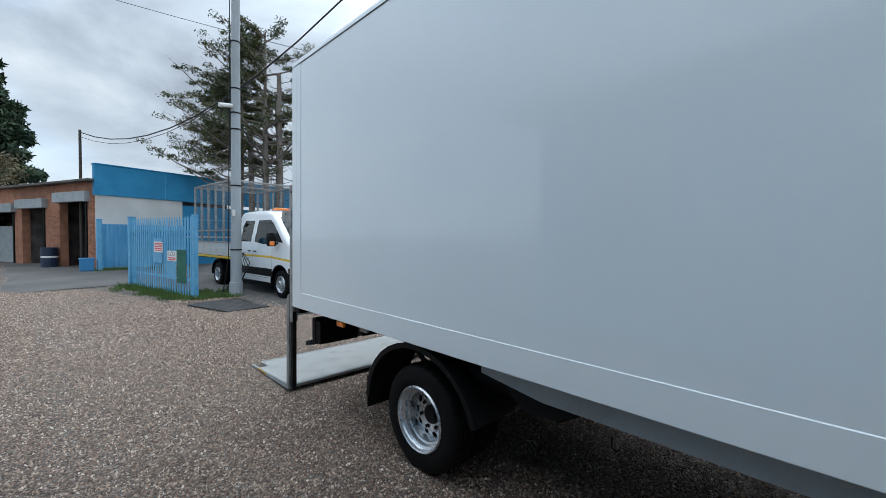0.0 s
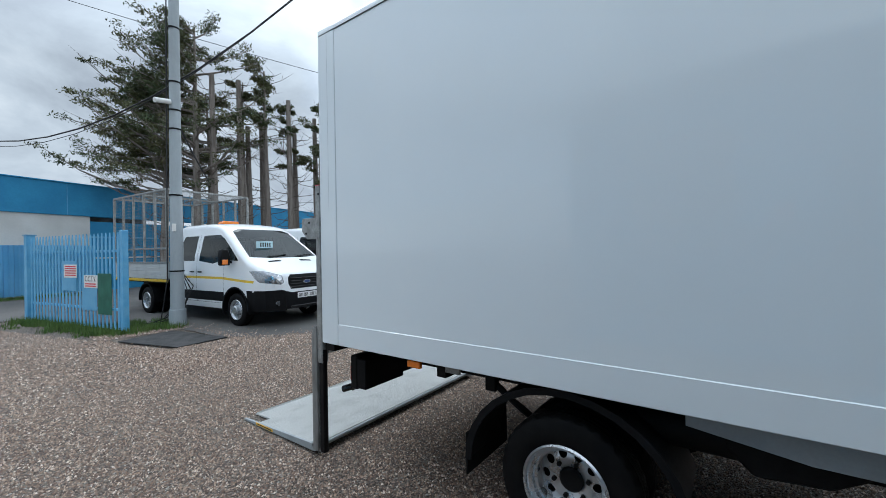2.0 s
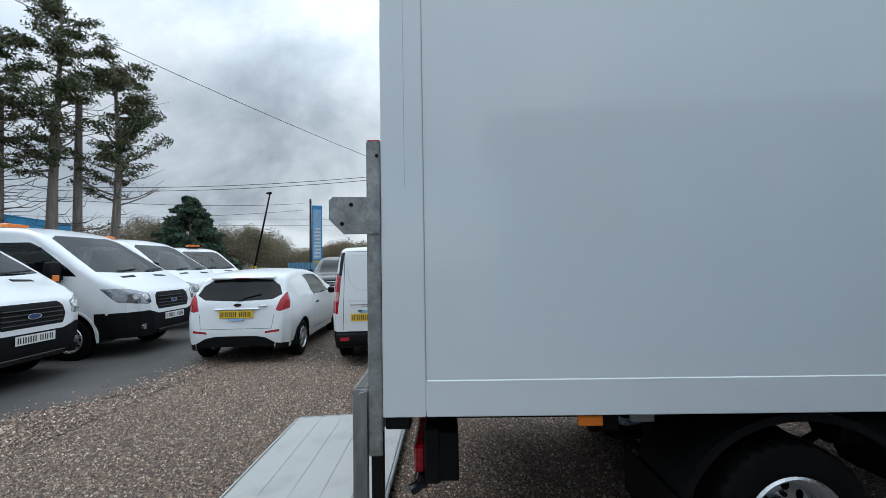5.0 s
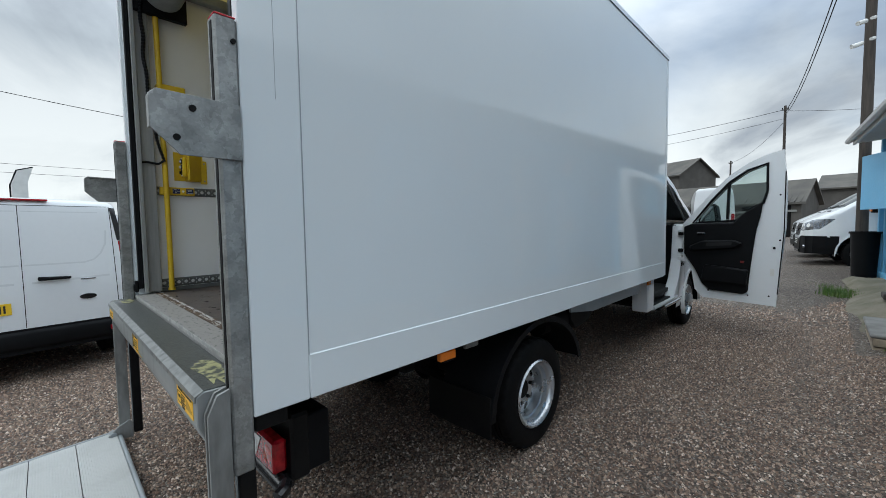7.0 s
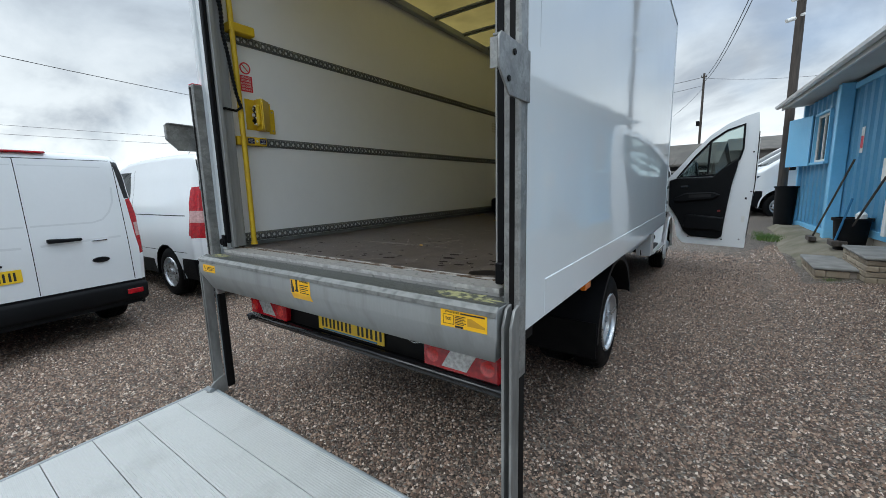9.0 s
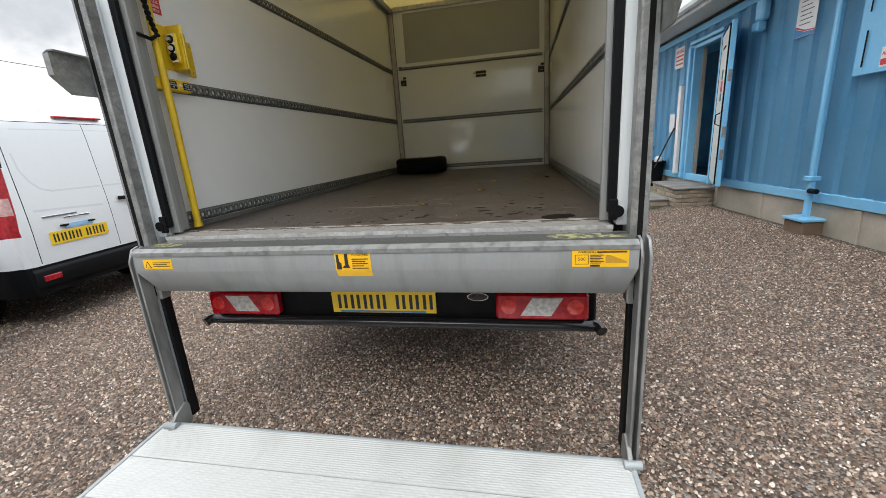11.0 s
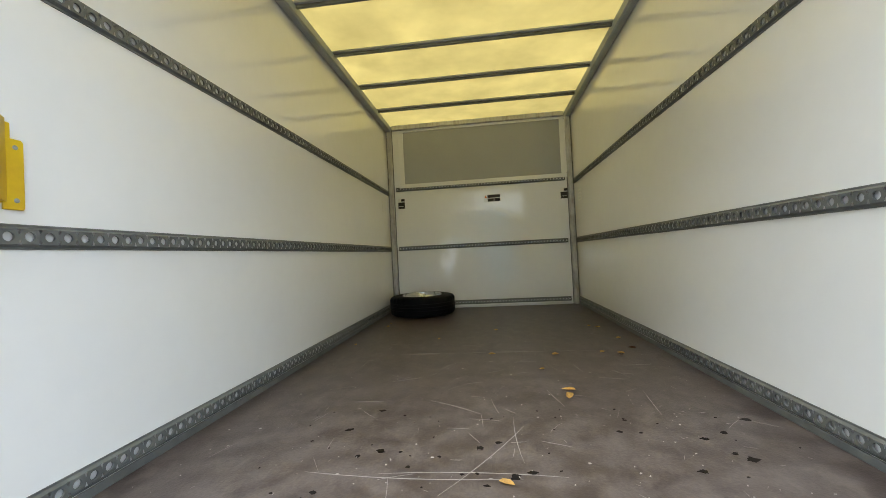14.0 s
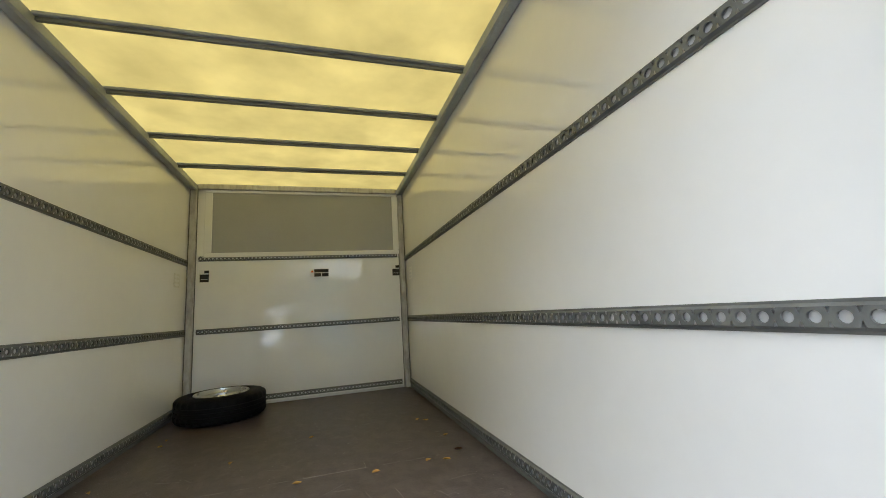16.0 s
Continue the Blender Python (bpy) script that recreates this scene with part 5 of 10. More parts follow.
part("roof_panel", Box(XL + 0.05, XR - 0.05, 0.02, Y1 - 0.03, CEIL + 0.022, CEIL + 0.026, 0), ROOFTL, truck, "yellowed translucent roof panel", smooth=0)
part("rear_header", Box(XL + 0.03, XR - 0.03, -0.008, 0.05, Z1 - 0.12, Z1, 0.006), BOXWHITE, truck)
part("front_panel", Box(XL + 0.03, XR - 0.03, YF, Y1, Z0, Z1, 0.01), INWHITE, truck, "white front bulkhead")
roller = Lathe([(0.10, XL + 0.14), (0.115, XL + 0.15), (0.115, XR - 0.15), (0.10, XR - 0.14)], 28, "x", (0, 0.22, 2.985))
part("shutter_roll", roller, STEELGREY, truck, "rolled-up grey shutter")
for s in (1, -1):
    br = side_box(s, 0.95, 0.99, 0.06, 0.36, 2.84, 3.10, 0.004)
    part("roll_bracket", br, BLACKPL, truck)

part("load_floor", Box(XL + 0.044, XR - 0.044, 0.085, YF + 0.002, FLOOR - 0.04, FLOOR, 0), PLYFLOOR, truck, "worn dark plywood load floor", smooth=0)
part("threshold", Box(XL + 0.10, XR - 0.10, -0.012, 0.0935, 0.93, 0.990, 0.004), mat("chipped_white_sill_paint", (0.27, 0.262, 0.25), 0.45, var=0.15, scale=70, col2=(0.15, 0.155, 0.145), lo=0.60, hi=0.62, bscale=90, stretch=(0.55, 1, 1)), truck, "white threshold with chipped paint")
part("threshold_edge", Box(XL + 0.10, XR - 0.10, -0.0135, -0.0125, 0.975, 0.9915, 0), mat("dulled_white_edge", (0.48, 0.47, 0.45), 0.5, var=0.2, scale=30), truck, "white painted threshold edge", smooth=0)
part("threshold_rust", Box(XL + 0.11, XR - 0.11, 0.0945, 0.1185, 0.975, 0.9905, 0.001), mat("rusty_edge", (0.070, 0.042, 0.022), 0.7, var=0.3, scale=55, col2=(0.33, 0.315, 0.29), lo=0.555, hi=0.575, stretch=(0.30, 1.6, 1)), truck)
part("floor_edge_strip", Box(XL + 0.11, XR - 0.11, 0.119, 0.132, 0.975, 0.9915, 0.001), mat("flaked_white_strip", (0.34, 0.325, 0.305), 0.6, var=0.2, scale=48, col2=(0.085, 0.06, 0.045), lo=0.53, hi=0.55, stretch=(0.3, 1, 1)), truck, "flaked white strip along the floor edge")
part("subframe", Box(XL + 0.06, XR - 0.06, 0.1, Y1 - 0.1, Z0 + 0.03, FLOOR - 0.045, 0), UNDER, truck, smooth=0)


def cargo_rail(length, h=0.060, t=0.012, pitch=0.043, r=0.0118):
    """A perforated load rail along +y from 0, its face at x = t, standing off the wall at x = 0."""
    verts, faces = [], []
    n = int(length / pitch)
    pitch = length / n
    hz = h * 0.30

    def quad(a, b, c, d):
        i = len(verts)
        verts.extend((a, b, c, d))
        faces.append((i, i + 1, i + 2, i + 3))
    for z0, z1, x0, x1 in ((-h / 2, -h / 2, 0, 0.003), (-h / 2, -hz - 0.006, 0.003, 0.003), (-hz - 0.006, -hz, 0.003, t), (hz, hz + 0.006, t, 0.003), (hz + 0.006, h / 2, 0.003, 0.003), (h / 2, h / 2, 0.003, 0)):
        quad((x0, 0, z0), (x0, length, z0), (x1, length, z1), (x1, 0, z1))
    for k in range(n):
        y0, y1 = k * pitch, (k + 1) * pitch
        yc = (y0 + y1) / 2
        i = len(verts)
        m = 12
        for q in range(m):
            a = 2 * math.pi * (q + 0.5) / m
            c, s = math.cos(a), math.sin(a)
            f = min((pitch / 2) / abs(c), hz / abs(s))
            verts.append((t, yc + c * f, s * f))
        for q in range(m):
            a = 2 * math.pi * (q + 0.5) / m
            verts.append((t, yc + r * math.cos(a), r * math.sin(a)))
        for q in range(m):
            a = 2 * math.pi * (q + 0.5) / m
            verts.append((t - 0.006, yc + r * math.cos(a), r * math.sin(a)))
        for q in range(m):
            p = (q + 1) % m
            faces.append((i + q, i + p, i + m + p, i + m + q))
            faces.append((i + m + q, i + m + p, i + 2 * m + p, i + 2 * m + q))
        for z in (hz + 0.009, -hz - 0.009):
            j = len(verts)
            verts.extend(((0.0036, yc - 0.0025, z - 0.0025), (0.0036, yc + 0.0025, z - 0.0025), (0.0036, yc + 0.0025, z + 0.0025), (0.0036, yc - 0.0025, z + 0.0025)))
            faces.append((j, j + 1, j + 2, j + 3))
    me = bpy.data.meshes.new("cargo_rail")
    me.from_pydata(verts, [], faces)
    me.materials.append(RAILGREY)
    me.update()
    return me


POSTALLOY = mat("stained_post_alloy", (0.50, 0.50, 0.48), 0.45, 0.3, var=0.12, scale=24, col2=(0.33, 0.31, 0.28), lo=0.45, hi=0.75, bscale=120, stretch=(1, 1, 0.35))
FADED = mat("faded_label_print", (0.56, 0.56, 0.52), 0.5, var=0.05, scale=20)
long_rail = cargo_rail(YF - 0.135)
short_rail = cargo_rail(1.90, 0.048, 0.010, 0.034, 0.0085)
for z in (1.046, 1.687, 2.326):
    for s in (1, -1):
        o = new("cargo_rail", long_rail)
        o.parent = truck
        o.matrix_local = pose(CX + s * (IN - 0.002), 0.135 if s < 0 else YF, z, 0, 0, 0 if s < 0 else 180)
        tagged(o, "grey perforated cargo rail")
    o = new("cargo_rail", short_rail)
    o.parent = truck
    o.matrix_local = pose(CX - 0.95, YF - 0.001, 2.372 if z > 2 else z, 0, 0, -90)
    tagged(o, "grey perforated cargo rail")
for s in (1, -1):
    part("kick_strip", side_box(s, IN - 0.010, IN - 0.002, 0.135, YF, FLOOR, 1.014, 0.002), RAILGREY, truck)
    part("corner_post", side_box(s, IN - 0.062, IN - 0.010, YF - 0.045, YF, FLOOR, CEIL, 0.006), POSTALLOY, truck, "stained alloy corner post")
    part("post_seal", side_box(s, IN - 0.009, IN - 0.0022, YF - 0.030, YF, FLOOR, CEIL, 0), RAILGREY, truck, smooth=0)
    part("post_seal", side_box(s, IN - 0.068, IN - 0.0625, YF - 0.012, YF - 0.0004, FLOOR, CEIL, 0), RAILGREY, truck, smooth=0)
    part("faded_label", side_box(s, IN - 0.0032, IN - 0.0022, 3.72, 3.86, 2.085, 2.205, 0), FADED, truck, "faded grey label on the lining", smooth=0)
    for k in range(3):
        part("print_line", side_box(s, IN - 0.0040, IN - 0.0033, 3.735, 3.845, 2.10 + 0.035 * k, 2.118 + 0.035 * k, 0), INWHITE, truck, smooth=0)
    part("roof_rail", side_box(s, IN - 0.062, IN - 0.002, 0.06, YF, CEIL - 0.05, CEIL + 0.02, 0.01), STEELGREY, truck, "grey roof cove rail")
for k in range(6):
    y = 3.51 - 0.571 * k
    bow = part("roof_bow", Box(XL + 0.10, XR - 0.10, y - 0.024, y + 0.024, CEIL + 0.006, CEIL + 0.0205, 0.002), STEELGREY, truck, "grey roof bow")
    part("bow_channel", Box(XL + 0.105, XR - 0.105, y - 0.009, y + 0.009, CEIL - 0.016, CEIL + 0.0058, 0.003), RAILGREY, bow)
part("front_roof_rail", Box(XL + 0.11, XR - 0.11, YF - 0.04, YF, CEIL - 0.035, CEIL + 0.02, 0.006), POSTALLOY, truck)
part("front_kick_strip", Box(XL + 0.12, XR - 0.12, YF - 0.012, YF - 0.0005, FLOOR, 1.012, 0.002), ALLOY, truck)
# framed grey panel high on the bulkhead
bx0, bx1, bz0, bz1 = -0.871, 0.887, 2.428, 3.030
part("inset_panel", Box(bx0, bx1, YF - 0.003, YF - 0.0005, bz0, bz1, 0), PANELTL, truck, "flat grey inset panel", smooth=0)
for nm, b in (("panel_frame", (bx0 - 0.065, bx1 + 0.065, YF - 0.012, YF - 0.001, bz0 - 0.045, bz0, 0.002)), ("panel_frame", (bx0 - 0.065, bx1 + 0.065, YF - 0.012, YF - 0.001, bz1, bz1 + 0.035, 0.002)),
              ("panel_frame", (bx0 - 0.065, bx0, YF - 0.012, YF - 0.001, bz0 + 0.001, bz1 - 0.001, 0.002)), ("panel_frame", (bx1, bx1 + 0.065, YF - 0.012, YF - 0.001, bz0 + 0.001, bz1 - 0.001, 0.002))):
    part(nm, Box(*b), INWHITE, truck)
# small dark notices on the bulkhead
for x, w, h in ((0.115, 0.19, 0.085), (-0.925, 0.085, 0.12), (0.905, 0.085, 0.12)):
    st = part("notice", Plane(facing(x, YF - 0.0005, 2.205, 0), w, h), SIGNWHITE, truck, "small notice with dark print", smooth=0)
    if w > 0.1:
        part("notice_block", moved(Box(-0.05, 0.09, 0.004, 0.038, 0.0021, 0.003, 0), facing(x, YF - 0.0005, 2.205, 0)), PRINT, st, smooth=0)
        part("notice_block", moved(Box(-0.05, 0.018, -0.038, -0.003, 0.0021, 0.003, 0), facing(x, YF - 0.0005, 2.205, 0)), PRINT, st, smooth=0)
        part("notice_block", moved(Box(0.024, 0.09, -0.038, -0.003, 0.0021, 0.003, 0), facing(x, YF - 0.0005, 2.205, 0)), PRINT, st, smooth=0)
        part("warning_triangle", moved(Prism([(-0.085, 0.005), (-0.057, 0.005), (-0.071, 0.034)], "z", 0.0021, 0.003), facing(x, YF - 0.0005, 2.205, 0)), AMBER, st, smooth=0)
    else:
        part("notice_block", moved(Box(-0.038, 0.038, -0.055, 0.018, 0.0021, 0.003, 0), facing(x, YF - 0.0005, 2.205, 0)), PRINT, st, smooth=0)
        part("notice_block", moved(Box(-0.002, 0.038, 0.028, 0.055, 0.0021, 0.003, 0), facing(x, YF - 0.0005, 2.205, 0)), PRINT, st, smooth=0)
        part("print_line", moved(Box(-0.028, 0.028, -0.030, -0.026, 0.0031, 0.0036, 0), facing(x, YF - 0.0005, 2.205, 0)), SIGNWHITE, st, smooth=0)

# grab pole, switch box, strap and notices just inside, on the near-side wall
pole = part("grab_pole", Tube([(-1.005, 0.19, 1.0), (-1.005, 0.19, 1.55), (-1.01, 0.185, 2.35), (-1.012, 0.18, 2.95)], 0.0165, 14), YELLOW, truck, "yellow grab pole")
part("pole_bracket", Box(-1.068, -0.995, 0.165, 0.33, 2.348, 2.405, 0.006), YELLOW, truck, "yellow pole bracket")
part("pole_foot", Lathe([(0.0, 1.0), (0.022, 1.0), (0.020, 1.02), (0.0, 1.02)], 14, "z", (-1.005, 0.19, 0)), YELLOW, truck)
sw = part("switch_housing", Prism([(0.25, 1.765), (0.42, 1.765), (0.43, 1.785), (0.43, 1.955), (0.25, 1.965)], "x", -1.066, -1.058, 0.002), YELLOW, truck, "bent yellow switch housing")
part("housing_plate", Box(-1.064, -0.985, 0.317, 0.323, 1.765, 1.965, 0.002), YELLOW, sw)
part("housing_plate", Prism([(-1.062, 0.412), (-0.985, 0.324), (-0.980, 0.328), (-1.056, 0.418)], "z", 1.768, 1.962), YELLOW, sw)
part("housing_floor", Prism([(-1.064, 0.322), (-0.985, 0.322), (-1.060, 0.408)], "z", 1.7625, 1.7675), YELLOW, sw)
part("housing_flange", Prism([(0.412, 1.750), (0.452, 1.750), (0.455, 1.756), (0.455, 1.912), (0.450, 1.918), (0.412, 1.918)], "x", -1.0635, -1.0575, 0.001), YELLOW, sw)
for z in (1.772, 1.898):
    part("flange_screw", Lathe([(0.0, -1.0575), (0.006, -1.0575), (0.004, -1.0545), (0.0, -1.0545)], 10, "x", (0, 0.438, z)), STEELGREY, sw)
ctl = part("hand_control", Box(-1.052, -0.992, 0.290, 0.317, 1.79, 1.925, 0.008), YELLOW, truck, "yellow hand control with push buttons")
for z, m_ in ((1.896, CHROME), (1.857, SIGNWHITE), (1.820, BLACKPL)):
    part("push_button", Lathe([(0.0, -0.012), (0.009, -0.012), (0.011, -0.002), (0.0, -0.002)], 16, "y", (-1.022, 0.2865, z)), m_, ctl)
part("control_face", Box(-1.046, -0.997, 0.2885, 0.290, 1.795, 1.92, 0), YELLOW, ctl, smooth=0)
for z in (1.896, 1.857, 1.820):
    part("button_bezel", Lathe([(0.0, 0.2845), (0.017, 0.2845), (0.0195, 0.2884), (0.0, 0.2884)], 20, "y", (-1.022, 0, z)), BLACKPL, ctl)
for z, w in ((1.914, 0.030), (1.876, 0.012), (1.838, 0.012), (1.799, 0.030)):
    part("control_label", Box(-1.002 - w, -0.9985, 0.2876, 0.2884, z - 0.004, z + 0.004, 0), SIGNWHITE, ctl, smooth=0)
NAVY = mat("navy_label_print", (0.012, 0.018, 0.075), 0.5, var=0.1)
isb = part("isolator_box", Box(-1.0625, -1.024, 0.156, 0.362, 1.660, 1.714, 0.004), YELLOW, truck, "yellow isolator box with blue labels")
for y, txt in ((0.250, ("Interior", "Worklamp", "PIR")), (0.332, ("5 Minute", "Timed", "Operation"))):
    lb = part("blue_label", Box(-1.024, -1.0225, y - 0.022, y + 0.022, 1.670, 1.705, 0), NAVY, isb, "dark blue label with pale print", smooth=0)
    for k, tx in enumerate(txt):
        writing(tx, 0.0088, pose(-1.0222, y, 1.698 - 0.0103 * k, 90, 0, 90), SIGNWHITE, lb)
part("sensor_dome", Lathe([(0.0, -1.017), (0.005, -1.018), (0.008, -1.022), (0.008, -1.0245), (0.0, -1.0245)], 14, "x", (0, 0.291, 1.687)), SIGNWHITE, isb)
strap = bmesh.new()
rings = []
for k in range(150):
    f = k / 149
    c = Vector((-0.985 + 0.004 * math.sin(k * 0.21), 0.10 + 0.08 * f ** 3 + 0.004 * math.cos(k * 0.17), 2.95 - 1.07 * f))
    r = (0.0185 if k % 3 else 0.0120) * (1 - 0.25 * f)
    rings.append([strap.verts.new((c.x + r * math.cos(q * math.pi / 4), c.y + 0.7 * r * math.sin(q * math.pi / 4), c.z)) for q in range(8)])
for p, q in zip(rings, rings[1:]):
    for i in range(8):
        strap.faces.new((p[i], p[(i + 1) % 8], q[(i + 1) % 8], q[i]))
Tube([(-0.985, 0.18, 1.885), (-0.99, 0.15, 1.862), (-0.985, 0.08, 1.868), (-0.972, 0.055, 1.86)], 0.008, 6, bm=strap)
part("coiled_strap", strap, BLACKPL, truck, "black gathered pull strap")
rd = part("red_notice", Box(-1.0638, -1.0622, 0.232, 0.318, 2.010, 2.112, 0), REDPRINT, truck, "red safety notice with white print", smooth=0)
for k, tx in enumerate(("DO NOT", "SECURE", "LOADS", "TO GRAB", "HANDLE")):
    writing(tx, 0.017, pose(-1.0618, 0.275, 2.098 - 0.0185 * k, 90, 0, 90), SIGNWHITE, rd, width=0.066)
ringb = Lathe([(0.037, -1.0638), (0.037, -1.0616), (0.029, -1.0616), (0.029, -1.0638)], 32, "x", (0, 0.276, 2.158), close=True)
pr = part("prohibition_ring", ringb, REDPRINT, truck, "red prohibition ring")
part("prohibition_disc", Lathe([(0.0, -1.0636), (0.030, -1.0636), (0.030, -1.0626), (0.0, -1.0626)], 28, "x", (0, 0.276, 2.158)), SIGNWHITE, pr)
part("prohibition_bar", moved(Box(-0.0623, -0.0617, -0.031, 0.031, -0.0035, 0.0035, 0), Matrix.Translation((-1.0, 0.276, 2.158)) @ pose(0, 0, 0, -45)), REDPRINT, pr, smooth=0)

# ---- tail lift ----
LIPGREY = mat("worn_lip_steel", (0.25, 0.255, 0.245), 0.4, 0.3, var=0.12, scale=30, col2=(0.14, 0.145, 0.14), lo=0.45, hi=0.7, bscale=120)
beam = part("lift_beam", Prism([(0.02, 0.960), (-0.128, 0.960), (-0.145, 0.948), (-0.145, 0.864), (-0.098, 0.755), (-0.04, 0.755), (0.02, 0.83)], "x", XL + 0.045, XR - 0.042, 0.003), SILLGREY, truck, "grey steel lift beam with worn top")
part("beam_top", Box(XL + 0.048, XR - 0.045, -0.126, -0.014, 0.960, 0.9635, 0.001), GALVD, beam, "worn dark galvanised step")
lip = Prism([(-0.126, 0.9605), (-0.1465, 0.948), (-0.1475, 0.934), (-0.149, 0.934), (-0.148, 0.950), (-0.126, 0.964)], "x", XL + 0.046, XR - 0.043)
part("beam_lip", lip, LIPGREY, beam)
scuff = mat("yellow_scuffed_paint", (0.34, 0.33, 0.16), 0.7, var=0.25, scale=45, col2=(0.07, 0.075, 0.06), lo=0.45, hi=0.6)
for v in beam.data.vertices:
    if v.co.z < 0.80:
        v.co.x += 0.05 if v.co.x < 0 else -0.03
for x0, x1 in ((0.70, 0.97), (-1.03, -0.87)):
    rs = random.Random(int(x0 * 100))
    ptsb = []
    for k in range(22):
        a = 2 * math.pi * k / 22
        f = 1 + 0.28 * rs.uniform(-1, 1)
        ptsb.append(((x0 + x1) / 2 + (x1 - x0) / 2 * math.cos(a) * f, -0.065 + 0.038 * math.sin(a) * f))
    part("paint_scuff", Prism(ptsb, "z", 0.9634, 0.9642), scuff, beam, smooth=0)
for s in (1, -1):
    xc = (0.994, XR + 0.002) if s > 0 else (XL - 0.002, XL + 0.056)
    col = part("lift_column", Box(xc[0], xc[1], -0.068, -0.010, 0.70, 1.995, 0.006), GALV, truck, "galvanised lift column")
    part("column_slot", Box(CX + s * 1.053 - 0.009, CX + s * 1.053 + 0.009, -0.0695, -0.0675, 0.72, 1.98, 0), UNDER, col, smooth=0)
    part("column_cap", Box(xc[0] + 0.003, xc[1] - 0.003, -0.066, -0.012, 1.995, 1.999, 0.001), REDPRINT, col)
    part("column_bolt", Cyl((xc[1] if s > 0 else xc[0], -0.022, 1.93), ((xc[1] + 0.007) if s > 0 else xc[0] - 0.007, -0.022, 1.93), 0.007, 8), UNDER, col)
    part("slider", Box(CX + s * 1.055 - 0.02, CX + s * 1.055 + 0.02, -0.056, -0.008, 0.05, 0.80, 0.004), UNDER, truck, "dark inner slider")
    part("slider_strip", Box(CX + s * 1.055 - 0.006, CX + s * 1.055 + 0.006, -0.0600, -0.0565, 0.05, 0.80, 0), STEELGREY, truck)
    for x in (1.050, 1.078):
        xx = CX + s * x
        part("lift_arm", Prism([(-0.130, 0.05), (-0.075, 0.05), (-0.072, 0.965), (-0.105, 0.955), (-0.130, 0.90)], "x", xx - 0.005, xx + 0.005, 0.001), LIFTGREY, truck, "grey lift arm plate")
    part("arm_web", Box(CX + s * 1.048, CX + s * 1.080, -0.080, -0.072, 0.07, 0.90, 0), LIFTGREY, truck, smooth=0)
    ft = Prism([(-0.19, 0.03), (-0.06, 0.03), (-0.06, 0.13), (-0.08, 0.15), (-0.14, 0.12), (-0.19, 0.07)], "x", CX + s * 1.035, CX + s * 1.052, 0.002)
    part("hinge_plate", ft, LIFTGREY, truck, "steel hinge plate")
    part("hinge_pin", Cyl((CX + s * 1.02, -0.165, 0.075), (CX + s * 1.085, -0.165, 0.075), 0.018, 12), STEELGREY, truck)
    # galvanised bracket with a cut corner
    xp = XR + 0.003 if s > 0 else XL - 0.003
    pl = [(-0.012, 1.605), (-0.012, 1.757), (-0.205, 1.762), (-0.222, 1.747), (-0.222, 1.667), (-0.160, 1.605)]
    bk = part("lift_bracket", Prism(pl, "x", min(xp, xp + s * 0.006), max(xp, xp + s * 0.006), 0.001), GALV, truck, "galvanised bracket plate with cut corner")
    inw = xp - s * 0.022
    part("bracket_flange", Prism([(-0.075, 1.757), (-0.205, 1.7605), (-0.205, 1.755), (-0.075, 1.751)], "x", min(inw, xp), max(inw, xp)), GALV, bk)
    part("bracket_flange", Prism([(-0.222, 1.745), (-0.222, 1.667), (-0.216, 1.667), (-0.216, 1.745)], "x", min(inw, xp), max(inw, xp)), GALV, bk)
    for y, z in ((-0.129, 1.727), (-0.167, 1.648)):
        part("bracket_bolt", Cyl((xp + s * 0.004, y, z), (xp + s * 0.010, y, z), 0.0085, 10), UNDER, bk)
# stickers on the beam
def sticker(x0, x1, z0, z1, y=-0.1456):
    return part("sticker", Box(x0, x1, y - 0.0012, y, z0, z1, 0), STICKER, beam, "yellow warning sticker with black print", smooth=0)
st = sticker(0.79, 0.975, 0.872, 0.932)
writing("WARNING", 0.011, facing(0.838, -0.1470, 0.9255, 0), PRINT, st, width=0.058)
bars(st, facing(0.92, -0.1470, 0.9255, 0), 0.095, 0.010, 1, PRINT)
writing("500", 0.016, facing(0.822, -0.1470, 0.9005, 0), PRINT, st, width=0.024)
for b in ((0.800, 0.845, 0.915, 0.9165), (0.800, 0.845, 0.882, 0.8835), (0.800, 0.8015, 0.882, 0.9165), (0.8435, 0.845, 0.882, 0.9165)):
    part("print_frame", Box(b[0], b[1], -0.1475, -0.1468, b[2], b[3], 0), PRINT, st, smooth=0)
bars(st, facing(0.872, -0.1470, 0.9005, 0), 0.045, 0.034, 6, PRINT, fill=0.4)
chart = mat("ochre_chart_print", (0.55, 0.30, 0.02), 0.5, var=0.08)
part("load_chart", Prism([(0.900, 0.886), (0.968, 0.886), (0.968, 0.892), (0.935, 0.906), (0.915, 0.914), (0.900, 0.914)], "y", -0.1475, -0.1468), chart, st, smooth=0)
part("maker_mark", Box(0.850, 0.882, -0.1475, -0.1468, 0.8735, 0.8805, 0), PRINT, st, smooth=0)
st = sticker(-0.100, 0.047, 0.866, 0.938)
part("sticker_fold", Prism([(-0.1455, 0.8665), (-0.1470, 0.8665), (-0.1355, 0.8375), (-0.1340, 0.8380)], "x", -0.100, 0.047), STICKER, st, smooth=0)
writing("WARNING", 0.013, facing(0.004, -0.1470, 0.9285, 0), PRINT, st, width=0.068)
bars(st, facing(0.004, -0.1470, 0.893, 0), 0.068, 0.046, 5, PRINT, fill=0.4)
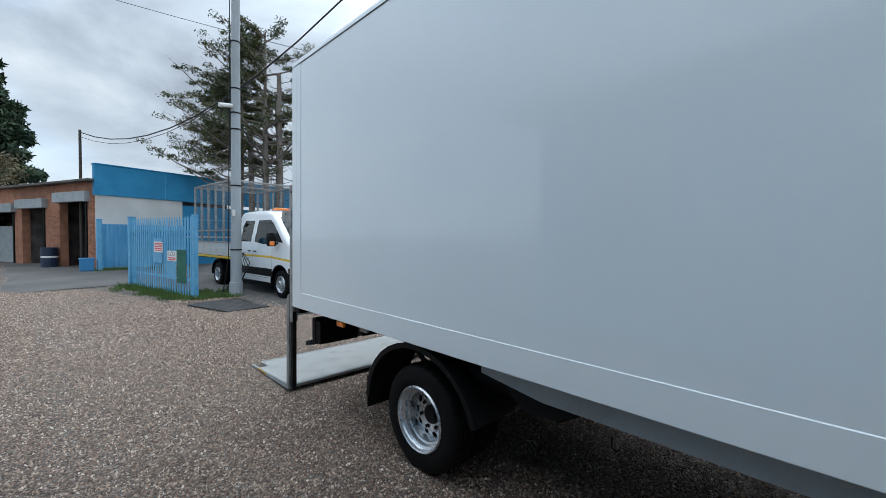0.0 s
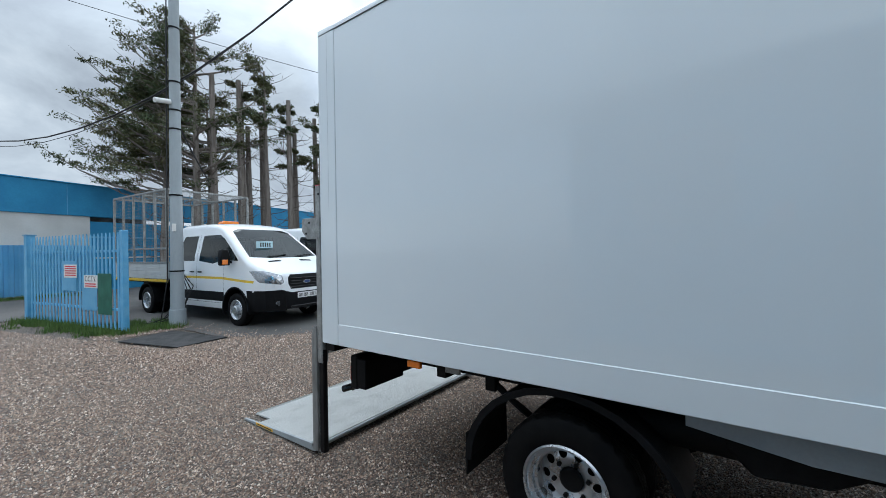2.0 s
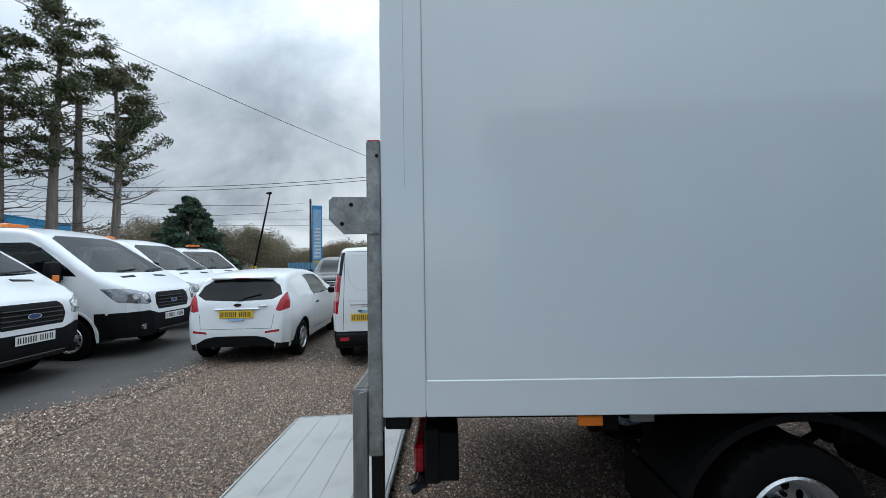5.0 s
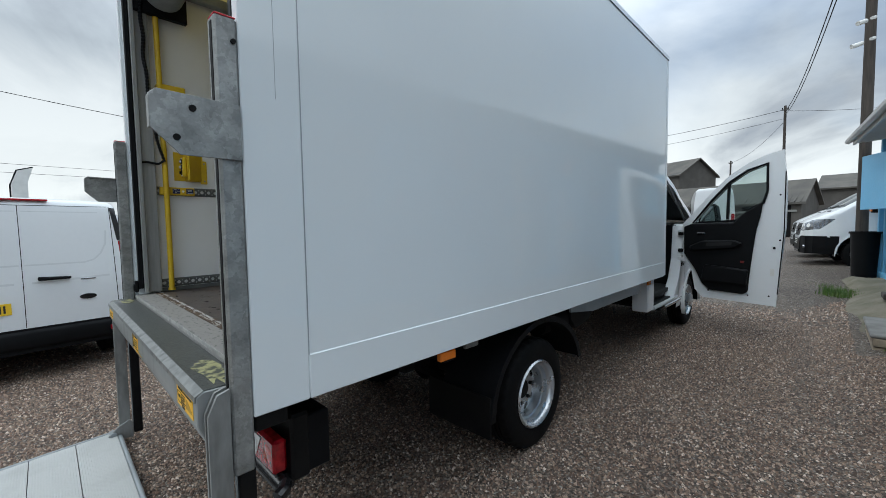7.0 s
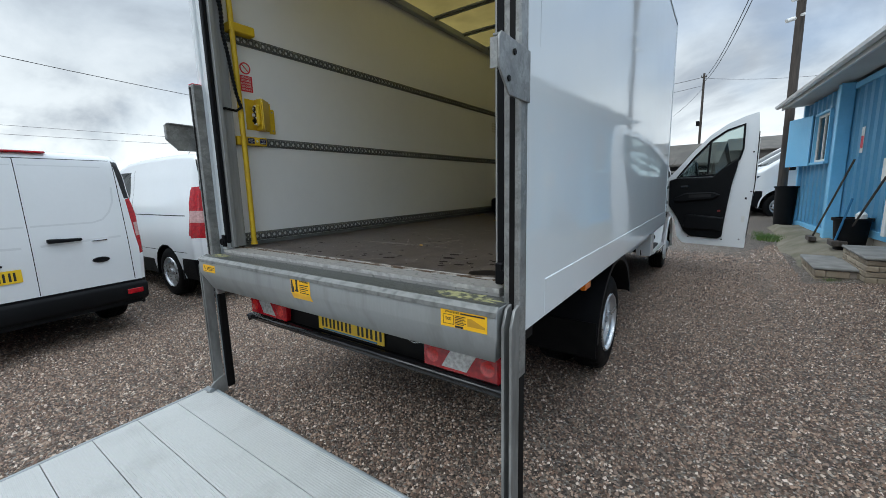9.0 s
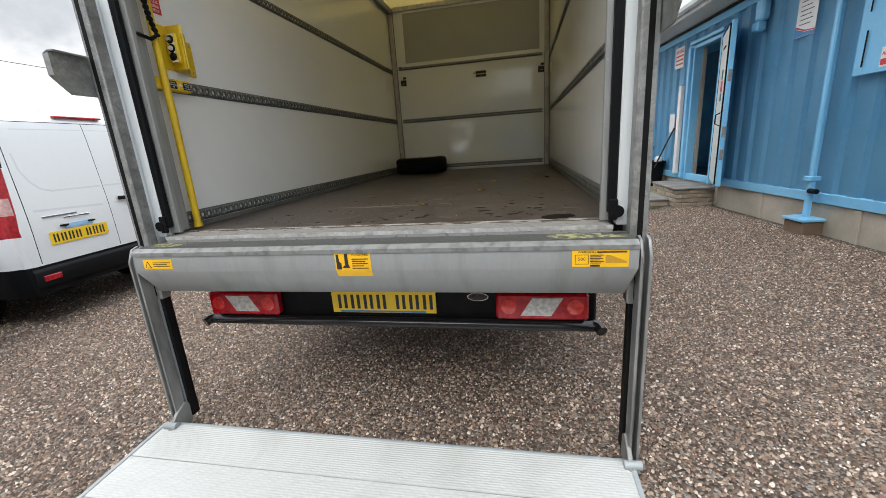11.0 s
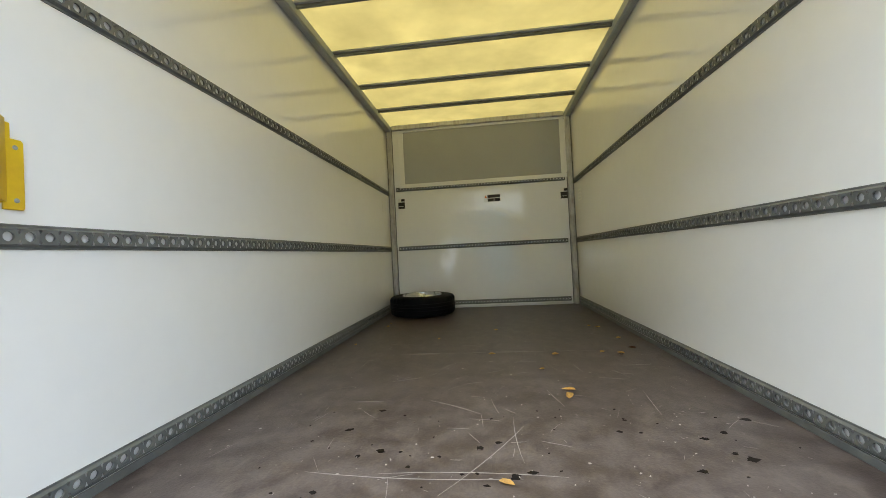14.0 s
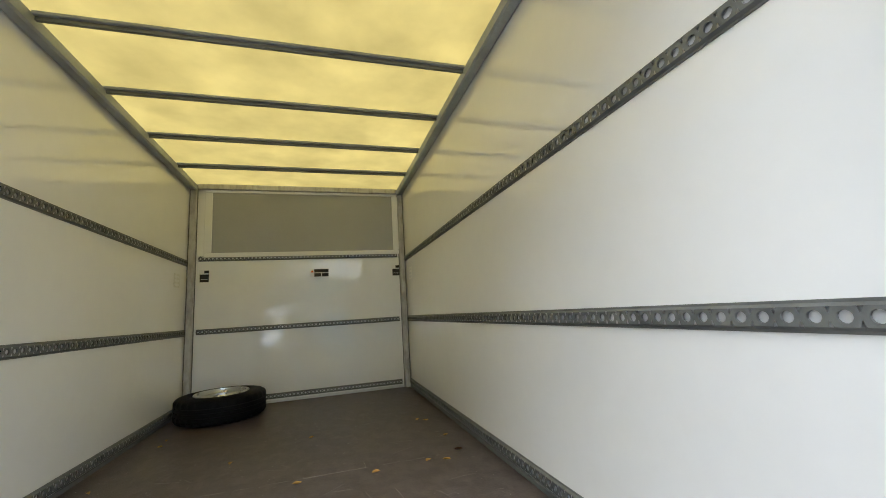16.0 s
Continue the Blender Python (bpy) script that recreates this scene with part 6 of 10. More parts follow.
part("boot_pictogram", Prism([(-0.095, 0.930), (-0.085, 0.930), (-0.083, 0.902), (-0.075, 0.895), (-0.075, 0.870), (-0.095, 0.870)], "y", -0.1475, -0.1468), PRINT, st, smooth=0)
part("boot_pictogram", Prism([(-0.060, 0.934), (-0.046, 0.934), (-0.046, 0.892), (-0.040, 0.876), (-0.072, 0.876), (-0.060, 0.888)], "y", -0.1475, -0.1468), PRINT, st, smooth=0)
st = sticker(-1.008, -0.862, 0.876, 0.920)
part("warning_triangle", Prism([(-1.002, 0.882), (-0.968, 0.882), (-0.985, 0.913)], "y", -0.1475, -0.1468), PRINT, st, smooth=0)
part("triangle_fill", Prism([(-0.997, 0.8845), (-0.973, 0.8845), (-0.985, 0.907)], "y", -0.1480, -0.1474), STICKER, st, smooth=0)
bars(st, facing(-0.914, -0.1470, 0.898, 0), 0.088, 0.024, 3, PRINT, fill=0.35)

# platform of alloy planks, tilted a little onto the ground
px0, px1, py0, py1 = -1.125, 1.015, -1.185, -0.145
plat = part("lift_platform", Cyl((px0, py1 + 0.012, 0.055), (px1, py1 + 0.012, 0.055), 0.014, 12), STEELGREY, truck, "lowered alloy plank platform on the gravel")


def plat_z(y):
    return 0.018 + 0.052 * (y - py0) / (py1 - py0)


edges = [py1, -0.345, -0.550, -0.755, -0.960, py0]
for k in range(5):
    y1, y0 = edges[k] - 0.002, edges[k + 1] + 0.002
    bm = bmesh.new()
    nrib = 18
    prof = []
    for i in range(nrib):
        a = y0 + (y1 - y0) * i / nrib
        b = y0 + (y1 - y0) * (i + 0.5) / nrib
        c = y0 + (y1 - y0) * (i + 0.9) / nrib
        prof += [(a, plat_z(a)), (b, plat_z(b)), (b, plat_z(b) - 0.0015), (c, plat_z(c) - 0.0015)]
    prof += [(y1, plat_z(y1)), (y1, 0.010 + 0.3 * (plat_z(y1) - 0.018)), (y0, 0.008)]
    part("platform_plank", Prism(prof, "x", px0, px1 - (0.10 if k == 4 else 0)), PLATALLOY, plat, "ribbed alloy plank", smooth=0)
for s, x in ((1, px1), (-1, px0)):
    part("platform_edge", Prism([(py1, 0.02), (py1, plat_z(py1) + 0.004), (-0.98, plat_z(-0.98) + 0.003), (py0, 0.02), (py0, 0.006), (-0.9, 0.006)], "x", x, x + s * 0.018, 0.001), STEELGREY, plat, "steel platform edge")
lipb = Prism([(py0, 0.030), (py0 - 0.03, 0.010), (py0 - 0.03, 0.004), (py0, 0.006)], "x", px0, px1 - 0.10)
part("platform_lip", lipb, ALLOY, plat)
part("edge_sticker", Box(px1 + 0.018, px1 + 0.0195, -0.98, -0.72, 0.014, 0.034, 0), STICKER, plat, "worn yellow sticker strip", smooth=0)
bars(plat, pose(px1 + 0.0196, -0.85, 0.024, 90, 0, 90), 0.23, 0.014, 1, PRINT, fill=0.6, frac=(1,))

# rear lamps, plate, bumper bar
part("rear_crossmember", Box(CX - 0.94, CX + 0.96, 0.15, 0.22, 0.52, 0.76, 0.01), UNDER, truck, "black rear crossmember")
bar = Prism([(0.10, 0.500), (0.16, 0.500), (0.165, 0.535), (0.12, 0.545), (0.098, 0.525)], "x", CX - 0.95, CX + 0.95, 0.004)
part("bumper_bar", bar, BLACKGL, truck, "black rear bumper bar")
for s in (1, -1):
    part("bumper_end", Tube([(CX + s * 0.94, 0.13, 0.522), (CX + s * 0.965, 0.115, 0.517), (CX + s * 0.975, 0.09, 0.508)], 0.024, 10), BLACKGL, truck)
    lx0, lx1 = (0.504, 0.894) if s > 0 else (-0.962, -0.572)
    lamp = part("tail_lamp", Box(lx0, lx1, 0.100, 0.150, 0.550, 0.672, 0.010), REDLENS, truck, "red tail lamp with clear centre")
    a, b = lx0 + 0.105, lx1 - 0.105
    if s < 0:
        poly = [(a, 0.655), (b - 0.05, 0.655), (b, 0.572), (a + 0.05, 0.572)]
    else:
        poly = [(a + 0.05, 0.655), (b, 0.655), (b - 0.05, 0.572), (a, 0.572)]
    part("clear_lens", Prism(poly, "y", 0.097, 0.101, 0.001), CLEARLENS, lamp)
    for x in (lx0 + 0.055, lx1 - 0.055):
        part("reflector_cell", Lathe([(0.0, 0.0985), (0.030, 0.0985), (0.036, 0.1005), (0.0, 0.1005)], 20, "y", (x, 0, 0.612)), mat("bright_red_reflector", (0.75, 0.02, 0.02), 0.15, var=0.2, scale=60, coat=1.0), lamp)
    part("lamp_bracket", Box(lx0 + 0.02, lx1 + (0.03 if s > 0 else -0.05), 0.150, 0.30, 0.53, 0.74, 0.006), BLACKPL, truck)
np_ = part("number_plate", Box(-0.296, 0.224, 0.138, 0.144, 0.557, 0.668, 0.002), PLATEY, truck, "yellow rear number plate", smooth=0)
for k in range(7):
    x = -0.263 + 0.066 * k + (0.03 if k > 3 else 0)
    for b in (x, x + 0.031):
        part("plate_mark", Box(b, b + 0.015, 0.1365, 0.1382, 0.578, 0.650, 0), PRINT, np_, smooth=0)
part("plate_strip", Box(-0.255, 0.175, 0.1365, 0.1382, 0.5605, 0.569, 0), BLUEPRINT, np_, smooth=0)
part("maker_badge", Lathe([(0.0, 0.142), (0.035, 0.142), (0.035, 0.15), (0.0, 0.15)], 28, "y", (0, 0, 0)), BLACKGL, truck).matrix_local = Matrix.Translation((0.42, 0, 0.642)) @ Matrix.Diagonal((1.35, 1, 0.55, 1))
part("badge_rim", Lathe([(0.036, 0.140), (0.036, 0.145), (0.032, 0.145), (0.032, 0.140)], 28, "y", close=True), CHROME, truck).matrix_local = Matrix.Translation((0.42, 0, 0.642)) @ Matrix.Diagonal((1.35, 1, 0.55, 1))

# chassis, wheels, arches
for s in (1, -1):
    part("chassis_rail", side_box(s, 0.36, 0.44, 0.2, 5.6, 0.60, 0.80, 0.004), UNDER, truck)
    wheel(truck, CX + s * 0.995, 1.718, 0.345, s, 0.345, 0.195, "dished")
    wheel(truck, CX + s * 0.745, 1.718, 0.345, s, 0.345, 0.195, "domed")
    wheel(truck, CX + s * 0.935, 5.78, 0.345, s, 0.345, 0.195, "domed")
    arch = []
    for k in range(15):
        a = radians(14 + 166 * k / 14)
        arch.append((1.72 + 0.53 * math.cos(a), 0.36 + 0.475 * math.sin(a)))
    inner = [(1.72 + (y - 1.72) * 0.975, 0.36 + (z - 0.36) * 0.975) for y, z in arch][::-1]
    part("rear_mudguard", Prism(arch + inner, "x", CX + s * 0.66, CX + s * 1.035), BLACKPL, truck, "black plastic mudguard")
    part("mudguard_lip", Prism([(1.72 + (y - 1.72) * 1.01, 0.36 + (z - 0.36) * 1.01) for y, z in arch] + [(1.72 + (y - 1.72) * 0.94, 0.36 + (z - 0.36) * 0.94) for y, z in arch][::-1], "x", CX + s * 1.026, CX + s * 1.038), BLACKPL, truck)
    part("mud_flap", side_box(s, 0.56, 1.03, 1.185, 1.197, 0.27, 0.50, 0.002), RUBBER, truck, "black rubber mud flap")
    part("side_skirt", Prism([(2.22, 0.853), (3.70, 0.853), (3.70, 0.725), (2.60, 0.725), (2.22, 0.775)], "x", CX + s * 0.955, CX + s * 0.970), STEELGREY, truck, "grey side skirt")
    part("side_marker", side_box(s, 1.035, 1.062, 0.79, 0.89, 0.805, 0.845, 0.004), AMBER, truck, "amber side marker lamp")
    part("side_marker", side_box(s, 0.985, 1.005, 3.84, 3.92, 0.78, 0.82, 0.004), AMBER, truck, "amber side marker lamp")
    part("tank", side_box(s, 0.45, 0.66, 2.6, 3.4, 0.56, 0.82, 0.05), UNDER, truck)
    part("air_tank", Cyl((CX + s * 0.80, 2.02, 0.70), (CX + s * 0.80, 2.62, 0.70), 0.085, 18), UNDER, truck)
    part("tank_bracket", Prism([(2.32, 0.86), (2.80, 0.86), (2.78, 0.70), (2.66, 0.62), (2.44, 0.60), (2.36, 0.68)], "x", min(CX + s * 0.70, CX + s * 0.90), max(CX + s * 0.70, CX + s * 0.90), 0.01), UNDER, truck)
    part("bracket_plate", side_box(s, 0.98, 1.0, 1.03, 1.13, 0.795, 0.853, 0.003), GALV, truck)
    part("hanger_bracket", side_box(s, 0.45, 0.95, 0.93, 1.0, 0.74, 0.86, 0.004), UNDER, truck)
    part("hook", Tube([(CX + s * 1.0, 2.95, 0.70), (CX + s * 1.0, 2.95, 0.655), (CX + s * 1.0, 2.97, 0.645), (CX + s * 1.0, 2.98, 0.66)], 0.004, 6), UNDER, truck)
    part("bracket_foot", side_box(s, 0.93, 1.06, 0.0, 0.10, 0.80, 0.86, 0.004), UNDER, truck)
part("axle", Cyl((CX - 0.8, 1.733, 0.345), (CX + 0.8, 1.733, 0.345), 0.06, 14), UNDER, truck)
part("differential", Lathe([(0.0, -0.16), (0.12, -0.12), (0.17, 0), (0.12, 0.12), (0.0, 0.16)], 20, "x", (CX, 1.733, 0.345)), UNDER, truck)
part("prop_shaft", Cyl((CX, 1.75, 0.40), (CX, 5.0, 0.50), 0.045, 12), UNDER, truck)
for s in (1, -1):
    lf = []
    for k in range(9):
        lf.append((CX + s * 0.50, 1.05 + 0.17 * k, 0.62 - 0.30 * math.sin(math.pi * k / 8)))
    part("leaf_spring", Tube(lf, 0.022, 6), UNDER, truck)
    part("spring_shackle", side_box(s, 0.47, 0.53, 1.02, 1.10, 0.55, 0.80, 0.006), UNDER, truck)
    part("step_bar", Cyl((CX + s * 0.96, 4.55, 0.44), (CX + s * 0.96, 5.22, 0.44), 0.022, 14), CHROME, truck, "chrome step bar")
part("exhaust", Tube([(CX - 0.62, 4.6, 0.42), (CX - 0.62, 2.6, 0.42), (CX - 0.75, 2.3, 0.44), (CX - 0.9, 2.25, 0.40)], 0.032, 12), STEELGREY, truck)


# ---- vehicle bodies: a skin lofted through rounded sections, then cut into panels ----
def chaikin(pts, n=2):
    for _ in range(n):
        out = [pts[0]]
        for a, b in zip(pts, pts[1:]):
            out.append(tuple(p * 0.75 + q * 0.25 for p, q in zip(a, b)))
            out.append(tuple(p * 0.25 + q * 0.75 for p, q in zip(a, b)))
        out.append(pts[-1])
        pts = out
    return pts


def interp(table, x):
    """Smooth reading of a table of (x, value), sorted by x."""
    if x <= table[0][0]:
        return table[0][1]
    for (a, u), (b, v) in zip(table, table[1:]):
        if x <= b:
            f = (x - a) / (b - a)
            f = f * f * (3 - 2 * f)
            return u + (v - u) * f
    return table[-1][1]


def shell(profile, width, zbot, radius, shape, crown=0.02, step=0.09):
    """The outer skin. profile: (y, z) of the centre line from front bottom over the roof to rear bottom; width: table y -> half width;
    radius: table z_top -> edge radius; shape: table z -> factor on the half width."""
    pts = chaikin(profile, 2)
    dense = [pts[0]]
    for a, b in zip(pts, pts[1:]):
        d = math.hypot(b[0] - a[0], b[1] - a[1])
        k = max(1, int(d / step))
        for i in range(1, k + 1):
            dense.append((a[0] + (b[0] - a[0]) * i / k, a[1] + (b[1] - a[1]) * i / k))
    bm = bmesh.new()
    tag = bm.faces.layers.int.new("tag")
    rings = []
    NS, NA, NT = 12, 6, 5
    for y, zt in dense:
        zt = max(zt, zbot + 0.02)
        W = interp(width, y)
        r = min(interp(radius, zt), (zt - zbot) * 0.45, W * 0.6)
        half = []
        for k in range(NS + 1):
            z = zbot + (zt - r - zbot) * k / NS
            half.append((W * interp(shape, z), z))
        xb = W * interp(shape, zt - r) - r
        for k in range(1, NA + 1):
            a = math.pi / 2 * k / NA
            half.append((xb + r * math.cos(a), zt - r + r * math.sin(a)))
        for k in range(1, NT + 1):
            f = 1 - k / NT
            half.append((xb * f, zt + crown * min(1, zt - zbot) * (1 - f * f)))
        ring = [(x, z) for x, z in half] + [(-x, z) for x, z in half[-2::-1]]
        rings.append([bm.verts.new((x, y, z)) for x, z in ring])
    for a, b in zip(rings, rings[1:]):
        for i in range(len(a) - 1):
            bm.faces.new((a[i], a[i + 1], b[i + 1], b[i]))
    bmesh.ops.remove_doubles(bm, verts=bm.verts, dist=1e-4)
    bmesh.ops.recalc_face_normals(bm, faces=bm.faces)
    return bm


def inside(poly, x, y):
    c = False
    for (x0, y0), (x1, y1) in zip(poly, poly[1:] + poly[:1]):
        if (y0 > y) != (y1 > y) and x < (x1 - x0) * (y - y0) / (y1 - y0) + x0:
            c = not c
    return c


def carve(bm, view, poly, tag, lim=None):
    """Cuts the outline poly into the skin and marks what lies inside with tag. view: S both sides (y, z), R or L one side, F front, B rear (x, z)."""
    lay = bm.faces.layers.int["tag"]
    us, vs = [p[0] for p in poly], [p[1] for p in poly]
    u0, u1, v0, v1 = min(us), max(us), min(vs), max(vs)

    def uv(c):
        return (c.y, c.z) if view in "SRL" else (c.x, c.z)

    def on(f):
        n = f.normal
        if lim is not None and view in "FB":
            return True
        if view == "S":
            return abs(n.x) > 0.35
        if view == "R":
            return n.x > 0.35
        if view == "L":
            return n.x < -0.35
        return n.y > 0.12 if view == "F" else n.y < -0.12

    def near(f):
        a = [uv(v.co) for v in f.verts]
        return on(f) and (lim is None or lim(f.calc_center_median())) and max(p[0] for p in a) >= u0 and min(p[0] for p in a) <= u1 and max(p[1] for p in a) >= v0 and min(p[1] for p in a) <= v1
    for (a0, b0), (a1, b1) in zip(poly, poly[1:] + poly[:1]):
        d = (a1 - a0, b1 - b0)
        if abs(d[0]) + abs(d[1]) < 1e-6:
            continue
        fs = [f for f in bm.faces if near(f)]
        geom = list({v for f in fs for v in f.verts}) + list({e for f in fs for e in f.edges}) + fs
        if view in "SRL":
            co, no = (0, a0, b0), (0, -d[1], d[0])
        else:
            co, no = (a0, 0, b0), (-d[1], 0, d[0])
        bmesh.ops.bisect_plane(bm, geom=geom, dist=1e-5, plane_co=co, plane_no=Vector(no).normalized())
    bm.normal_update()
    for f in bm.faces:
        if near(f) and inside(poly, *uv(f.calc_center_median())):
            f[lay] = tag


def circle(y, z, r, n=18, a0=0, a1=360):
    return [(y + r * math.cos(radians(a0 + (a1 - a0) * k / n)), z + r * math.sin(radians(a0 + (a1 - a0) * k / n))) for k in range(n)]


def strip(y0, z0, y1, z1, w=0.006):
    d = math.hypot(y1 - y0, z1 - z0)
    nx, nz = -(z1 - z0) / d * w / 2, (y1 - y0) / d * w / 2
    return [(y0 + nx, z0 + nz), (y1 + nx, z1 + nz), (y1 - nx, z1 - nz), (y0 - nx, z0 - nz)]


def take(bm, tag, pred=None, thick=0.0):
    """A new bmesh of the faces with that tag (and for which pred holds)."""
    lay = bm.faces.layers.int["tag"]
    out = bm.copy()
    lay2 = out.faces.layers.int["tag"]
    bad = [f for f in out.faces if f[lay2] != tag or (pred and not pred(f.calc_center_median()))]
    bmesh.ops.delete(out, geom=bad, context="FACES")
    return out


def pieces(name, bm, tag, material, parent, label="", pred=None):
    """Every separate patch with that tag becomes a part of its own."""
    out = take(bm, tag, pred)
    out.faces.index_update()
    left = set(out.faces)
    groups = []
    while left:
        stack = [left.pop()]
        grp = list(stack)
        while stack:
            for e in stack.pop().edges:
                for f in e.link_faces:
                    if f in left:
                        left.discard(f)
                        stack.append(f)
                        grp.append(f)
        groups.append([f.index for f in grp])
    groups.sort()
    obs = []
    for g in groups:
        one = out.copy()
        one.faces.index_update()
        keep = set(g)
        bmesh.ops.delete(one, geom=[f for f in one.faces if f.index not in keep], context="FACES")
        if sum(f.calc_area() for f in one.faces) > 2e-4:
            obs.append(part(name, one, material, parent, label))
        else:
            one.free()
    out.free()
    return obs


def arch_liner(y, z, r, x0, x1):
    pts = [(y + r * math.cos(radians(a)), z + r * math.sin(radians(a))) for a in range(-10, 191, 20)]
    q = [(y + (r + 0.02) * math.cos(radians(a)), z + (r + 0.02) * math.sin(radians(a))) for a in range(190, -11, -20)]
    return Prism(pts + q, "x", x0, x1)


def plate(parent, x, y, z, material, yaw, marks=7, scale=1.0):
    """A number plate with its characters as plain bars."""
    m = facing(x, y, z, yaw)
    w = 0.52
    p = part("number_plate", moved(Box(-w / 2, w / 2, -0.056, 0.056, 0, 0.005, 0.0015), m), material, parent, "number plate with black marks", smooth=0)
    for k in range(marks):
        a = -0.235 + 0.064 * k + (0.028 if k > 3 else 0)
        for b in (a, a + 0.029):
            part("plate_mark", moved(Box(b, b + 0.015, -0.037, 0.037, 0.005, 0.006, 0), m), PRINT, p, smooth=0)
    return p


TRANSIT_SHAPE = [(0.30, 0.955), (0.55, 0.99), (0.85, 1.0), (1.25, 0.985), (1.45, 0.965), (1.75, 0.90), (2.05, 0.83), (2.25, 0.79)]


def transit(name, label, group, m, back=-1.68, roof=2.20, paint=WHITE, stripe=False, door_out=False, beacon=False, double=False, high=False, wheels=True, root=None, plain=False):
    """A large van cab. Origin on the ground under the front axle, facing +y. back: where the cab's rear wall stands."""
    v = root if root else thing(name, label, "van", group)
    prof = [(0.99, 0.30), (1.03, 0.40), (1.035, 0.62), (1.015, 0.80), (0.985, 1.00), (0.92, 1.10), (0.66, 1.235), (0.48, 1.32), (0.34, 1.40), (-0.10, 1.70), (-0.54, roof - 0.19), (-0.80, roof - 0.06), (-1.15, roof), (back + 0.10, roof), (back, roof - 0.06), (back - 0.01, roof - 0.3), (back - 0.01, 0.36)]
    if high:
        prof = prof[:10] + [(-0.64, 2.05), (-1.08, 2.32), (-1.6, 2.50), (-2.2, 2.56), (back + 0.10, 2.56), (back, 2.5), (back - 0.01, 2.2), (back - 0.01, 0.36)]
    wid = [(back, 0.985), (0.35, 0.985), (0.60, 0.95), (0.80, 0.87), (0.93, 0.74), (1.035, 0.54)]
    shape = TRANSIT_SHAPE if not high else TRANSIT_SHAPE[:-2] + [(1.9, 0.94), (2.3, 0.88), (2.56, 0.84)]
    if high:
        shape = [(0.30, 0.955), (0.55, 0.99), (0.85, 1.0), (1.25, 0.99), (1.8, 0.95), (2.56, 0.86)]
    bm = shell(prof, wid, 0.34, [(0.3, 0.04), (0.9, 0.10), (1.3, 0.12), (2.0, 0.13), (2.6, 0.16)], shape, 0.03)
    top = roof - 0.20
    wl = min(top, 2.02)
    carve(bm, "F", [(-0.84, 1.43), (-0.40, 1.405), (0.40, 1.405), (0.84, 1.43), (0.70, wl), (0.55, wl + 0.06), (-0.55, wl + 0.06), (-0.70, wl)], 1)
    carve(bm, "S", [(-0.42, 1.38), (0.10, 1.36), (-0.06, 1.50), (-0.54, 1.84), (-0.74, 1.93), (-1.40, 1.93), (-1.42, 1.36), (-0.85, 1.30)], 2)
    if double:
        carve(bm, "S", [(-1.62, 1.36), (-2.28, 1.36), (-2.30, 1.75), (-2.22, 1.93), (-1.62, 1.93)], 2)
    carve(bm, "S", [(1.10, 0.30), (1.10, 0.76), (0.62, 0.74), (0.44, 0.70), (0.40, 0.30)], 4)
    carve(bm, "F", [(-1.1, 0.28), (1.1, 0.28), (1.1, 0.75), (0.60, 0.765), (0.40, 0.70), (-0.40, 0.70), (-0.60, 0.765), (-1.1, 0.75)], 4)
    carve(bm, "F", [(-0.40, 0.765), (0.40, 0.765), (0.455, 0.88), (0.44, 1.00), (0.38, 1.06), (-0.38, 1.06), (-0.44, 1.00), (-0.455, 0.88)], 5)
    bmesh.ops.bisect_plane(bm, geom=bm.verts[:] + bm.edges[:] + bm.faces[:], dist=1e-5, plane_co=(0, 0.62, 1.0), plane_no=Vector((0, 1, 1.1)).normalized())
    swept = lambda c: c.y - 0.62 > -1.1 * (c.z - 1.0)
    carve(bm, "F", [(0.55, 0.90), (0.62, 0.87), (1.06, 0.945), (1.06, 1.15), (0.84, 1.15), (0.56, 1.05)], 3, swept)
    carve(bm, "F", [(-0.55, 0.90), (-0.56, 1.05), (-0.84, 1.15), (-1.06, 1.15), (-1.06, 0.945), (-0.62, 0.87)], 3, swept)
    if stripe:
        carve(bm, "S", [(0.58, 0.905), (0.60, 0.955), (-0.5, 1.02), (back - 0.1, 1.02), (back - 0.1, 0.97), (-0.5, 0.97)], 7)
        carve(bm, "S", [(-0.42, 0.50), (-0.42, 0.70), (back - 0.1, 0.70), (back - 0.1, 0.50)], 4)
    seams = [(-0.42, 0.46, -0.42, 1.36), (-1.50, 0.46, -1.52, 1.95), (-0.42, 0.46, -1.50, 0.46)]
    if double:
        seams += [(-2.40, 0.75, -2.36, 1.95), (-1.50, 0.46, -2.2, 0.46)]
    for sgm in seams:
        carve(bm, "S", strip(*sgm), 6)
    if door_out:
        carve(bm, "R", [(-0.27, 1.41), (-0.72, 1.96), (-0.90, 2.03), (-1.50, 2.03), (-1.50, 1.90), (-0.50, 1.41)], 10)
        carve(bm, "R", [(-0.66, 0.20), (-0.66, 0.46), (-0.62, 0.72), (-0.50, 0.95), (-0.45, 1.38), (-0.36, 1.42), (-0.80, 1.925), (-0.92, 1.985), (-1.50, 1.985), (-1.60, 0.90), (-1.60, 0.20)], 9)
        carve(bm, "B", [(-1.1, 0.1), (1.1, 0.1), (1.1, 0.86), (-1.1, 0.86)], 9, lambda c: c.y < -1.4)
        carve(bm, "L", [(-1.60, 0.2), (-0.50, 0.2), (-0.50, 0.46), (-1.60, 0.46)], 9)
    carve(bm, "S", circle(0, 0.36, 0.44), 8)
    part("cab_shell" if double or not high else "body_shell", take(bm, 0), paint, v, "white painted bodywork" if paint is WHITE else "")
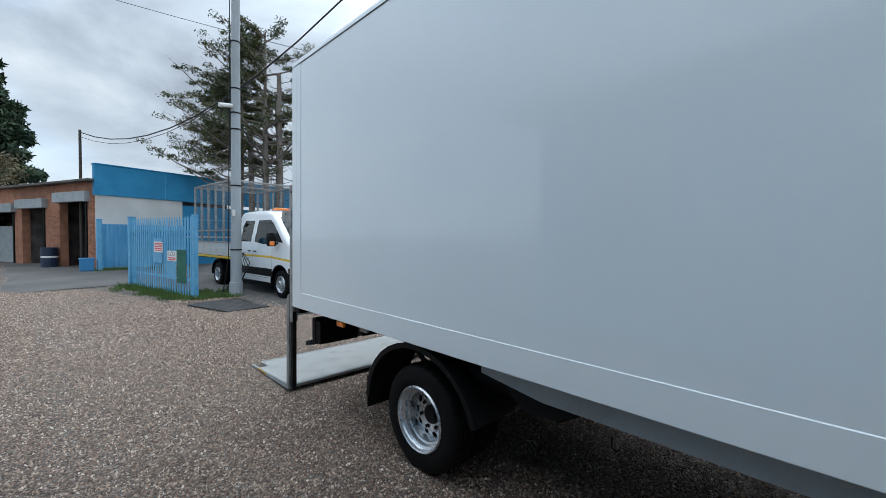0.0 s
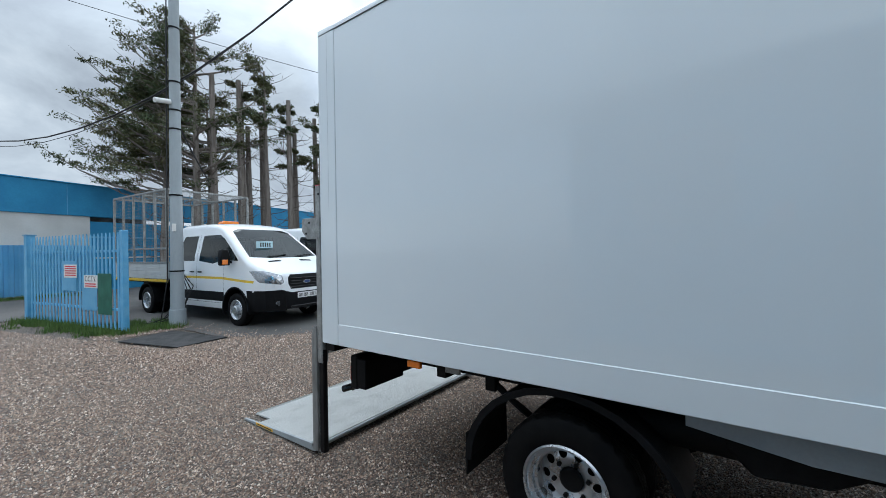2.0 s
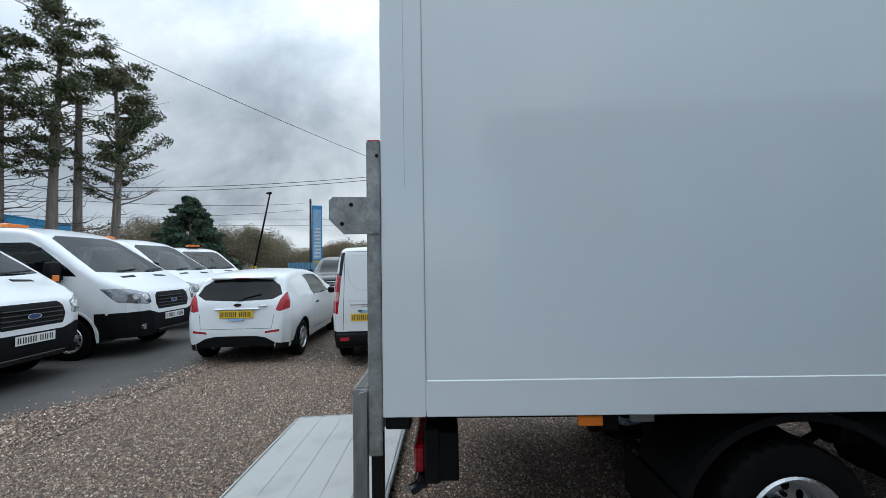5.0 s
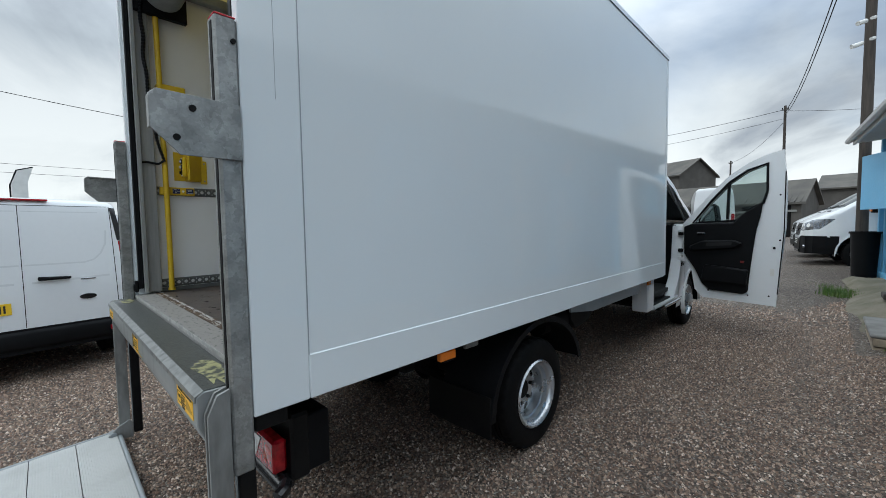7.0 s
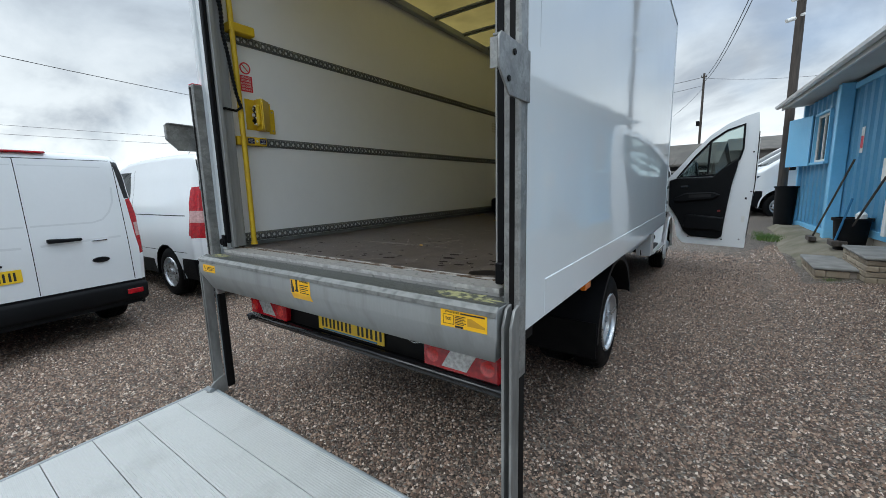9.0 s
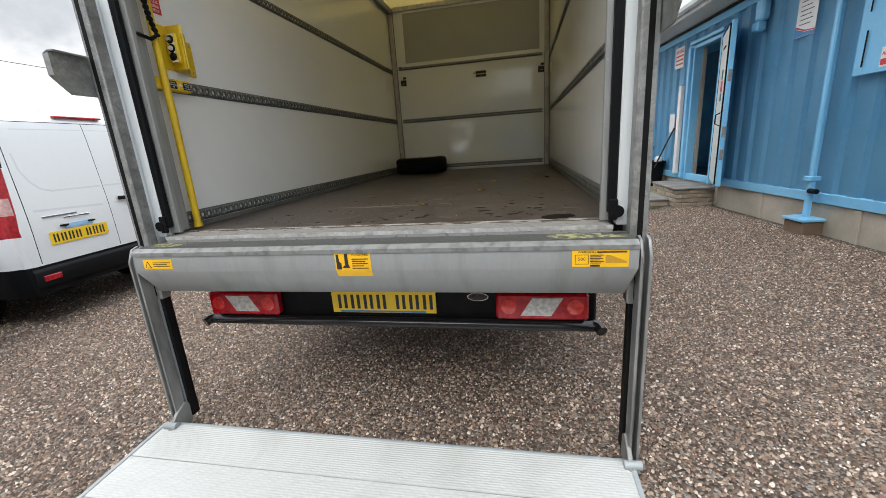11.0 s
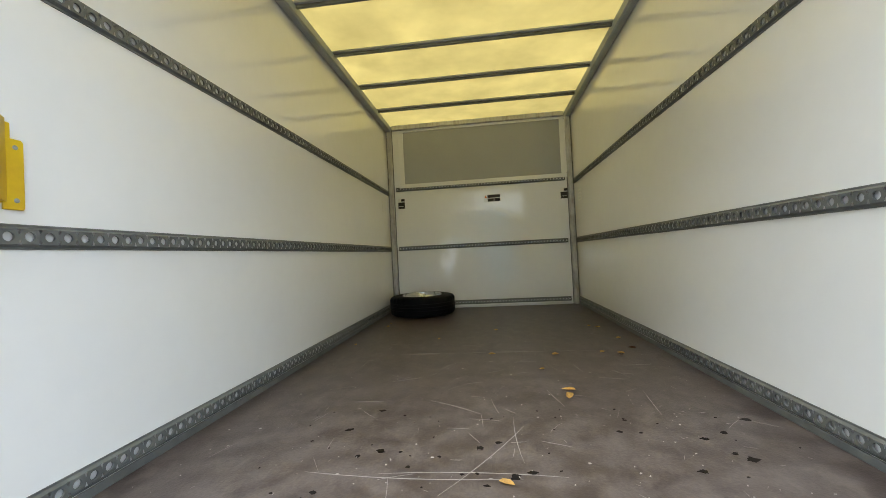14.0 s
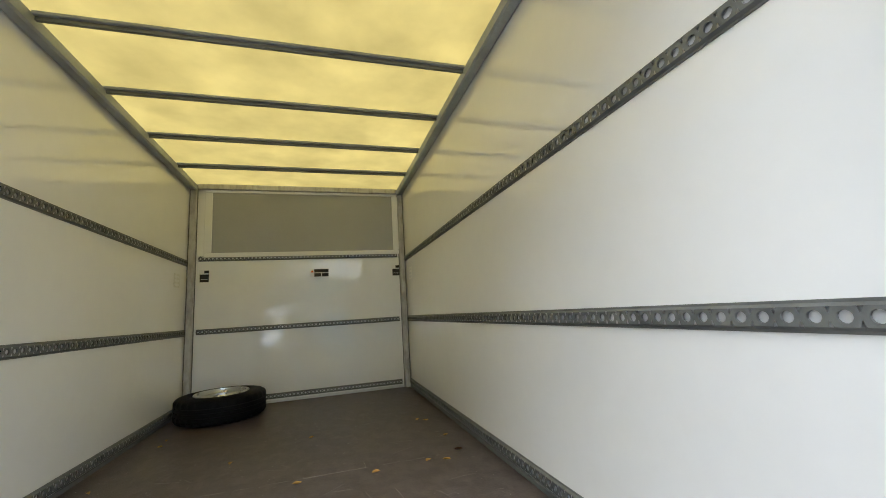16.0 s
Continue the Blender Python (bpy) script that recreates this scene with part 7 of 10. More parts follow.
    part("windscreen", take(bm, 1), TINTGLASS, v, "raked windscreen")
    if door_out:
        part("door_seal", take(bm, 10), BLACKPL, v, "black rubber door seal")
    for s in (1, -1):
        for lo, hi, nm in ((-1.55, 0.2, "door_window"), (-3, -1.55, "rear_door_window")):
            if nm == "rear_door_window" and not double:
                continue
            if door_out and s > 0:
                continue
            part(nm, take(bm, 2, lambda c: c.x * s > 0 and lo < c.y < hi), TINTGLASS, v)
        hl = pieces("headlamp", bm, 3, LAMPGL, v, "swept-back headlamp with dark surround", lambda c: c.x * s > 0)[0]
        lay = bm.faces.layers.int["tag"]
        for tx, tz, rr in ((0.64, 0.985, 0.050), (0.78, 1.01, 0.042)):
            fc = min((f for f in bm.faces if f[lay] == 3 and f.calc_center_median().x * s > 0), key=lambda f: (abs(f.calc_center_median().x) - tx) ** 2 + (f.calc_center_median().z - tz) ** 2)
            q = fc.normal.to_track_quat("Y", "Z").to_matrix().to_4x4()
            part("lamp_bowl", moved(Lathe([(rr * 0.2, 0.001), (rr * 0.9, 0.004), (rr, 0.004), (rr * 1.12, -0.004)], 20, "y"), Matrix.Translation(fc.calc_center_median()) @ q), CHROME, hl)
        part("lamp_surround", Box(min(s * 0.60, s * 0.80), max(s * 0.60, s * 0.80), 0.80, 0.905, 0.915, 0.93, 0.004), BLACKGL, hl)
        ob = part("door_mirror", moved(Prism([(-0.09, -0.13), (0.09, -0.13), (0.11, 0.0), (0.08, 0.20), (-0.06, 0.20), (-0.10, 0.05)], "y", -0.07, 0.07, 0.02), Matrix.Translation((s * 1.13, -0.12, 1.40))), BLACKPL, v, "black door mirror") if not (door_out and s > 0) else None
        if ob:
            part("mirror_arm", Box(s * 1.06 - 0.08, s * 1.06 + 0.02, -0.16, -0.08, 1.31, 1.37, 0.01), BLACKPL, v)
            part("indicator", Box(s * 1.15 - 0.06, s * 1.15 + 0.06, -0.07, -0.035, 1.29, 1.39, 0.01), AMBER, ob)
            part("door_handle", Box(min(s * 0.985, s * 1.005), max(s * 0.985, s * 1.005), -1.42, -1.26, 1.10, 1.13, 0.008), BLACKPL, v)
        if double:
            part("door_handle", Box(min(s * 0.985, s * 1.005), max(s * 0.985, s * 1.005), -1.76, -1.60, 1.10, 1.13, 0.008), BLACKPL, v)
        part("wheel_arch_liner", arch_liner(0, 0.36, 0.44, s * 0.62, s * 0.96), BLACKPL, v)
        part("arch_trim", Prism(circle(0, 0.36, 0.465, 20, -8, 198) + circle(0, 0.36, 0.435, 20, 198, -8), "x", min(s * 0.955, s * 0.995), max(s * 0.955, s * 0.995)), BLACKPL if stripe else paint, v)
        if wheels:
            wheel(v, s * 0.965, 0, 0.345, s, 0.345, 0.195, "domed")
        part("fog_lamp", Lathe([(0.0, 1.0), (0.05, 1.0), (0.055, 0.96), (0.0, 0.96)], 16, "y", (s * 0.66, -0.02, 0.50)), LAMPGL, v)
        part("wiper", Tube([(s * 0.35 + 0.12, 0.36, 1.435), (s * 0.35 - 0.38, 0.30, 1.47)], 0.010, 5), BLACKPL, v)
        part("bonnet_vent", moved(Box(-0.15, 0.15, -0.03, 0.03, -0.004, 0.006, 0.003), pose(s * 0.40, 0.49, 1.338, -25, s * 3, 0)), BLACKPL, v)
    part("bumper", take(bm, 4, lambda c: c.y > 0.3), BLACKPL, v, "black plastic bumper")
    if stripe:
        for s in (1, -1):
            pieces("side_moulding", bm, 4, BLACKPL, v, "", lambda c: c.y <= 0.3 and c.x * s > 0)
    if stripe:
        for s in (1, -1):
            part("side_stripe", take(bm, 7, lambda c: c.x * s > 0), YELLOW, v, "yellow side stripe")
    gr = part("grille", take(bm, 5), BLACKPL, v, "black slatted grille")
    for k in range(4):
        part("grille_slat", Prism([(-0.40, 0.800 + 0.058 * k), (0.40, 0.800 + 0.058 * k), (0.40, 0.816 + 0.058 * k), (-0.40, 0.816 + 0.058 * k)], "y", 0.985, 1.020, 0.004), BLACKGL, gr)
    part("maker_badge", Lathe([(0.0, 1.022), (0.05, 1.020), (0.055, 1.0), (0.0, 1.0)], 24, "y"), mat("blue_oval", (0.03, 0.06, 0.16), 0.2, var=0.05), v).matrix_local = Matrix.Translation((0, 0.0, 0.90)) @ Matrix.Diagonal((1.6, 1, 0.65, 1))
    part("badge_rim", Lathe([(0.056, 1.024), (0.056, 1.0), (0.050, 1.0), (0.050, 1.024)], 24, "y", close=True), CHROME, v).matrix_local = Matrix.Translation((0, 0.0, 0.90)) @ Matrix.Diagonal((1.6, 1, 0.65, 1))
    part("intake", Box(-0.42, 0.42, 1.015, 1.042, 0.36, 0.42, 0.006), BLACKGL, v)
    plate(v, 0, 1.042, 0.625, PLATEW, 180)
    pieces("door_seam", bm, 6, UNDER, v)
    # what shows through the glass
    part("cab_floor", Box(-0.88, 0.88, back + 0.05, 0.55, 0.55, 0.60, 0.01), DARKIN, v)
    part("dashboard", Prism([(0.30, 0.70), (0.36, 1.30), (0.02, 1.38), (-0.18, 1.30), (-0.12, 0.70)], "x", -0.80, 0.80, 0.02), DARKIN, v, "dark dashboard")
    part("cab_rear_wall", Box(-0.86, 0.86, back + 0.02, back + 0.06, 0.6, 1.95, 0.01), TREADPLY, v)
    for x in (-0.48, 0.12, 0.50):
        part("seat", Prism([(-0.85, 0.60), (-0.85, 0.98), (-1.32, 0.98), (-1.45, 1.62), (-1.40, 1.82), (-1.30, 1.82), (-1.26, 1.60), (-1.18, 1.05), (-0.80, 1.05), (-0.78, 0.60)], "x", x - 0.21, x + 0.21, 0.02), TREADPLY, v, "grey cloth seat")
    part("steering_wheel", moved(Lathe([(0.19, -0.012), (0.202, 0), (0.19, 0.012), (0.178, 0)], 28, "z", close=True), pose(0.42, -0.30, 1.22, -60)), BLACKPL, v)
    if beacon:
        lb = part("beacon_base", Box(-0.24, 0.24, back + 0.58, back + 0.82, roof + 0.005, roof + 0.045, 0.01), BLACKPL, v)
        part("beacon_lens", Prism([(-0.22, roof + 0.045), (0.22, roof + 0.045), (0.19, roof + 0.125), (-0.19, roof + 0.125)], "y", back + 0.59, back + 0.81, 0.012), AMBER, v, "amber roof beacon")
    bm.free()
    if not root and m:
        v.matrix_world = m
    return v


# the truck's own cab, with its driver door swung open
cab = thing("cab", "", "")
transit("cab", "", "", None, back=-1.56, door_out=True, wheels=False, root=cab)
cab_m = pose(CX, 5.78, 0.0)
for o in list(cab.children):
    o.parent = truck
    o.matrix_local = cab_m @ o.matrix_local
bpy.data.objects.remove(cab)

DM = pose(0.945, 5.27, 0, 0, 0, -2) @ Matrix.Diagonal((0.90, 1, 1, 1))
outer = [(0.0, 1.0), (0.0, 1.40), (0.10, 1.50), (0.30, 1.73), (0.52, 1.95), (0.72, 2.08), (0.90, 2.15), (1.06, 2.19), (1.10, 1.80), (1.10, 1.35), (1.06, 0.90), (1.03, 0.46), (0.25, 0.49), (0.16, 0.58), (0.12, 0.80)]
win = [(0.14, 1.41), (0.35, 1.66), (0.54, 1.86), (0.72, 1.98), (0.90, 2.04), (0.905, 1.75), (0.87, 1.63), (0.76, 1.57), (0.62, 1.44)]


def ring_prism(outer_pts, hole, y0, y1):
    """A flat panel with one opening: outline minus hole, bridged by a narrow cut, given depth along y."""
    bm = bmesh.new()
    for yy in (y0, y1):
        vo = [bm.verts.new((x, yy, z)) for x, z in outer_pts]
        vi = [bm.verts.new((x, yy, z)) for x, z in hole]
        eds = [bm.edges.new((a, b)) for a, b in zip(vo, vo[1:] + vo[:1])] + [bm.edges.new((a, b)) for a, b in zip(vi, vi[1:] + vi[:1])]
        bmesh.ops.triangle_fill(bm, edges=eds, use_beauty=True)
        if yy == y0:
            a0, h0 = vo, vi
        else:
            for p, q in ((a0, vo), (h0, vi)):
                for k in range(len(p)):
                    j = (k + 1) % len(p)
                    bm.faces.new((p[k], p[j], q[j], q[k]))
    bmesh.ops.recalc_face_normals(bm, faces=bm.faces)
    return bm


door = part("driver_door", ring_prism(outer, win, 0.0, 0.085), WHITE, truck, "open white driver door seen from inside")
door.matrix_local = DM
part("door_glass", Prism(win, "y", 0.040, 0.046), WINGLASS, door, "clear door window", smooth=0)
part("window_rubber", ring_prism([(0.11, 1.40), (0.33, 1.68), (0.525, 1.885), (0.71, 2.005), (0.925, 2.065), (0.93, 1.75), (0.895, 1.61), (0.76, 1.55), (0.64, 1.41)], win, -0.012, 0.0), BLACKPL, door)
part("quarter_bar", Prism([(0.50, 1.44), (0.525, 1.44), (0.535, 1.865), (0.51, 1.85)], "y", -0.008, 0.05), BLACKPL, door)
trim = [(0.03, 1.02), (0.02, 1.36), (0.12, 1.395), (0.58, 1.40), (0.68, 1.50), (0.80, 1.58), (0.88, 1.64), (0.865, 1.50), (0.82, 1.30), (0.79, 1.05), (0.765, 0.80), (0.75, 0.60), (0.70, 0.57), (0.34, 0.59), (0.25, 0.66), (0.16, 0.84)]
tr_ = part("door_trim", Prism(trim, "y", -0.035, 0.0, 0.012), BLACKPL, door, "black moulded door trim")
part("arm_rest", Prism([(0.12, 1.06), (0.60, 1.10), (0.70, 1.16), (0.60, 1.20), (0.25, 1.19), (0.10, 1.12)], "y", -0.075, -0.03, 0.015), BLACKPL, tr_)
part("door_pocket", Prism([(0.24, 0.70), (0.74, 0.68), (0.76, 0.86), (0.28, 0.90)], "y", -0.085, -0.03, 0.015), BLACKPL, tr_)
part("grip_recess", Prism([(0.30, 1.12), (0.58, 1.14), (0.58, 1.175), (0.30, 1.165)], "y", -0.0775, -0.074), DARKIN, tr_)
part("door_pull", Box(0.18, 0.28, -0.05, -0.03, 1.26, 1.29, 0.006), BLACKGL, tr_)
part("red_reflector", Box(0.67, 0.71, -0.040, -0.034, 0.935, 0.96, 0.002), mat("dull_red_reflector", (0.16, 0.012, 0.01), 0.4, var=0.05), door)
part("door_latch", Box(0.985, 1.01, -0.006, 0.002, 1.10, 1.125, 0.002), UNDER, door)
part("door_label", Box(0.965, 1.005, -0.0015, 0.0, 0.80, 0.88, 0), SIGNWHITE, door, smooth=0)
for x, z in ((0.96, 0.57), (0.75, 0.56), (1.05, 1.2), (0.32, 0.58), (1.04, 1.7)):
    part("grommet", Lathe([(0.0, -0.002), (0.010, -0.002), (0.010, 0.001), (0.0, 0.001)], 12, "y", (x, 0, z)), UNDER, door)
mir = part("door_mirror", Prism([(0.14, 1.30), (0.36, 1.30), (0.38, 1.44), (0.34, 1.64), (0.20, 1.64), (0.14, 1.50)], "y", 0.16, 0.36, 0.03), BLACKPL, door, "black door mirror")
part("mirror_glass", Prism([(0.17, 1.42), (0.35, 1.42), (0.32, 1.61), (0.20, 1.61)], "y", 0.154, 0.160), CHROME, mir)
part("mirror_arm", Box(0.16, 0.24, 0.08, 0.20, 1.32, 1.40, 0.015), BLACKPL, door)
part("door_handle", Box(0.88, 1.04, 0.085, 0.115, 1.10, 1.13, 0.008), BLACKPL, door)
for z in (0.95, 1.30):
    part("door_hinge", Box(-0.06, 0.04, 0.0, 0.05, z - 0.03, z + 0.03, 0.006), WHITE, door)
part("door_rubber", Tube([(1.085, -0.006, 1.95), (1.085, -0.006, 1.30), (1.04, -0.006, 0.60)], 0.006, 6), BLACKPL, door)
part("hinge_post", Prism([(5.42, 0.47), (4.90, 0.47), (5.00, 0.555), (5.16, 0.715), (5.28, 0.95), (5.33, 1.37), (5.42, 1.40)], "x", CX + 0.84, CX + 0.962, 0.008), WHITE, truck, "white door hinge post sweeping down to the wheel arch")
for z in (0.88, 1.06, 1.27):
    part("hinge_bracket", Box(CX + 0.925, CX + 0.985, 5.265, 5.325, z - 0.022, z + 0.022, 0.006), BLACKPL, truck)
part("hinge_seal", Prism([(CX + 0.60, 0.55), (CX + 0.839, 0.55), (CX + 0.849, 1.10), (CX + 0.88, 1.38), (CX + 0.60, 1.38)], "y", 5.345, 5.40), BLACKPL, truck)
part("cab_underside", Box(CX - 0.80, CX + 0.80, 4.28, 5.30, 0.46, 0.54, 0.02), UNDER, truck)
part("cab_rear_panel", Box(CX - 0.80, CX + 0.78, 4.25, 4.28, 0.46, 0.86, 0.005), UNDER, truck)
part("sill_panel", Box(CX + 0.82, CX + 0.94, 4.17, 5.10, 0.44, 0.51, 0.02), BLACKPL, truck, "black cab sill")
part("step_edge", Tube([(CX + 0.955, 4.17, 0.485), (CX + 0.955, 5.10, 0.485)], 0.022, 10), ALLOY, truck, "bright alloy step edge")
part("inner_trim", Box(CX + 0.30, CX + 0.60, 5.36, 5.42, 0.55, 1.38, 0.01), DARKIN, truck)
part("door_sill", Box(CX + 0.70, CX + 0.858, 4.22, 5.22, 0.50, 0.58, 0.01), BLACKPL, truck)
part("cab_side_tank", Box(CX + 0.80, CX + 0.965, 3.97, 4.165, 0.47, 0.853, 0.012), WHITE, truck, "white side box behind the cab")
part("step_tread", Box(CX + 0.72, CX + 0.93, 4.5, 5.2, 0.40, 0.43, 0.006), BLACKPL, truck)

# ---- parked tippers in a row: caged crew cab first ----
def drop_body(v, y0, y1, z0=0.92, cage=False):
    part("chassis", Box(-0.40, 0.40, y0 + 0.1, 0.0, 0.58, 0.78, 0.01), UNDER, v)
    part("deck", Box(-1.03, 1.03, y0, y1, z0 - 0.10, z0 - 0.02, 0.006), UNDER, v)
    for s in (1, -1):
        for k in range(4):
            part("dropside_plank", Box(min(s * 1.015, s * 1.045), max(s * 1.015, s * 1.045), y0, y1, z0 + 0.095 * k, z0 + 0.092 + 0.095 * k, 0.006), PLATALLOY, v, "pale alloy dropside plank")
        part("dropside_stripe", Box(min(s * 1.02, s * 1.047), max(s * 1.02, s * 1.047), y0, y1, z0 - 0.075, z0 - 0.012, 0.004), YELLOW, v, "yellow edge stripe")
        wheel(v, s * 0.985, -3.954, 0.345, s, 0.345, 0.195, "dished")
        wheel(v, s * 0.735, -3.954, 0.345, s, 0.345, 0.195, "domed")
        part("mudguard", Prism(circle(-3.954, 0.36, 0.44, 14, -5, 185) + circle(-3.954, 0.36, 0.42, 14, 185, -5), "x", min(s * 0.55, s * 1.0), max(s * 0.55, s * 1.0)), BLACKPL, v)
    part("headboard", Box(-1.03, 1.03, y1 - 0.05, y1, z0, z0 + 0.42, 0.006), STEELGREY, v)
    part("tailboard", Box(-1.03, 1.03, y0, y0 + 0.04, z0, z0 + 0.38, 0.006), PLATALLOY, v)
    if not cage:
        return
    zt = 3.10
    za = z0 + 0.40
    for s in (1, -1):
        x = s * 1.03
        n = 5
        for k in range(n + 1):
            y = y0 + (y1 - y0) * k / n
            part("cage_post", Box(x - 0.025, x + 0.025, y - 0.025, y + 0.025, za - 0.02, zt, 0.004), GALV, v)
        for z in (za, za + 0.35, zt):
            part("cage_rail", Box(x - 0.022, x + 0.022, y0, y1, z - 0.022, z + 0.022, 0.004), GALV, v)
        me = bmesh.new()
        for k in range(1, 22):
            z = za + (zt - za) * k / 22
            Box(x - 0.001, x + 0.001, y0, y1, z - 0.001, z + 0.001, 0, me)
        for k in range(1, 40):
            y = y0 + (y1 - y0) * k / 40
            Box(x - 0.001, x + 0.001, y - 0.001, y + 0.001, za, zt, 0, me)
        part("cage_mesh", me, GALV, v, "galvanised mesh side", smooth=0)
    for y in (y0, (y0 + y1) / 2, y1):
        part("cage_bar", Box(-1.03, 1.03, y - 0.022, y + 0.022, zt - 0.022, zt + 0.022, 0.004), GALV, v)
    me = bmesh.new()
    for k in range(1, 40):
        y = y0 + (y1 - y0) * k / 40
        Box(-1.03, 1.03, y - 0.0012, y + 0.0012, zt - 0.0012, zt + 0.0012, 0, me)
    for k in range(1, 26):
        x = -1.03 + 2.06 * k / 26
        Box(x - 0.0012, x + 0.0012, y0, y1, zt - 0.0012, zt + 0.0012, 0, me)
    part("cage_mesh", me, GALV, v, "galvanised mesh roof", smooth=0)


v1 = transit("crew_cab_tipper", "white crew-cab tipper with yellow stripe and galvanised mesh cage on asphalt", "", None, back=-2.58, stripe=True, beacon=True, double=True)
drop_body(v1, -5.75, -2.72, cage=True)
ps = part("price_sign", Box(0.12, 0.52, 0.02, 0.026, 1.52, 1.72, 0.004), mat("pale_blue_card", (0.55, 0.75, 0.80), 0.6, var=0.05), v1, "pale blue price card", smooth=0)
ps.matrix_local = pose(0.0, 0.02, 0.05, 0, 0, 0)
for k in range(5):
    part("price_mark", Box(0.18 + 0.055 * k, 0.21 + 0.055 * k, 0.026, 0.0275, 1.60, 1.69, 0), PRINT, ps, smooth=0)
v1.matrix_world = pose(-2.12, -5.95, 0, 0, 0, 5)

v2 = transit("tipper", "white crew-cab tipper with amber roof beacon parked on asphalt", "row of tippers", None, back=-2.58, double=True, beacon=True)
drop_body(v2, -5.75, -2.72)
v2.matrix_world = pose(-4.50, -5.85, 0, 0, 0, 3)
copy_thing(v2, pose(-7.4, -6.8, 0, 0, 0, 0))
v3 = transit("tipper", "white single-cab tipper with amber roof beacon angled towards the yard", "row of tippers", None, beacon=True)
drop_body(v3, -5.2, -1.80)
v3.matrix_world = pose(-11.6, -8.5, 0, 0, 0, -24)
copy_thing(v3, pose(-14.6, -10.2, 0, 0, 0, -24))

# panel vans beyond the office
v5 = transit("panel_van", "white high-roofed panel van with its nose towards the yard", "vans by the office", None, back=-4.3, high=True, roof=2.25)
for s in (1, -1):
    wheel(v5, s * 0.965, -3.3, 0.345, s, 0.345, 0.195, "domed")
    part("tail_lamp", Box(min(s * 0.80, s * 0.95), max(s * 0.80, s * 0.95), -4.36, -4.25, 0.85, 1.30, 0.02), REDLENS, v5)
v5.matrix_world = pose(2.75, 13.25, 0.29, 0, 0, 97)
copy_thing(v5, pose(2.55, 15.8, 0.30, 0, 0, 97))
copy_thing(v5, pose(2.5, 18.4, 0.30, 0, 0, 97))
copy_thing(v5, pose(-3.4, 30.3, 0.35, 0, 0, 15) @ Matrix.Diagonal((1, 1, 1.16, 1)))


# ---- small delivery vans seen from behind ----
# darker white for flat strips that paint the shading of the door pressings
CREASE = mat("crease_shade_white", (0.68, 0.70, 0.71), 0.3, var=0.02, coat=0.7)

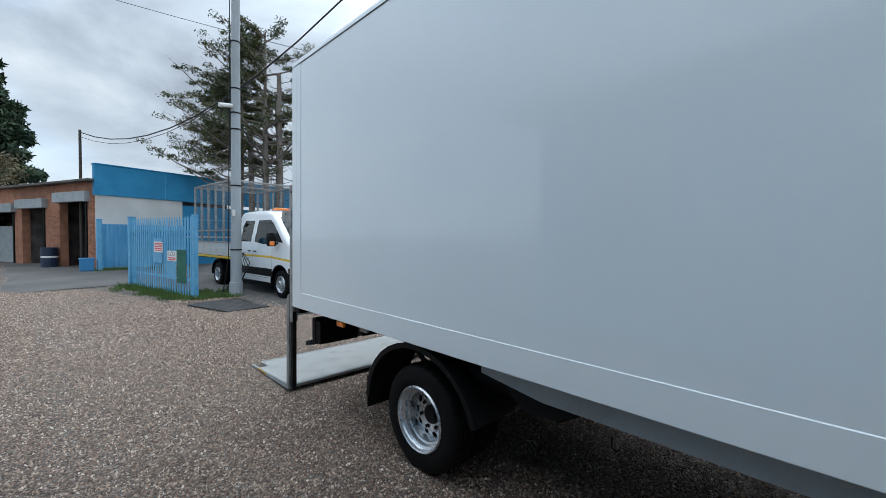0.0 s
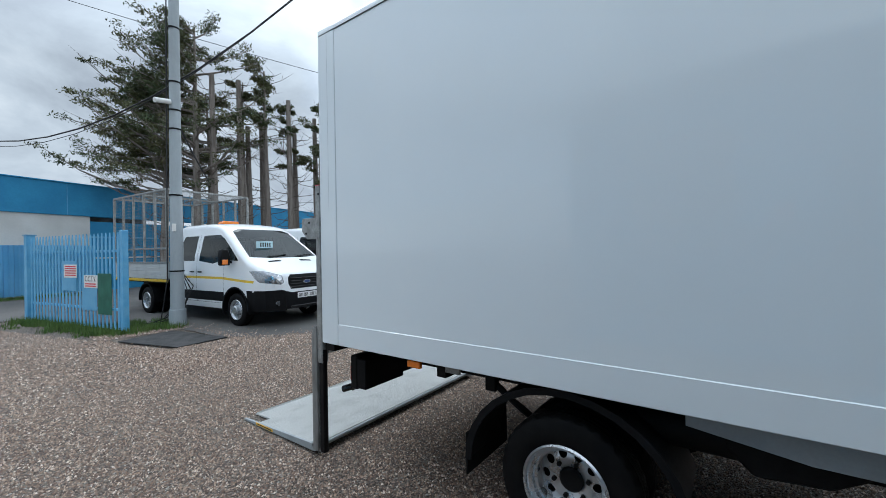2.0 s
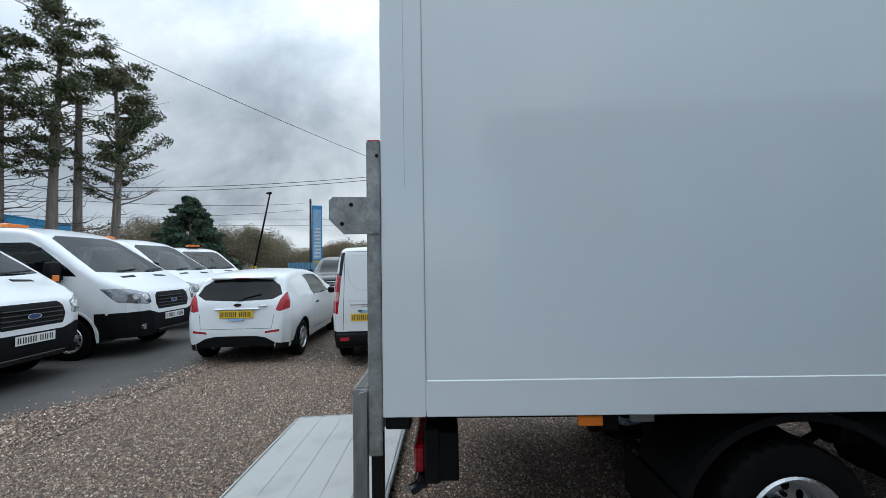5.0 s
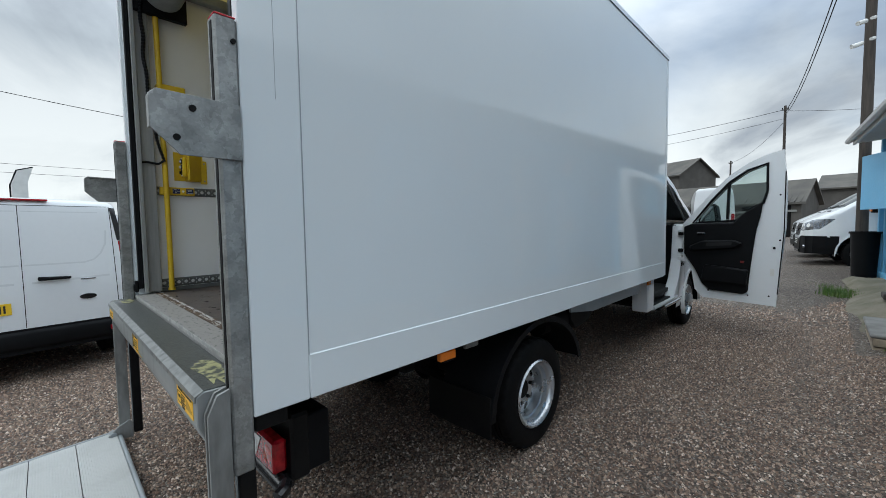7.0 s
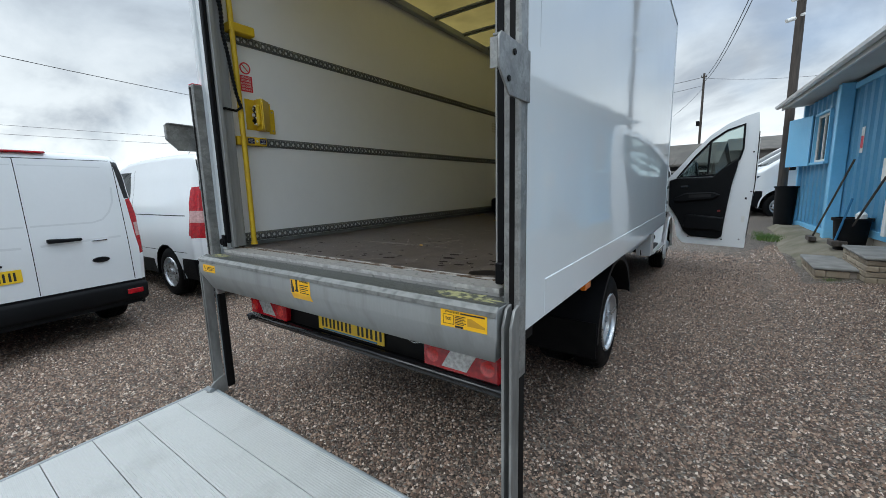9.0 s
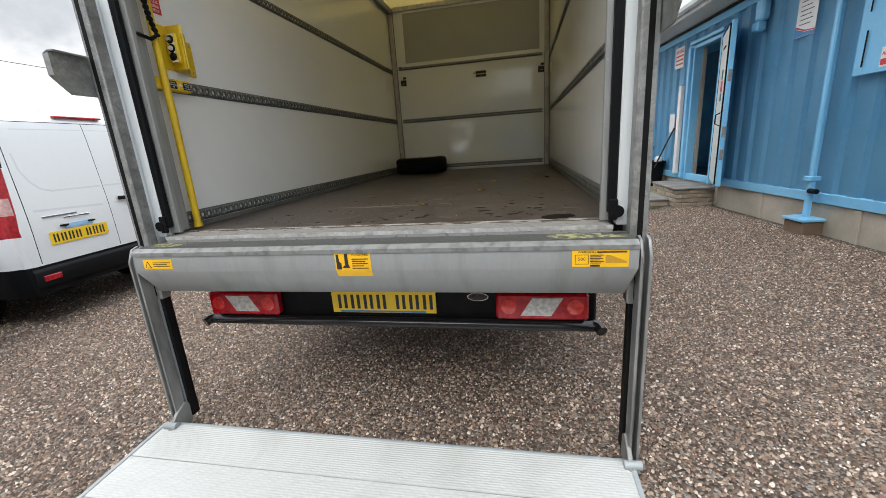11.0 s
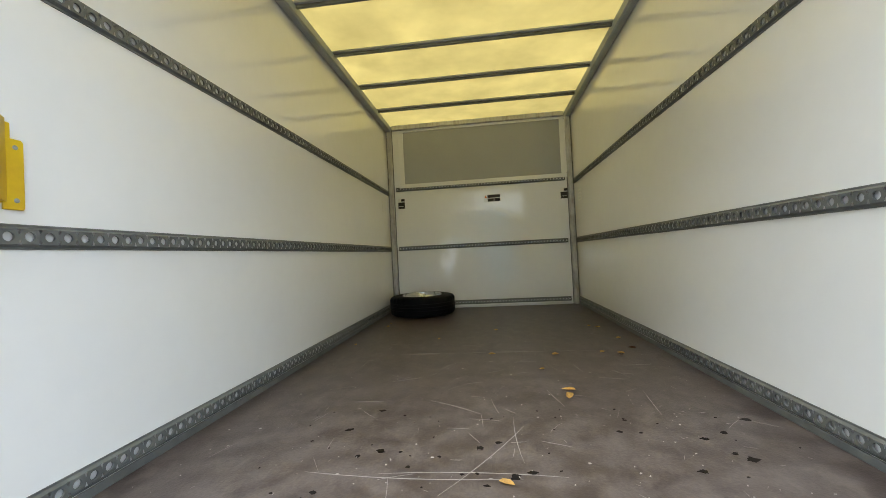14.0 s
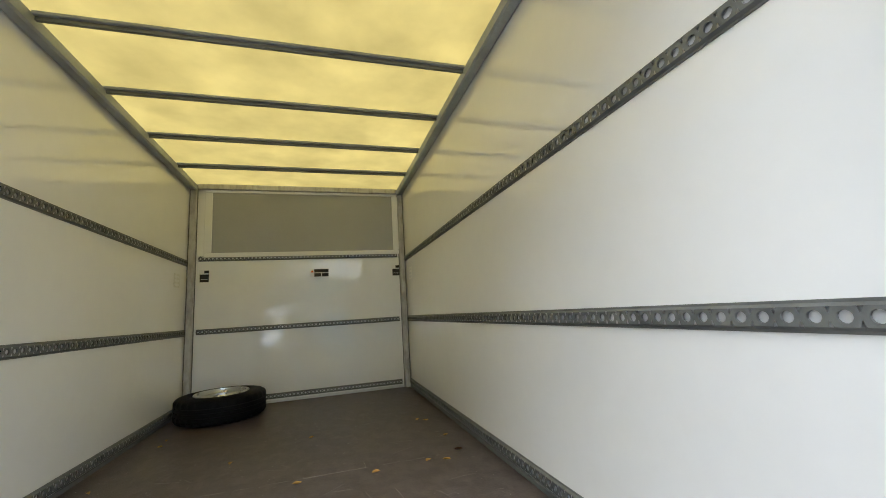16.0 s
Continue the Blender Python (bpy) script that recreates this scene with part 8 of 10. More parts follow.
def connect(label, m):
    """A compact van. Origin on the ground under the rear axle, facing +y."""
    v = thing("delivery_van", label, "van", "compact vans")
    prof = [(3.48, 0.30), (3.52, 0.5), (3.48, 0.80), (3.38, 0.92), (2.75, 1.12), (2.35, 1.22), (1.75, 1.62), (1.45, 1.76), (1.1, 1.82), (0.0, 1.845), (-0.62, 1.83), (-0.76, 1.80), (-0.80, 1.72), (-0.835, 1.30), (-0.865, 0.95), (-0.87, 0.62), (-0.87, 0.30)]
    wid = [(-0.87, 0.80), (-0.83, 0.845), (-0.70, 0.90), (-0.3, 0.918), (2.4, 0.918), (3.0, 0.88), (3.35, 0.75), (3.52, 0.55)]
    shape = [(0.25, 0.95), (0.5, 0.985), (0.85, 1.0), (1.15, 0.985), (1.5, 0.92), (1.84, 0.84)]
    bm = shell(prof, wid, 0.28, [(0.3, 0.03), (0.9, 0.06), (1.6, 0.09), (1.9, 0.09)], shape, 0.02, 0.07)
    carve(bm, "B", [(-1, 0.24), (1, 0.24), (1, 0.545), (-1, 0.545)], 4)
    carve(bm, "S", [(-1, 0.24), (-0.45, 0.24), (-0.38, 0.36), (-0.42, 0.545), (-1, 0.545)], 4)
    carve(bm, "S", [(0.40, 0.24), (0.42, 0.48), (2.15, 0.48), (2.17, 0.24)], 4)
    for s in (1, -1):
        carve(bm, "B", [(s * 0.755, 1.38), (s * 1.0, 1.42), (s * 1.0, 0.80), (s * 0.81, 0.82), (s * 0.785, 1.0)], 3)
    carve(bm, "S", [(-0.95, 0.80), (-0.95, 1.44), (-0.72, 1.42), (-0.72, 1.15), (-0.66, 0.84)], 3)
    for s in (1, -1):
        carve(bm, "B", [(s * 0.795, 1.00), (s * 1.0, 1.00), (s * 1.0, 1.14), (s * 0.790, 1.14)], 13)
    carve(bm, "S", [(-0.95, 1.00), (-0.95, 1.14), (-0.73, 1.14), (-0.70, 1.00)], 13)
    carve(bm, "S", [(1.0, 1.20), (2.12, 1.20), (1.66, 1.60), (1.45, 1.66), (1.02, 1.66)], 2)
    carve(bm, "F", [(-0.68, 1.24), (0.68, 1.24), (0.58, 1.70), (-0.58, 1.70)], 1)
    # outline of the pressed recess, drawn as painted shade without relief
    for s in (1, -1):
        ring = [(0.02, 1.165), (0.46, 1.165), (0.54, 1.19), (0.60, 1.255), (0.645, 1.36), (0.655, 1.50)]
        for (a, b), (c, d) in zip(ring, ring[1:]):
            carve(bm, "B", strip(s * a, b, s * c, d, 0.016), 11)
        carve(bm, "B", strip(s * 0.02, 1.70, s * 0.60, 1.695, 0.010), 11)
        carve(bm, "B", [(s * 0.748, 1.385), (s * 0.79, 1.385), (s * 0.76, 1.75), (s * 0.70, 1.75)], 14)
    for s in (1, -1):
        carve(bm, "B", strip(s * 0.06, 0.985, s * 0.66, 1.01, 0.02), 11)
    for sg in ((0.0, 0.55, 0.0, 1.76), (-0.68, 1.76, 0.68, 1.76)):
        carve(bm, "B", strip(*sg), 6)
    for s in (1, -1):
        carve(bm, "B", strip(s * 0.725, 0.56, s * 0.70, 1.76, 0.007), 6)
    for sg in ((0.90, 0.50, 0.90, 1.68), (-0.55, 0.62, 0.90, 0.62), (1.98, 0.5, 2.05, 1.2), (-0.60, 1.08, 0.9, 1.08)):
        carve(bm, "S", strip(*sg, 0.007 if sg[0] != -0.60 else 0.012), 6)
    for y in (0, 2.66):
        carve(bm, "S", circle(y, 0.33, 0.37), 8)
    part("body_shell", take(bm, 0), WHITE, v, "white painted bodywork")
    part("windscreen", take(bm, 1), TINTGLASS, v)
    for s in (1, -1):
        part("door_window", take(bm, 2, lambda c: c.x * s > 0), TINTGLASS, v)
        tl = part("tail_lamp", take(bm, 3, lambda c: c.x * s > 0), REDLENS, v, "tall red tail lamp")
        part("clear_lens", take(bm, 13, lambda c: c.x * s > 0), PINKLENS, tl)
        for y in (0, 2.66):
            wheel(v, s * 0.885, y, 0.325, s, 0.325, 0.205, "cover")
            part("wheel_arch_liner", arch_liner(y, 0.33, 0.37, s * 0.6, s * 0.89), BLACKPL, v)
        part("rear_reflector", Box(s * 0.70 - 0.07, s * 0.70 + 0.07, -0.913, -0.880, 0.41, 0.46, 0.004), REDLENS, v)
        pieces("door_crease", bm, 11, CREASE, v, "", lambda c: c.x * s > 0)
        part("door_mirror", Box(min(s * 0.93, s * 1.10), max(s * 0.93, s * 1.10), 1.88, 2.02, 1.14, 1.32, 0.04), BLACKPL, v)
        part("plate_lamp", Box(s * 0.12 - 0.35 - 0.03, s * 0.12 - 0.35 + 0.03, -0.895, -0.865, 0.845, 0.862, 0.003), BLACKPL, v)
    pieces("corner_trim", bm, 14, BLACKGL, v, "gloss black corner trim")
    part("rear_bumper", take(bm, 4, lambda c: c.y < 0), BLACKPL, v, "black rear bumper")
    for s in (1, -1):
        pieces("side_moulding", bm, 4, BLACKPL, v, "", lambda c: c.y > 0 and c.x * s > 0)
    part("bumper_roll", Prism([(-0.87, 0.53), (-0.905, 0.50), (-0.905, 0.36), (-0.87, 0.33)], "x", -0.82, 0.82, 0.01), BLACKPL, v)
    pieces("panel_seam", bm, 6, UNDER, v)
    part("brake_lamp", Box(-0.22, 0.22, -0.80, -0.75, 1.805, 1.825, 0.006), REDLENS, v, "high red brake lamp")
    part("rear_handle", Prism([(0.10, 1.005), (0.34, 1.005), (0.345, 1.03), (0.10, 1.045)], "y", -0.905, -0.865, 0.008), BLACKPL, v, "black door handle")
    part("maker_badge", Lathe([(0.0, -0.006), (0.04, -0.006), (0.044, 0.004), (0.0, 0.004)], 24, "y"), BLACKGL, v).matrix_local = Matrix.Translation((0.47, -0.872, 0.80)) @ Matrix.Diagonal((1.6, 1, 0.65, 1))
    part("model_badge", Box(-0.62, -0.33, -0.872, -0.864, 0.94, 0.956, 0.002), CHROME, v, "chrome model badge")
    part("model_badge", Box(-0.45, -0.22, -0.872, -0.864, 0.915, 0.927, 0.002), CHROME, v)
    part("model_badge", Box(0.42, 0.54, -0.872, -0.862, 0.985, 0.995, 0.001), CHROME, v)
    part("dealer_strip", Box(-0.46, -0.22, -0.878, -0.872, 0.825, 0.862, 0), mat("pale_blue_strip", (0.30, 0.55, 0.80), 0.5, var=0.05), v, smooth=0)
    plate(v, -0.35, -0.873, 0.755, PLATEY, 0)
    part("load_floor", Box(-0.8, 0.8, -0.7, 3.2, 0.40, 0.46, 0), DARKIN, v)
    part("bulkhead", Box(-0.76, 0.76, 0.80, 0.84, 0.46, 1.70, 0), DARKIN, v)
    part("seat_row", Prism([(1.0, 0.6), (1.55, 0.6), (1.55, 0.85), (1.15, 0.9), (1.05, 1.45), (0.95, 1.45)], "x", -0.7, 0.7, 0.02), TREADPLY, v)
    part("shark_aerial", Tube([(0.0, 1.2, 1.84), (0.0, 1.05, 1.99), (0.0, 0.98, 2.02)], 0.004, 5), BLACKPL, v)
    bm.free()
    v.matrix_world = m
    return v


connect("white compact van with black bumper and yellow plate beside the truck", pose(-3.89, -0.67, 0, 0, 0, 96.7) @ Matrix.Diagonal((0.95, 0.95, 0.95, 1)))
connect("white compact van parked further along the truck's side", pose(-4.36, 1.72, 0, 0, 0, 92))

connect("white compact van standing nose towards the truck behind the others", pose(-12.0, 1.50, 0, 0, 0, -90))


def hatchback(label, m):
    v = thing("hatchback_car", label, "car")
    prof = [(3.30, 0.25), (3.34, 0.45), (3.30, 0.65), (3.10, 0.80), (2.55, 0.98), (2.20, 1.06), (1.55, 1.36), (1.15, 1.455), (0.6, 1.475), (-0.05, 1.43), (-0.30, 1.38), (-0.38, 1.34), (-0.50, 1.10), (-0.60, 0.95), (-0.63, 0.80), (-0.66, 0.62), (-0.68, 0.45), (-0.66, 0.28)]
    wid = [(-0.68, 0.62), (-0.63, 0.72), (-0.50, 0.805), (-0.1, 0.86), (2.3, 0.862), (2.9, 0.80), (3.15, 0.68), (3.34, 0.45)]
    shape = [(0.25, 0.94), (0.45, 0.985), (0.70, 1.0), (0.93, 0.97), (1.15, 0.86), (1.47, 0.68)]
    bm = shell(prof, wid, 0.24, [(0.3, 0.03), (0.9, 0.07), (1.47, 0.12)], shape, 0.03, 0.06)
    carve(bm, "B", [(-0.66, 1.08), (-0.52, 1.005), (0, 0.98), (0.52, 1.005), (0.66, 1.08), (0.60, 1.22), (0.46, 1.315), (0, 1.335), (-0.46, 1.315), (-0.60, 1.22)], 1)
    carve(bm, "S", [(0.70, 0.985), (1.86, 0.985), (1.56, 1.22), (1.28, 1.36), (0.80, 1.375), (0.58, 1.345)], 2)
    carve(bm, "F", [(-0.62, 1.08), (0.62, 1.08), (0.50, 1.40), (-0.50, 1.40)], 2)
    carve(bm, "B", [(-0.85, 0.22), (0.85, 0.22), (0.85, 0.30), (0.60, 0.34), (0.46, 0.42), (0.30, 0.45), (-0.30, 0.45), (-0.46, 0.42), (-0.60, 0.34), (-0.85, 0.30)], 4)
    bmesh.ops.bisect_plane(bm, geom=bm.verts[:] + bm.edges[:] + bm.faces[:], dist=1e-5, plane_co=(0, -0.47, 0.98), plane_no=Vector((0, 1, -0.45)).normalized())
    for s in (1, -1):
        carve(bm, "B", [(s * 0.59, 0.84), (s * 0.66, 0.82), (s * 0.90, 0.90), (s * 0.90, 1.08), (s * 0.72, 1.12), (s * 0.64, 1.00)], 3, lambda c: c.y + 0.47 < (c.z - 0.98) * 0.45)
        carve(bm, "B", [(s * 0.44, 0.485), (s * 0.66, 0.51), (s * 0.655, 0.545), (s * 0.45, 0.52)], 12)
    for sg in ((0.62, 0.38, 0.52, 1.36), (0.66, 0.36, 1.9, 0.36), (1.95, 0.36, 1.92, 0.96)):
        carve(bm, "S", strip(*sg), 6)
    for sg in ((-0.54, 0.56, 0.54, 0.56), (-0.54, 0.56, -0.57, 0.78), (0.54, 0.56, 0.57, 0.78)):
        carve(bm, "B", strip(*sg), 6)
    for y in (0, 2.49):
        carve(bm, "S", circle(y, 0.31, 0.345), 8)
    part("body_shell", take(bm, 0), WHITE, v, "white painted bodywork").modifiers.new("even_normals", "WEIGHTED_NORMAL").weight = 80
    part("tailgate_glass", take(bm, 1), DARKGLASS, v, "dark tailgate window")
    part("windscreen", take(bm, 2, lambda c: c.y > 1.9 or abs(c.x) < 0.5), TINTGLASS, v)
    for s in (1, -1):
        part("door_window", take(bm, 2, lambda c: c.x * s > 0 and c.y <= 1.9 and abs(c.x) >= 0.5), TINTGLASS, v)
        tl = part("tail_lamp", take(bm, 3, lambda c: c.x * s > 0), REDLENS, v, "angular red tail lamp", smooth=60)
        part("clear_lens", moved(Lathe([(0.0, -0.012), (0.032, -0.010), (0.036, 0.012), (0.0, 0.012)], 16, "y"), pose(s * 0.655, -0.578, 0.90, 0, 0, s * 30)), CLEARLENS, tl)
        for y in (0, 2.49):
            wheel(v, s * 0.835, y, 0.30, s, 0.30, 0.185, "cover")
            part("wheel_arch_liner", arch_liner(y, 0.31, 0.345, s * 0.55, s * 0.83), BLACKPL, v)
        part("door_mirror", Box(min(s * 0.86, s * 1.02), max(s * 0.86, s * 1.02), 1.60, 1.72, 0.94, 1.07, 0.03), BLACKPL, v)
        part("door_handle", Box(min(s * 0.845, s * 0.868), max(s * 0.845, s * 0.868), 0.76, 0.92, 0.82, 0.85, 0.006), BLACKPL, v)
        pieces("rear_reflector", bm, 12, REDLENS, v, "", lambda c: c.x * s > 0)
    part("rear_valance", take(bm, 4), BLACKPL, v, "black lower bumper insert")
    pieces("panel_seam", bm, 6, UNDER, v)
    part("tailgate_spoiler", Prism([(-0.28, 1.385), (-0.46, 1.36), (-0.47, 1.34), (-0.34, 1.325)], "x", -0.50, 0.50, 0.008), WHITE, v)
    part("brake_lamp", Box(-0.12, 0.12, -0.476, -0.455, 1.338, 1.35, 0.002), REDLENS, v)
    part("rear_wiper", Tube([(0.02, -0.59, 0.98), (0.10, -0.575, 1.03), (0.34, -0.535, 1.09)], 0.009, 6), BLACKPL, v)
    part("plate_hood", Box(-0.34, 0.34, -0.668, -0.61, 0.855, 0.875, 0.006), WHITE, v)
    part("maker_badge", Lathe([(0.0, -0.006), (0.035, -0.006), (0.04, 0.01), (0.0, 0.01)], 24, "y"), BLACKGL, v).matrix_local = Matrix.Translation((0, -0.628, 0.925)) @ Matrix.Diagonal((1.5, 1, 0.65, 1))
    part("model_badge", Box(0.32, 0.46, -0.64, -0.60, 0.90, 0.915, 0.002), CHROME, v)
    plate(v, 0.0, -0.662, 0.785, PLATEY, 0)
    part("dealer_strip", Box(-0.12, 0.12, -0.678, -0.67, 0.685, 0.715, 0), mat("pale_blue_band", (0.30, 0.55, 0.80), 0.5, var=0.05), v, smooth=0)
    part("cabin_floor", Box(-0.72, 0.72, -0.4, 2.6, 0.34, 0.40, 0), DARKIN, v)
    part("seat_row", Prism([(0.85, 0.5), (1.35, 0.5), (1.35, 0.7), (1.0, 0.74), (0.88, 1.2), (0.78, 1.2)], "x", -0.6, 0.6, 0.02), TREADPLY, v)
    part("dash_panel", Box(-0.66, 0.66, 1.75, 2.1, 0.6, 0.98, 0.03), DARKIN, v)
    part("bulkhead", Box(-0.64, 0.64, 0.62, 0.66, 0.4, 1.34, 0), DARKIN, v)
    part("window_blank", Box(-0.60, 0.60, 0.0, 0.60, 0.5, 1.0, 0), DARKIN, v)
    bm.free()
    v.matrix_world = m
    return v


hatchback("white three-door hatchback with yellow plate parked on the gravel edge", pose(-3.86, -2.98, 0, 0, 0, 93.6) @ Matrix.Diagonal((0.965, 0.965, 0.965, 1)))


def suv(label, m):
    v = thing("off_road_car", label, "car")
    prof = [(0.85, 0.35), (0.88, 0.6), (0.86, 0.95), (0.80, 1.08), (0.25, 1.16), (-0.1, 1.20), (-0.7, 1.66), (-1.1, 1.76), (-2.2, 1.78), (-3.0, 1.72), (-3.4, 1.2), (-3.5, 0.9), (-3.5, 0.4)]
    wid = [(-3.5, 0.8), (-3.2, 0.92), (0.3, 0.93), (0.6, 0.88), (0.88, 0.72)]
    shape = [(0.3, 0.95), (0.7, 1.0), (1.1, 0.97), (1.75, 0.74)]
    bm = shell(prof, wid, 0.33, [(0.3, 0.03), (1.1, 0.08), (1.78, 0.14)], shape, 0.03, 0.09)
    carve(bm, "F", [(-0.70, 1.23), (0.70, 1.23), (0.58, 1.66), (-0.58, 1.66)], 1)
    carve(bm, "S", [(-0.55, 1.22), (-0.85, 1.62), (-2.9, 1.62), (-3.1, 1.22)], 1)
    carve(bm, "F", [(-0.42, 0.72), (0.42, 0.72), (0.46, 1.00), (-0.46, 1.00)], 2)
    for s in (1, -1):
        carve(bm, "F", [(s * 0.48, 0.86), (s * 0.88, 0.90), (s * 0.88, 1.05), (s * 0.48, 1.00)], 3)
    for y in (0, -2.75):
        carve(bm, "S", circle(y, 0.38, 0.43), 8)
    part("body_shell", take(bm, 0), DARKPAINT, v)
    part("window_band", take(bm, 1), DARKGLASS, v)
    gr = part("grille", take(bm, 2), BLACKPL, v)
    for k in range(3):
        part("grille_bar", Box(-0.42, 0.42, 0.83, 0.875, 0.78 + 0.075 * k, 0.80 + 0.075 * k, 0.004), CHROME, gr)
    for s in (1, -1):
        part("headlamp", take(bm, 3, lambda c: c.x * s > 0), LAMPGL, v)
        for y in (0, -2.75):
            wheel(v, s * 0.90, y, 0.37, s, 0.37, 0.24, "cover")
        part("door_mirror", Box(min(s * 0.93, s * 1.12), max(s * 0.93, s * 1.12), -0.62, -0.46, 1.15, 1.34, 0.03), BLACKPL, v)
    plate(v, 0, 0.885, 0.60, PLATEW, 180)
    bm.free()
    v.matrix_world = m


suv("dark grey off-road car parked nose out beyond the hatchback", pose(-10.9, -3.5, 0, 0, 0, -75))


# ---- trees ----
def clump_mesh(centres, n, size, spread, seed, flat=0.55):
    """Many small leaf sprays: n triangles pairs round each centre (x, y, z, r)."""
    rs = np.random.RandomState(seed)
    cs = np.repeat(np.array(centres, dtype=float), n, axis=0)
    N = len(cs)
    d = rs.normal(size=(N, 3))
    d /= np.linalg.norm(d, axis=1)[:, None]
    rad = cs[:, 3:4] * spread * rs.rand(N, 1) ** 0.5
    p = cs[:, :3] + d * rad * np.array([1, 1, flat])
    a = rs.normal(size=(N, 3))
    a /= np.linalg.norm(a, axis=1)[:, None]
    b = np.cross(a, rs.normal(size=(N, 3)))
    b /= np.linalg.norm(b, axis=1)[:, None]
    s = size * (0.6 + 0.8 * rs.rand(N, 1))
    v = np.stack([p - a * s, p + b * s * 0.35, p + a * s, p - b * s * 0.35], axis=1).reshape(-1, 3)
    me = bpy.data.meshes.new("foliage")
    me.vertices.add(N * 4)
    me.vertices.foreach_set("co", v.ravel())
    me.loops.add(N * 4)
    me.loops.foreach_set("vertex_index", np.arange(N * 4))
    me.polygons.add(N)
    me.polygons.foreach_set("loop_start", np.arange(N) * 4)
    me.polygons.foreach_set("loop_total", np.full(N, 4))
    me.update()
    me.validate()
    return me


def pine(x, y, h, seed, label, low=0.35, reach=2.6, lean=0.0, dense=1.0, side=None, bare=16):
    """A tall ragged conifer: bare lower trunk, crooked limbs, dead twigs, foliage in separate flat sprays."""
    rs = random.Random(seed)
    t = thing("pine_tree", label, "tree", "ragged conifers")
    trunk = []
    for k in range(9):
        f = k / 8
        trunk.append((lean * f * f + 0.10 * math.sin(3 * f + seed), 0.12 * math.sin(4 * f + 2 * seed), h * f))
    part("trunk", Tube(trunk, 0.12 + 0.008 * h, 10, 0.03), BARK, t)
    limbs = bmesh.new()
    dead = bmesh.new()
    cl = []
    n = int(40 * dense)
    for k in range(n):
        f = low + (0.99 - low) * (k + rs.random()) / n
        base = Vector(trunk[min(8, int(f * 8))]).lerp(Vector(trunk[min(8, int(f * 8) + 1)]), f * 8 % 1)
        az = rs.uniform(0, 2 * math.pi) if side is None or rs.random() < 0.45 else rs.gauss(side, 0.5)
        L = reach * (1.10 - 0.72 * f) * rs.uniform(0.45, 1.3)
        up = rs.uniform(0.0, 0.55) + 0.7 * max(0, f - 0.8)
        d = Vector((math.cos(az), math.sin(az), up)).normalized()
        bend = Vector((rs.uniform(-.15, .15), rs.uniform(-.15, .15), rs.uniform(-.05, .12))) * L
        pts = [base, base + d * L * 0.35, base + d * L * 0.7 + bend, base + d * L + bend * 1.6 + Vector((0, 0, 0.08 * L))]
        Tube(pts, 0.028 + 0.010 * L, 5, 0.008, limbs)
        if f < low + 0.10 and rs.random() < 0.5:
            for q in range(4):
                e = pts[-1] + Vector((rs.uniform(-.8, .8), rs.uniform(-.8, .8), rs.uniform(-.2, .9))) * 0.6
                Tube([pts[2], (pts[2] + e) / 2 + Vector((0, 0, .08)), e], 0.012, 4, 0.004, dead)
            continue
        for q in range(8):
            g = 0.38 + 0.085 * q + rs.uniform(-0.05, 0.05)
            c = (pts[1].lerp(pts[2], (g - 0.35) / 0.35) if g < 0.7 else pts[2].lerp(pts[3], (g - 0.7) / 0.3))
            c = c + Vector((rs.uniform(-.16, .16), rs.uniform(-.16, .16), rs.uniform(-.04, .10))) * (0.5 + 0.4 * L)
            if rs.random() < 0.5:
                e = c + Vector((rs.uniform(-.5, .5), rs.uniform(-.5, .5), rs.uniform(-.05, .35))) * 0.8
                Tube([pts[1].lerp(pts[3], max(0.0, g - 0.3)), e], 0.010, 4, 0.004, dead)
            if rs.random() < 0.85:
                cl.append((c.x, c.y, c.z, rs.uniform(0.14, 0.30) * min(1.25, reach / 2.2)))
    for k in range(bare):
        f = rs.uniform(0.15, low + 0.3)
        az = rs.uniform(0, 6.3)
        base = Vector((trunk[int(f * 8)][0], trunk[int(f * 8)][1], h * f))
        L = rs.uniform(0.5, 1.7)
        d = Vector((math.cos(az), math.sin(az), rs.uniform(-0.1, 0.5)))
        m = base + d * L * 0.6
        Tube([base, m, base + d * L + Vector((0, 0, 0.15))], 0.018, 4, 0.004, dead)
        Tube([m, m + Vector((rs.uniform(-.5, .5), rs.uniform(-.5, .5), rs.uniform(.1, .6)))], 0.010, 4, 0.003, dead)
    part("limb", limbs, BARK, t, smooth=60)
    tagged(part("dead_twig", dead, TWIG, t, smooth=0), kind="stuff")
    me = clump_mesh(cl, 62, 0.060, 1.35, seed, 0.34)
    me.materials.append(NEEDLE)
    o = new("crown", me)
    o.parent = t
    t.matrix_world = Matrix.Translation((x, y, 0))
    return t


LINE = "ragged dark conifer with bare lower trunk behind the tippers"
pine(-4.6, -16.0, 11.3, 1, LINE, 0.38, 4.0, 0.2, 1.8, side=-0.75, bare=26)
pine(-3.8, -17.4, 9.2, 2, LINE, 0.40, 4.4, 0.1, 1.7, side=-0.8, bare=30)
pine(-5.3, -17.0, 8.8, 3, LINE, 0.50, 2.4, 0.0, 0.55, side=-0.9, bare=26)
pine(-6.4, -16.0, 9.6, 4, LINE, 0.66, 1.5, -0.2, 0.30, bare=30)
pine(-7.3, -15.3, 10.1, 5, LINE, 0.70, 1.9, 0.1, 0.38, bare=30)
pine(-8.4, -15.0, 9.0, 6, LINE, 0.60, 1.5, 0.2, 0.30, bare=30)
pine(-9.4, -14.0, 9.3, 7, LINE, 0.50, 2.0, -0.1, 0.50, bare=30)
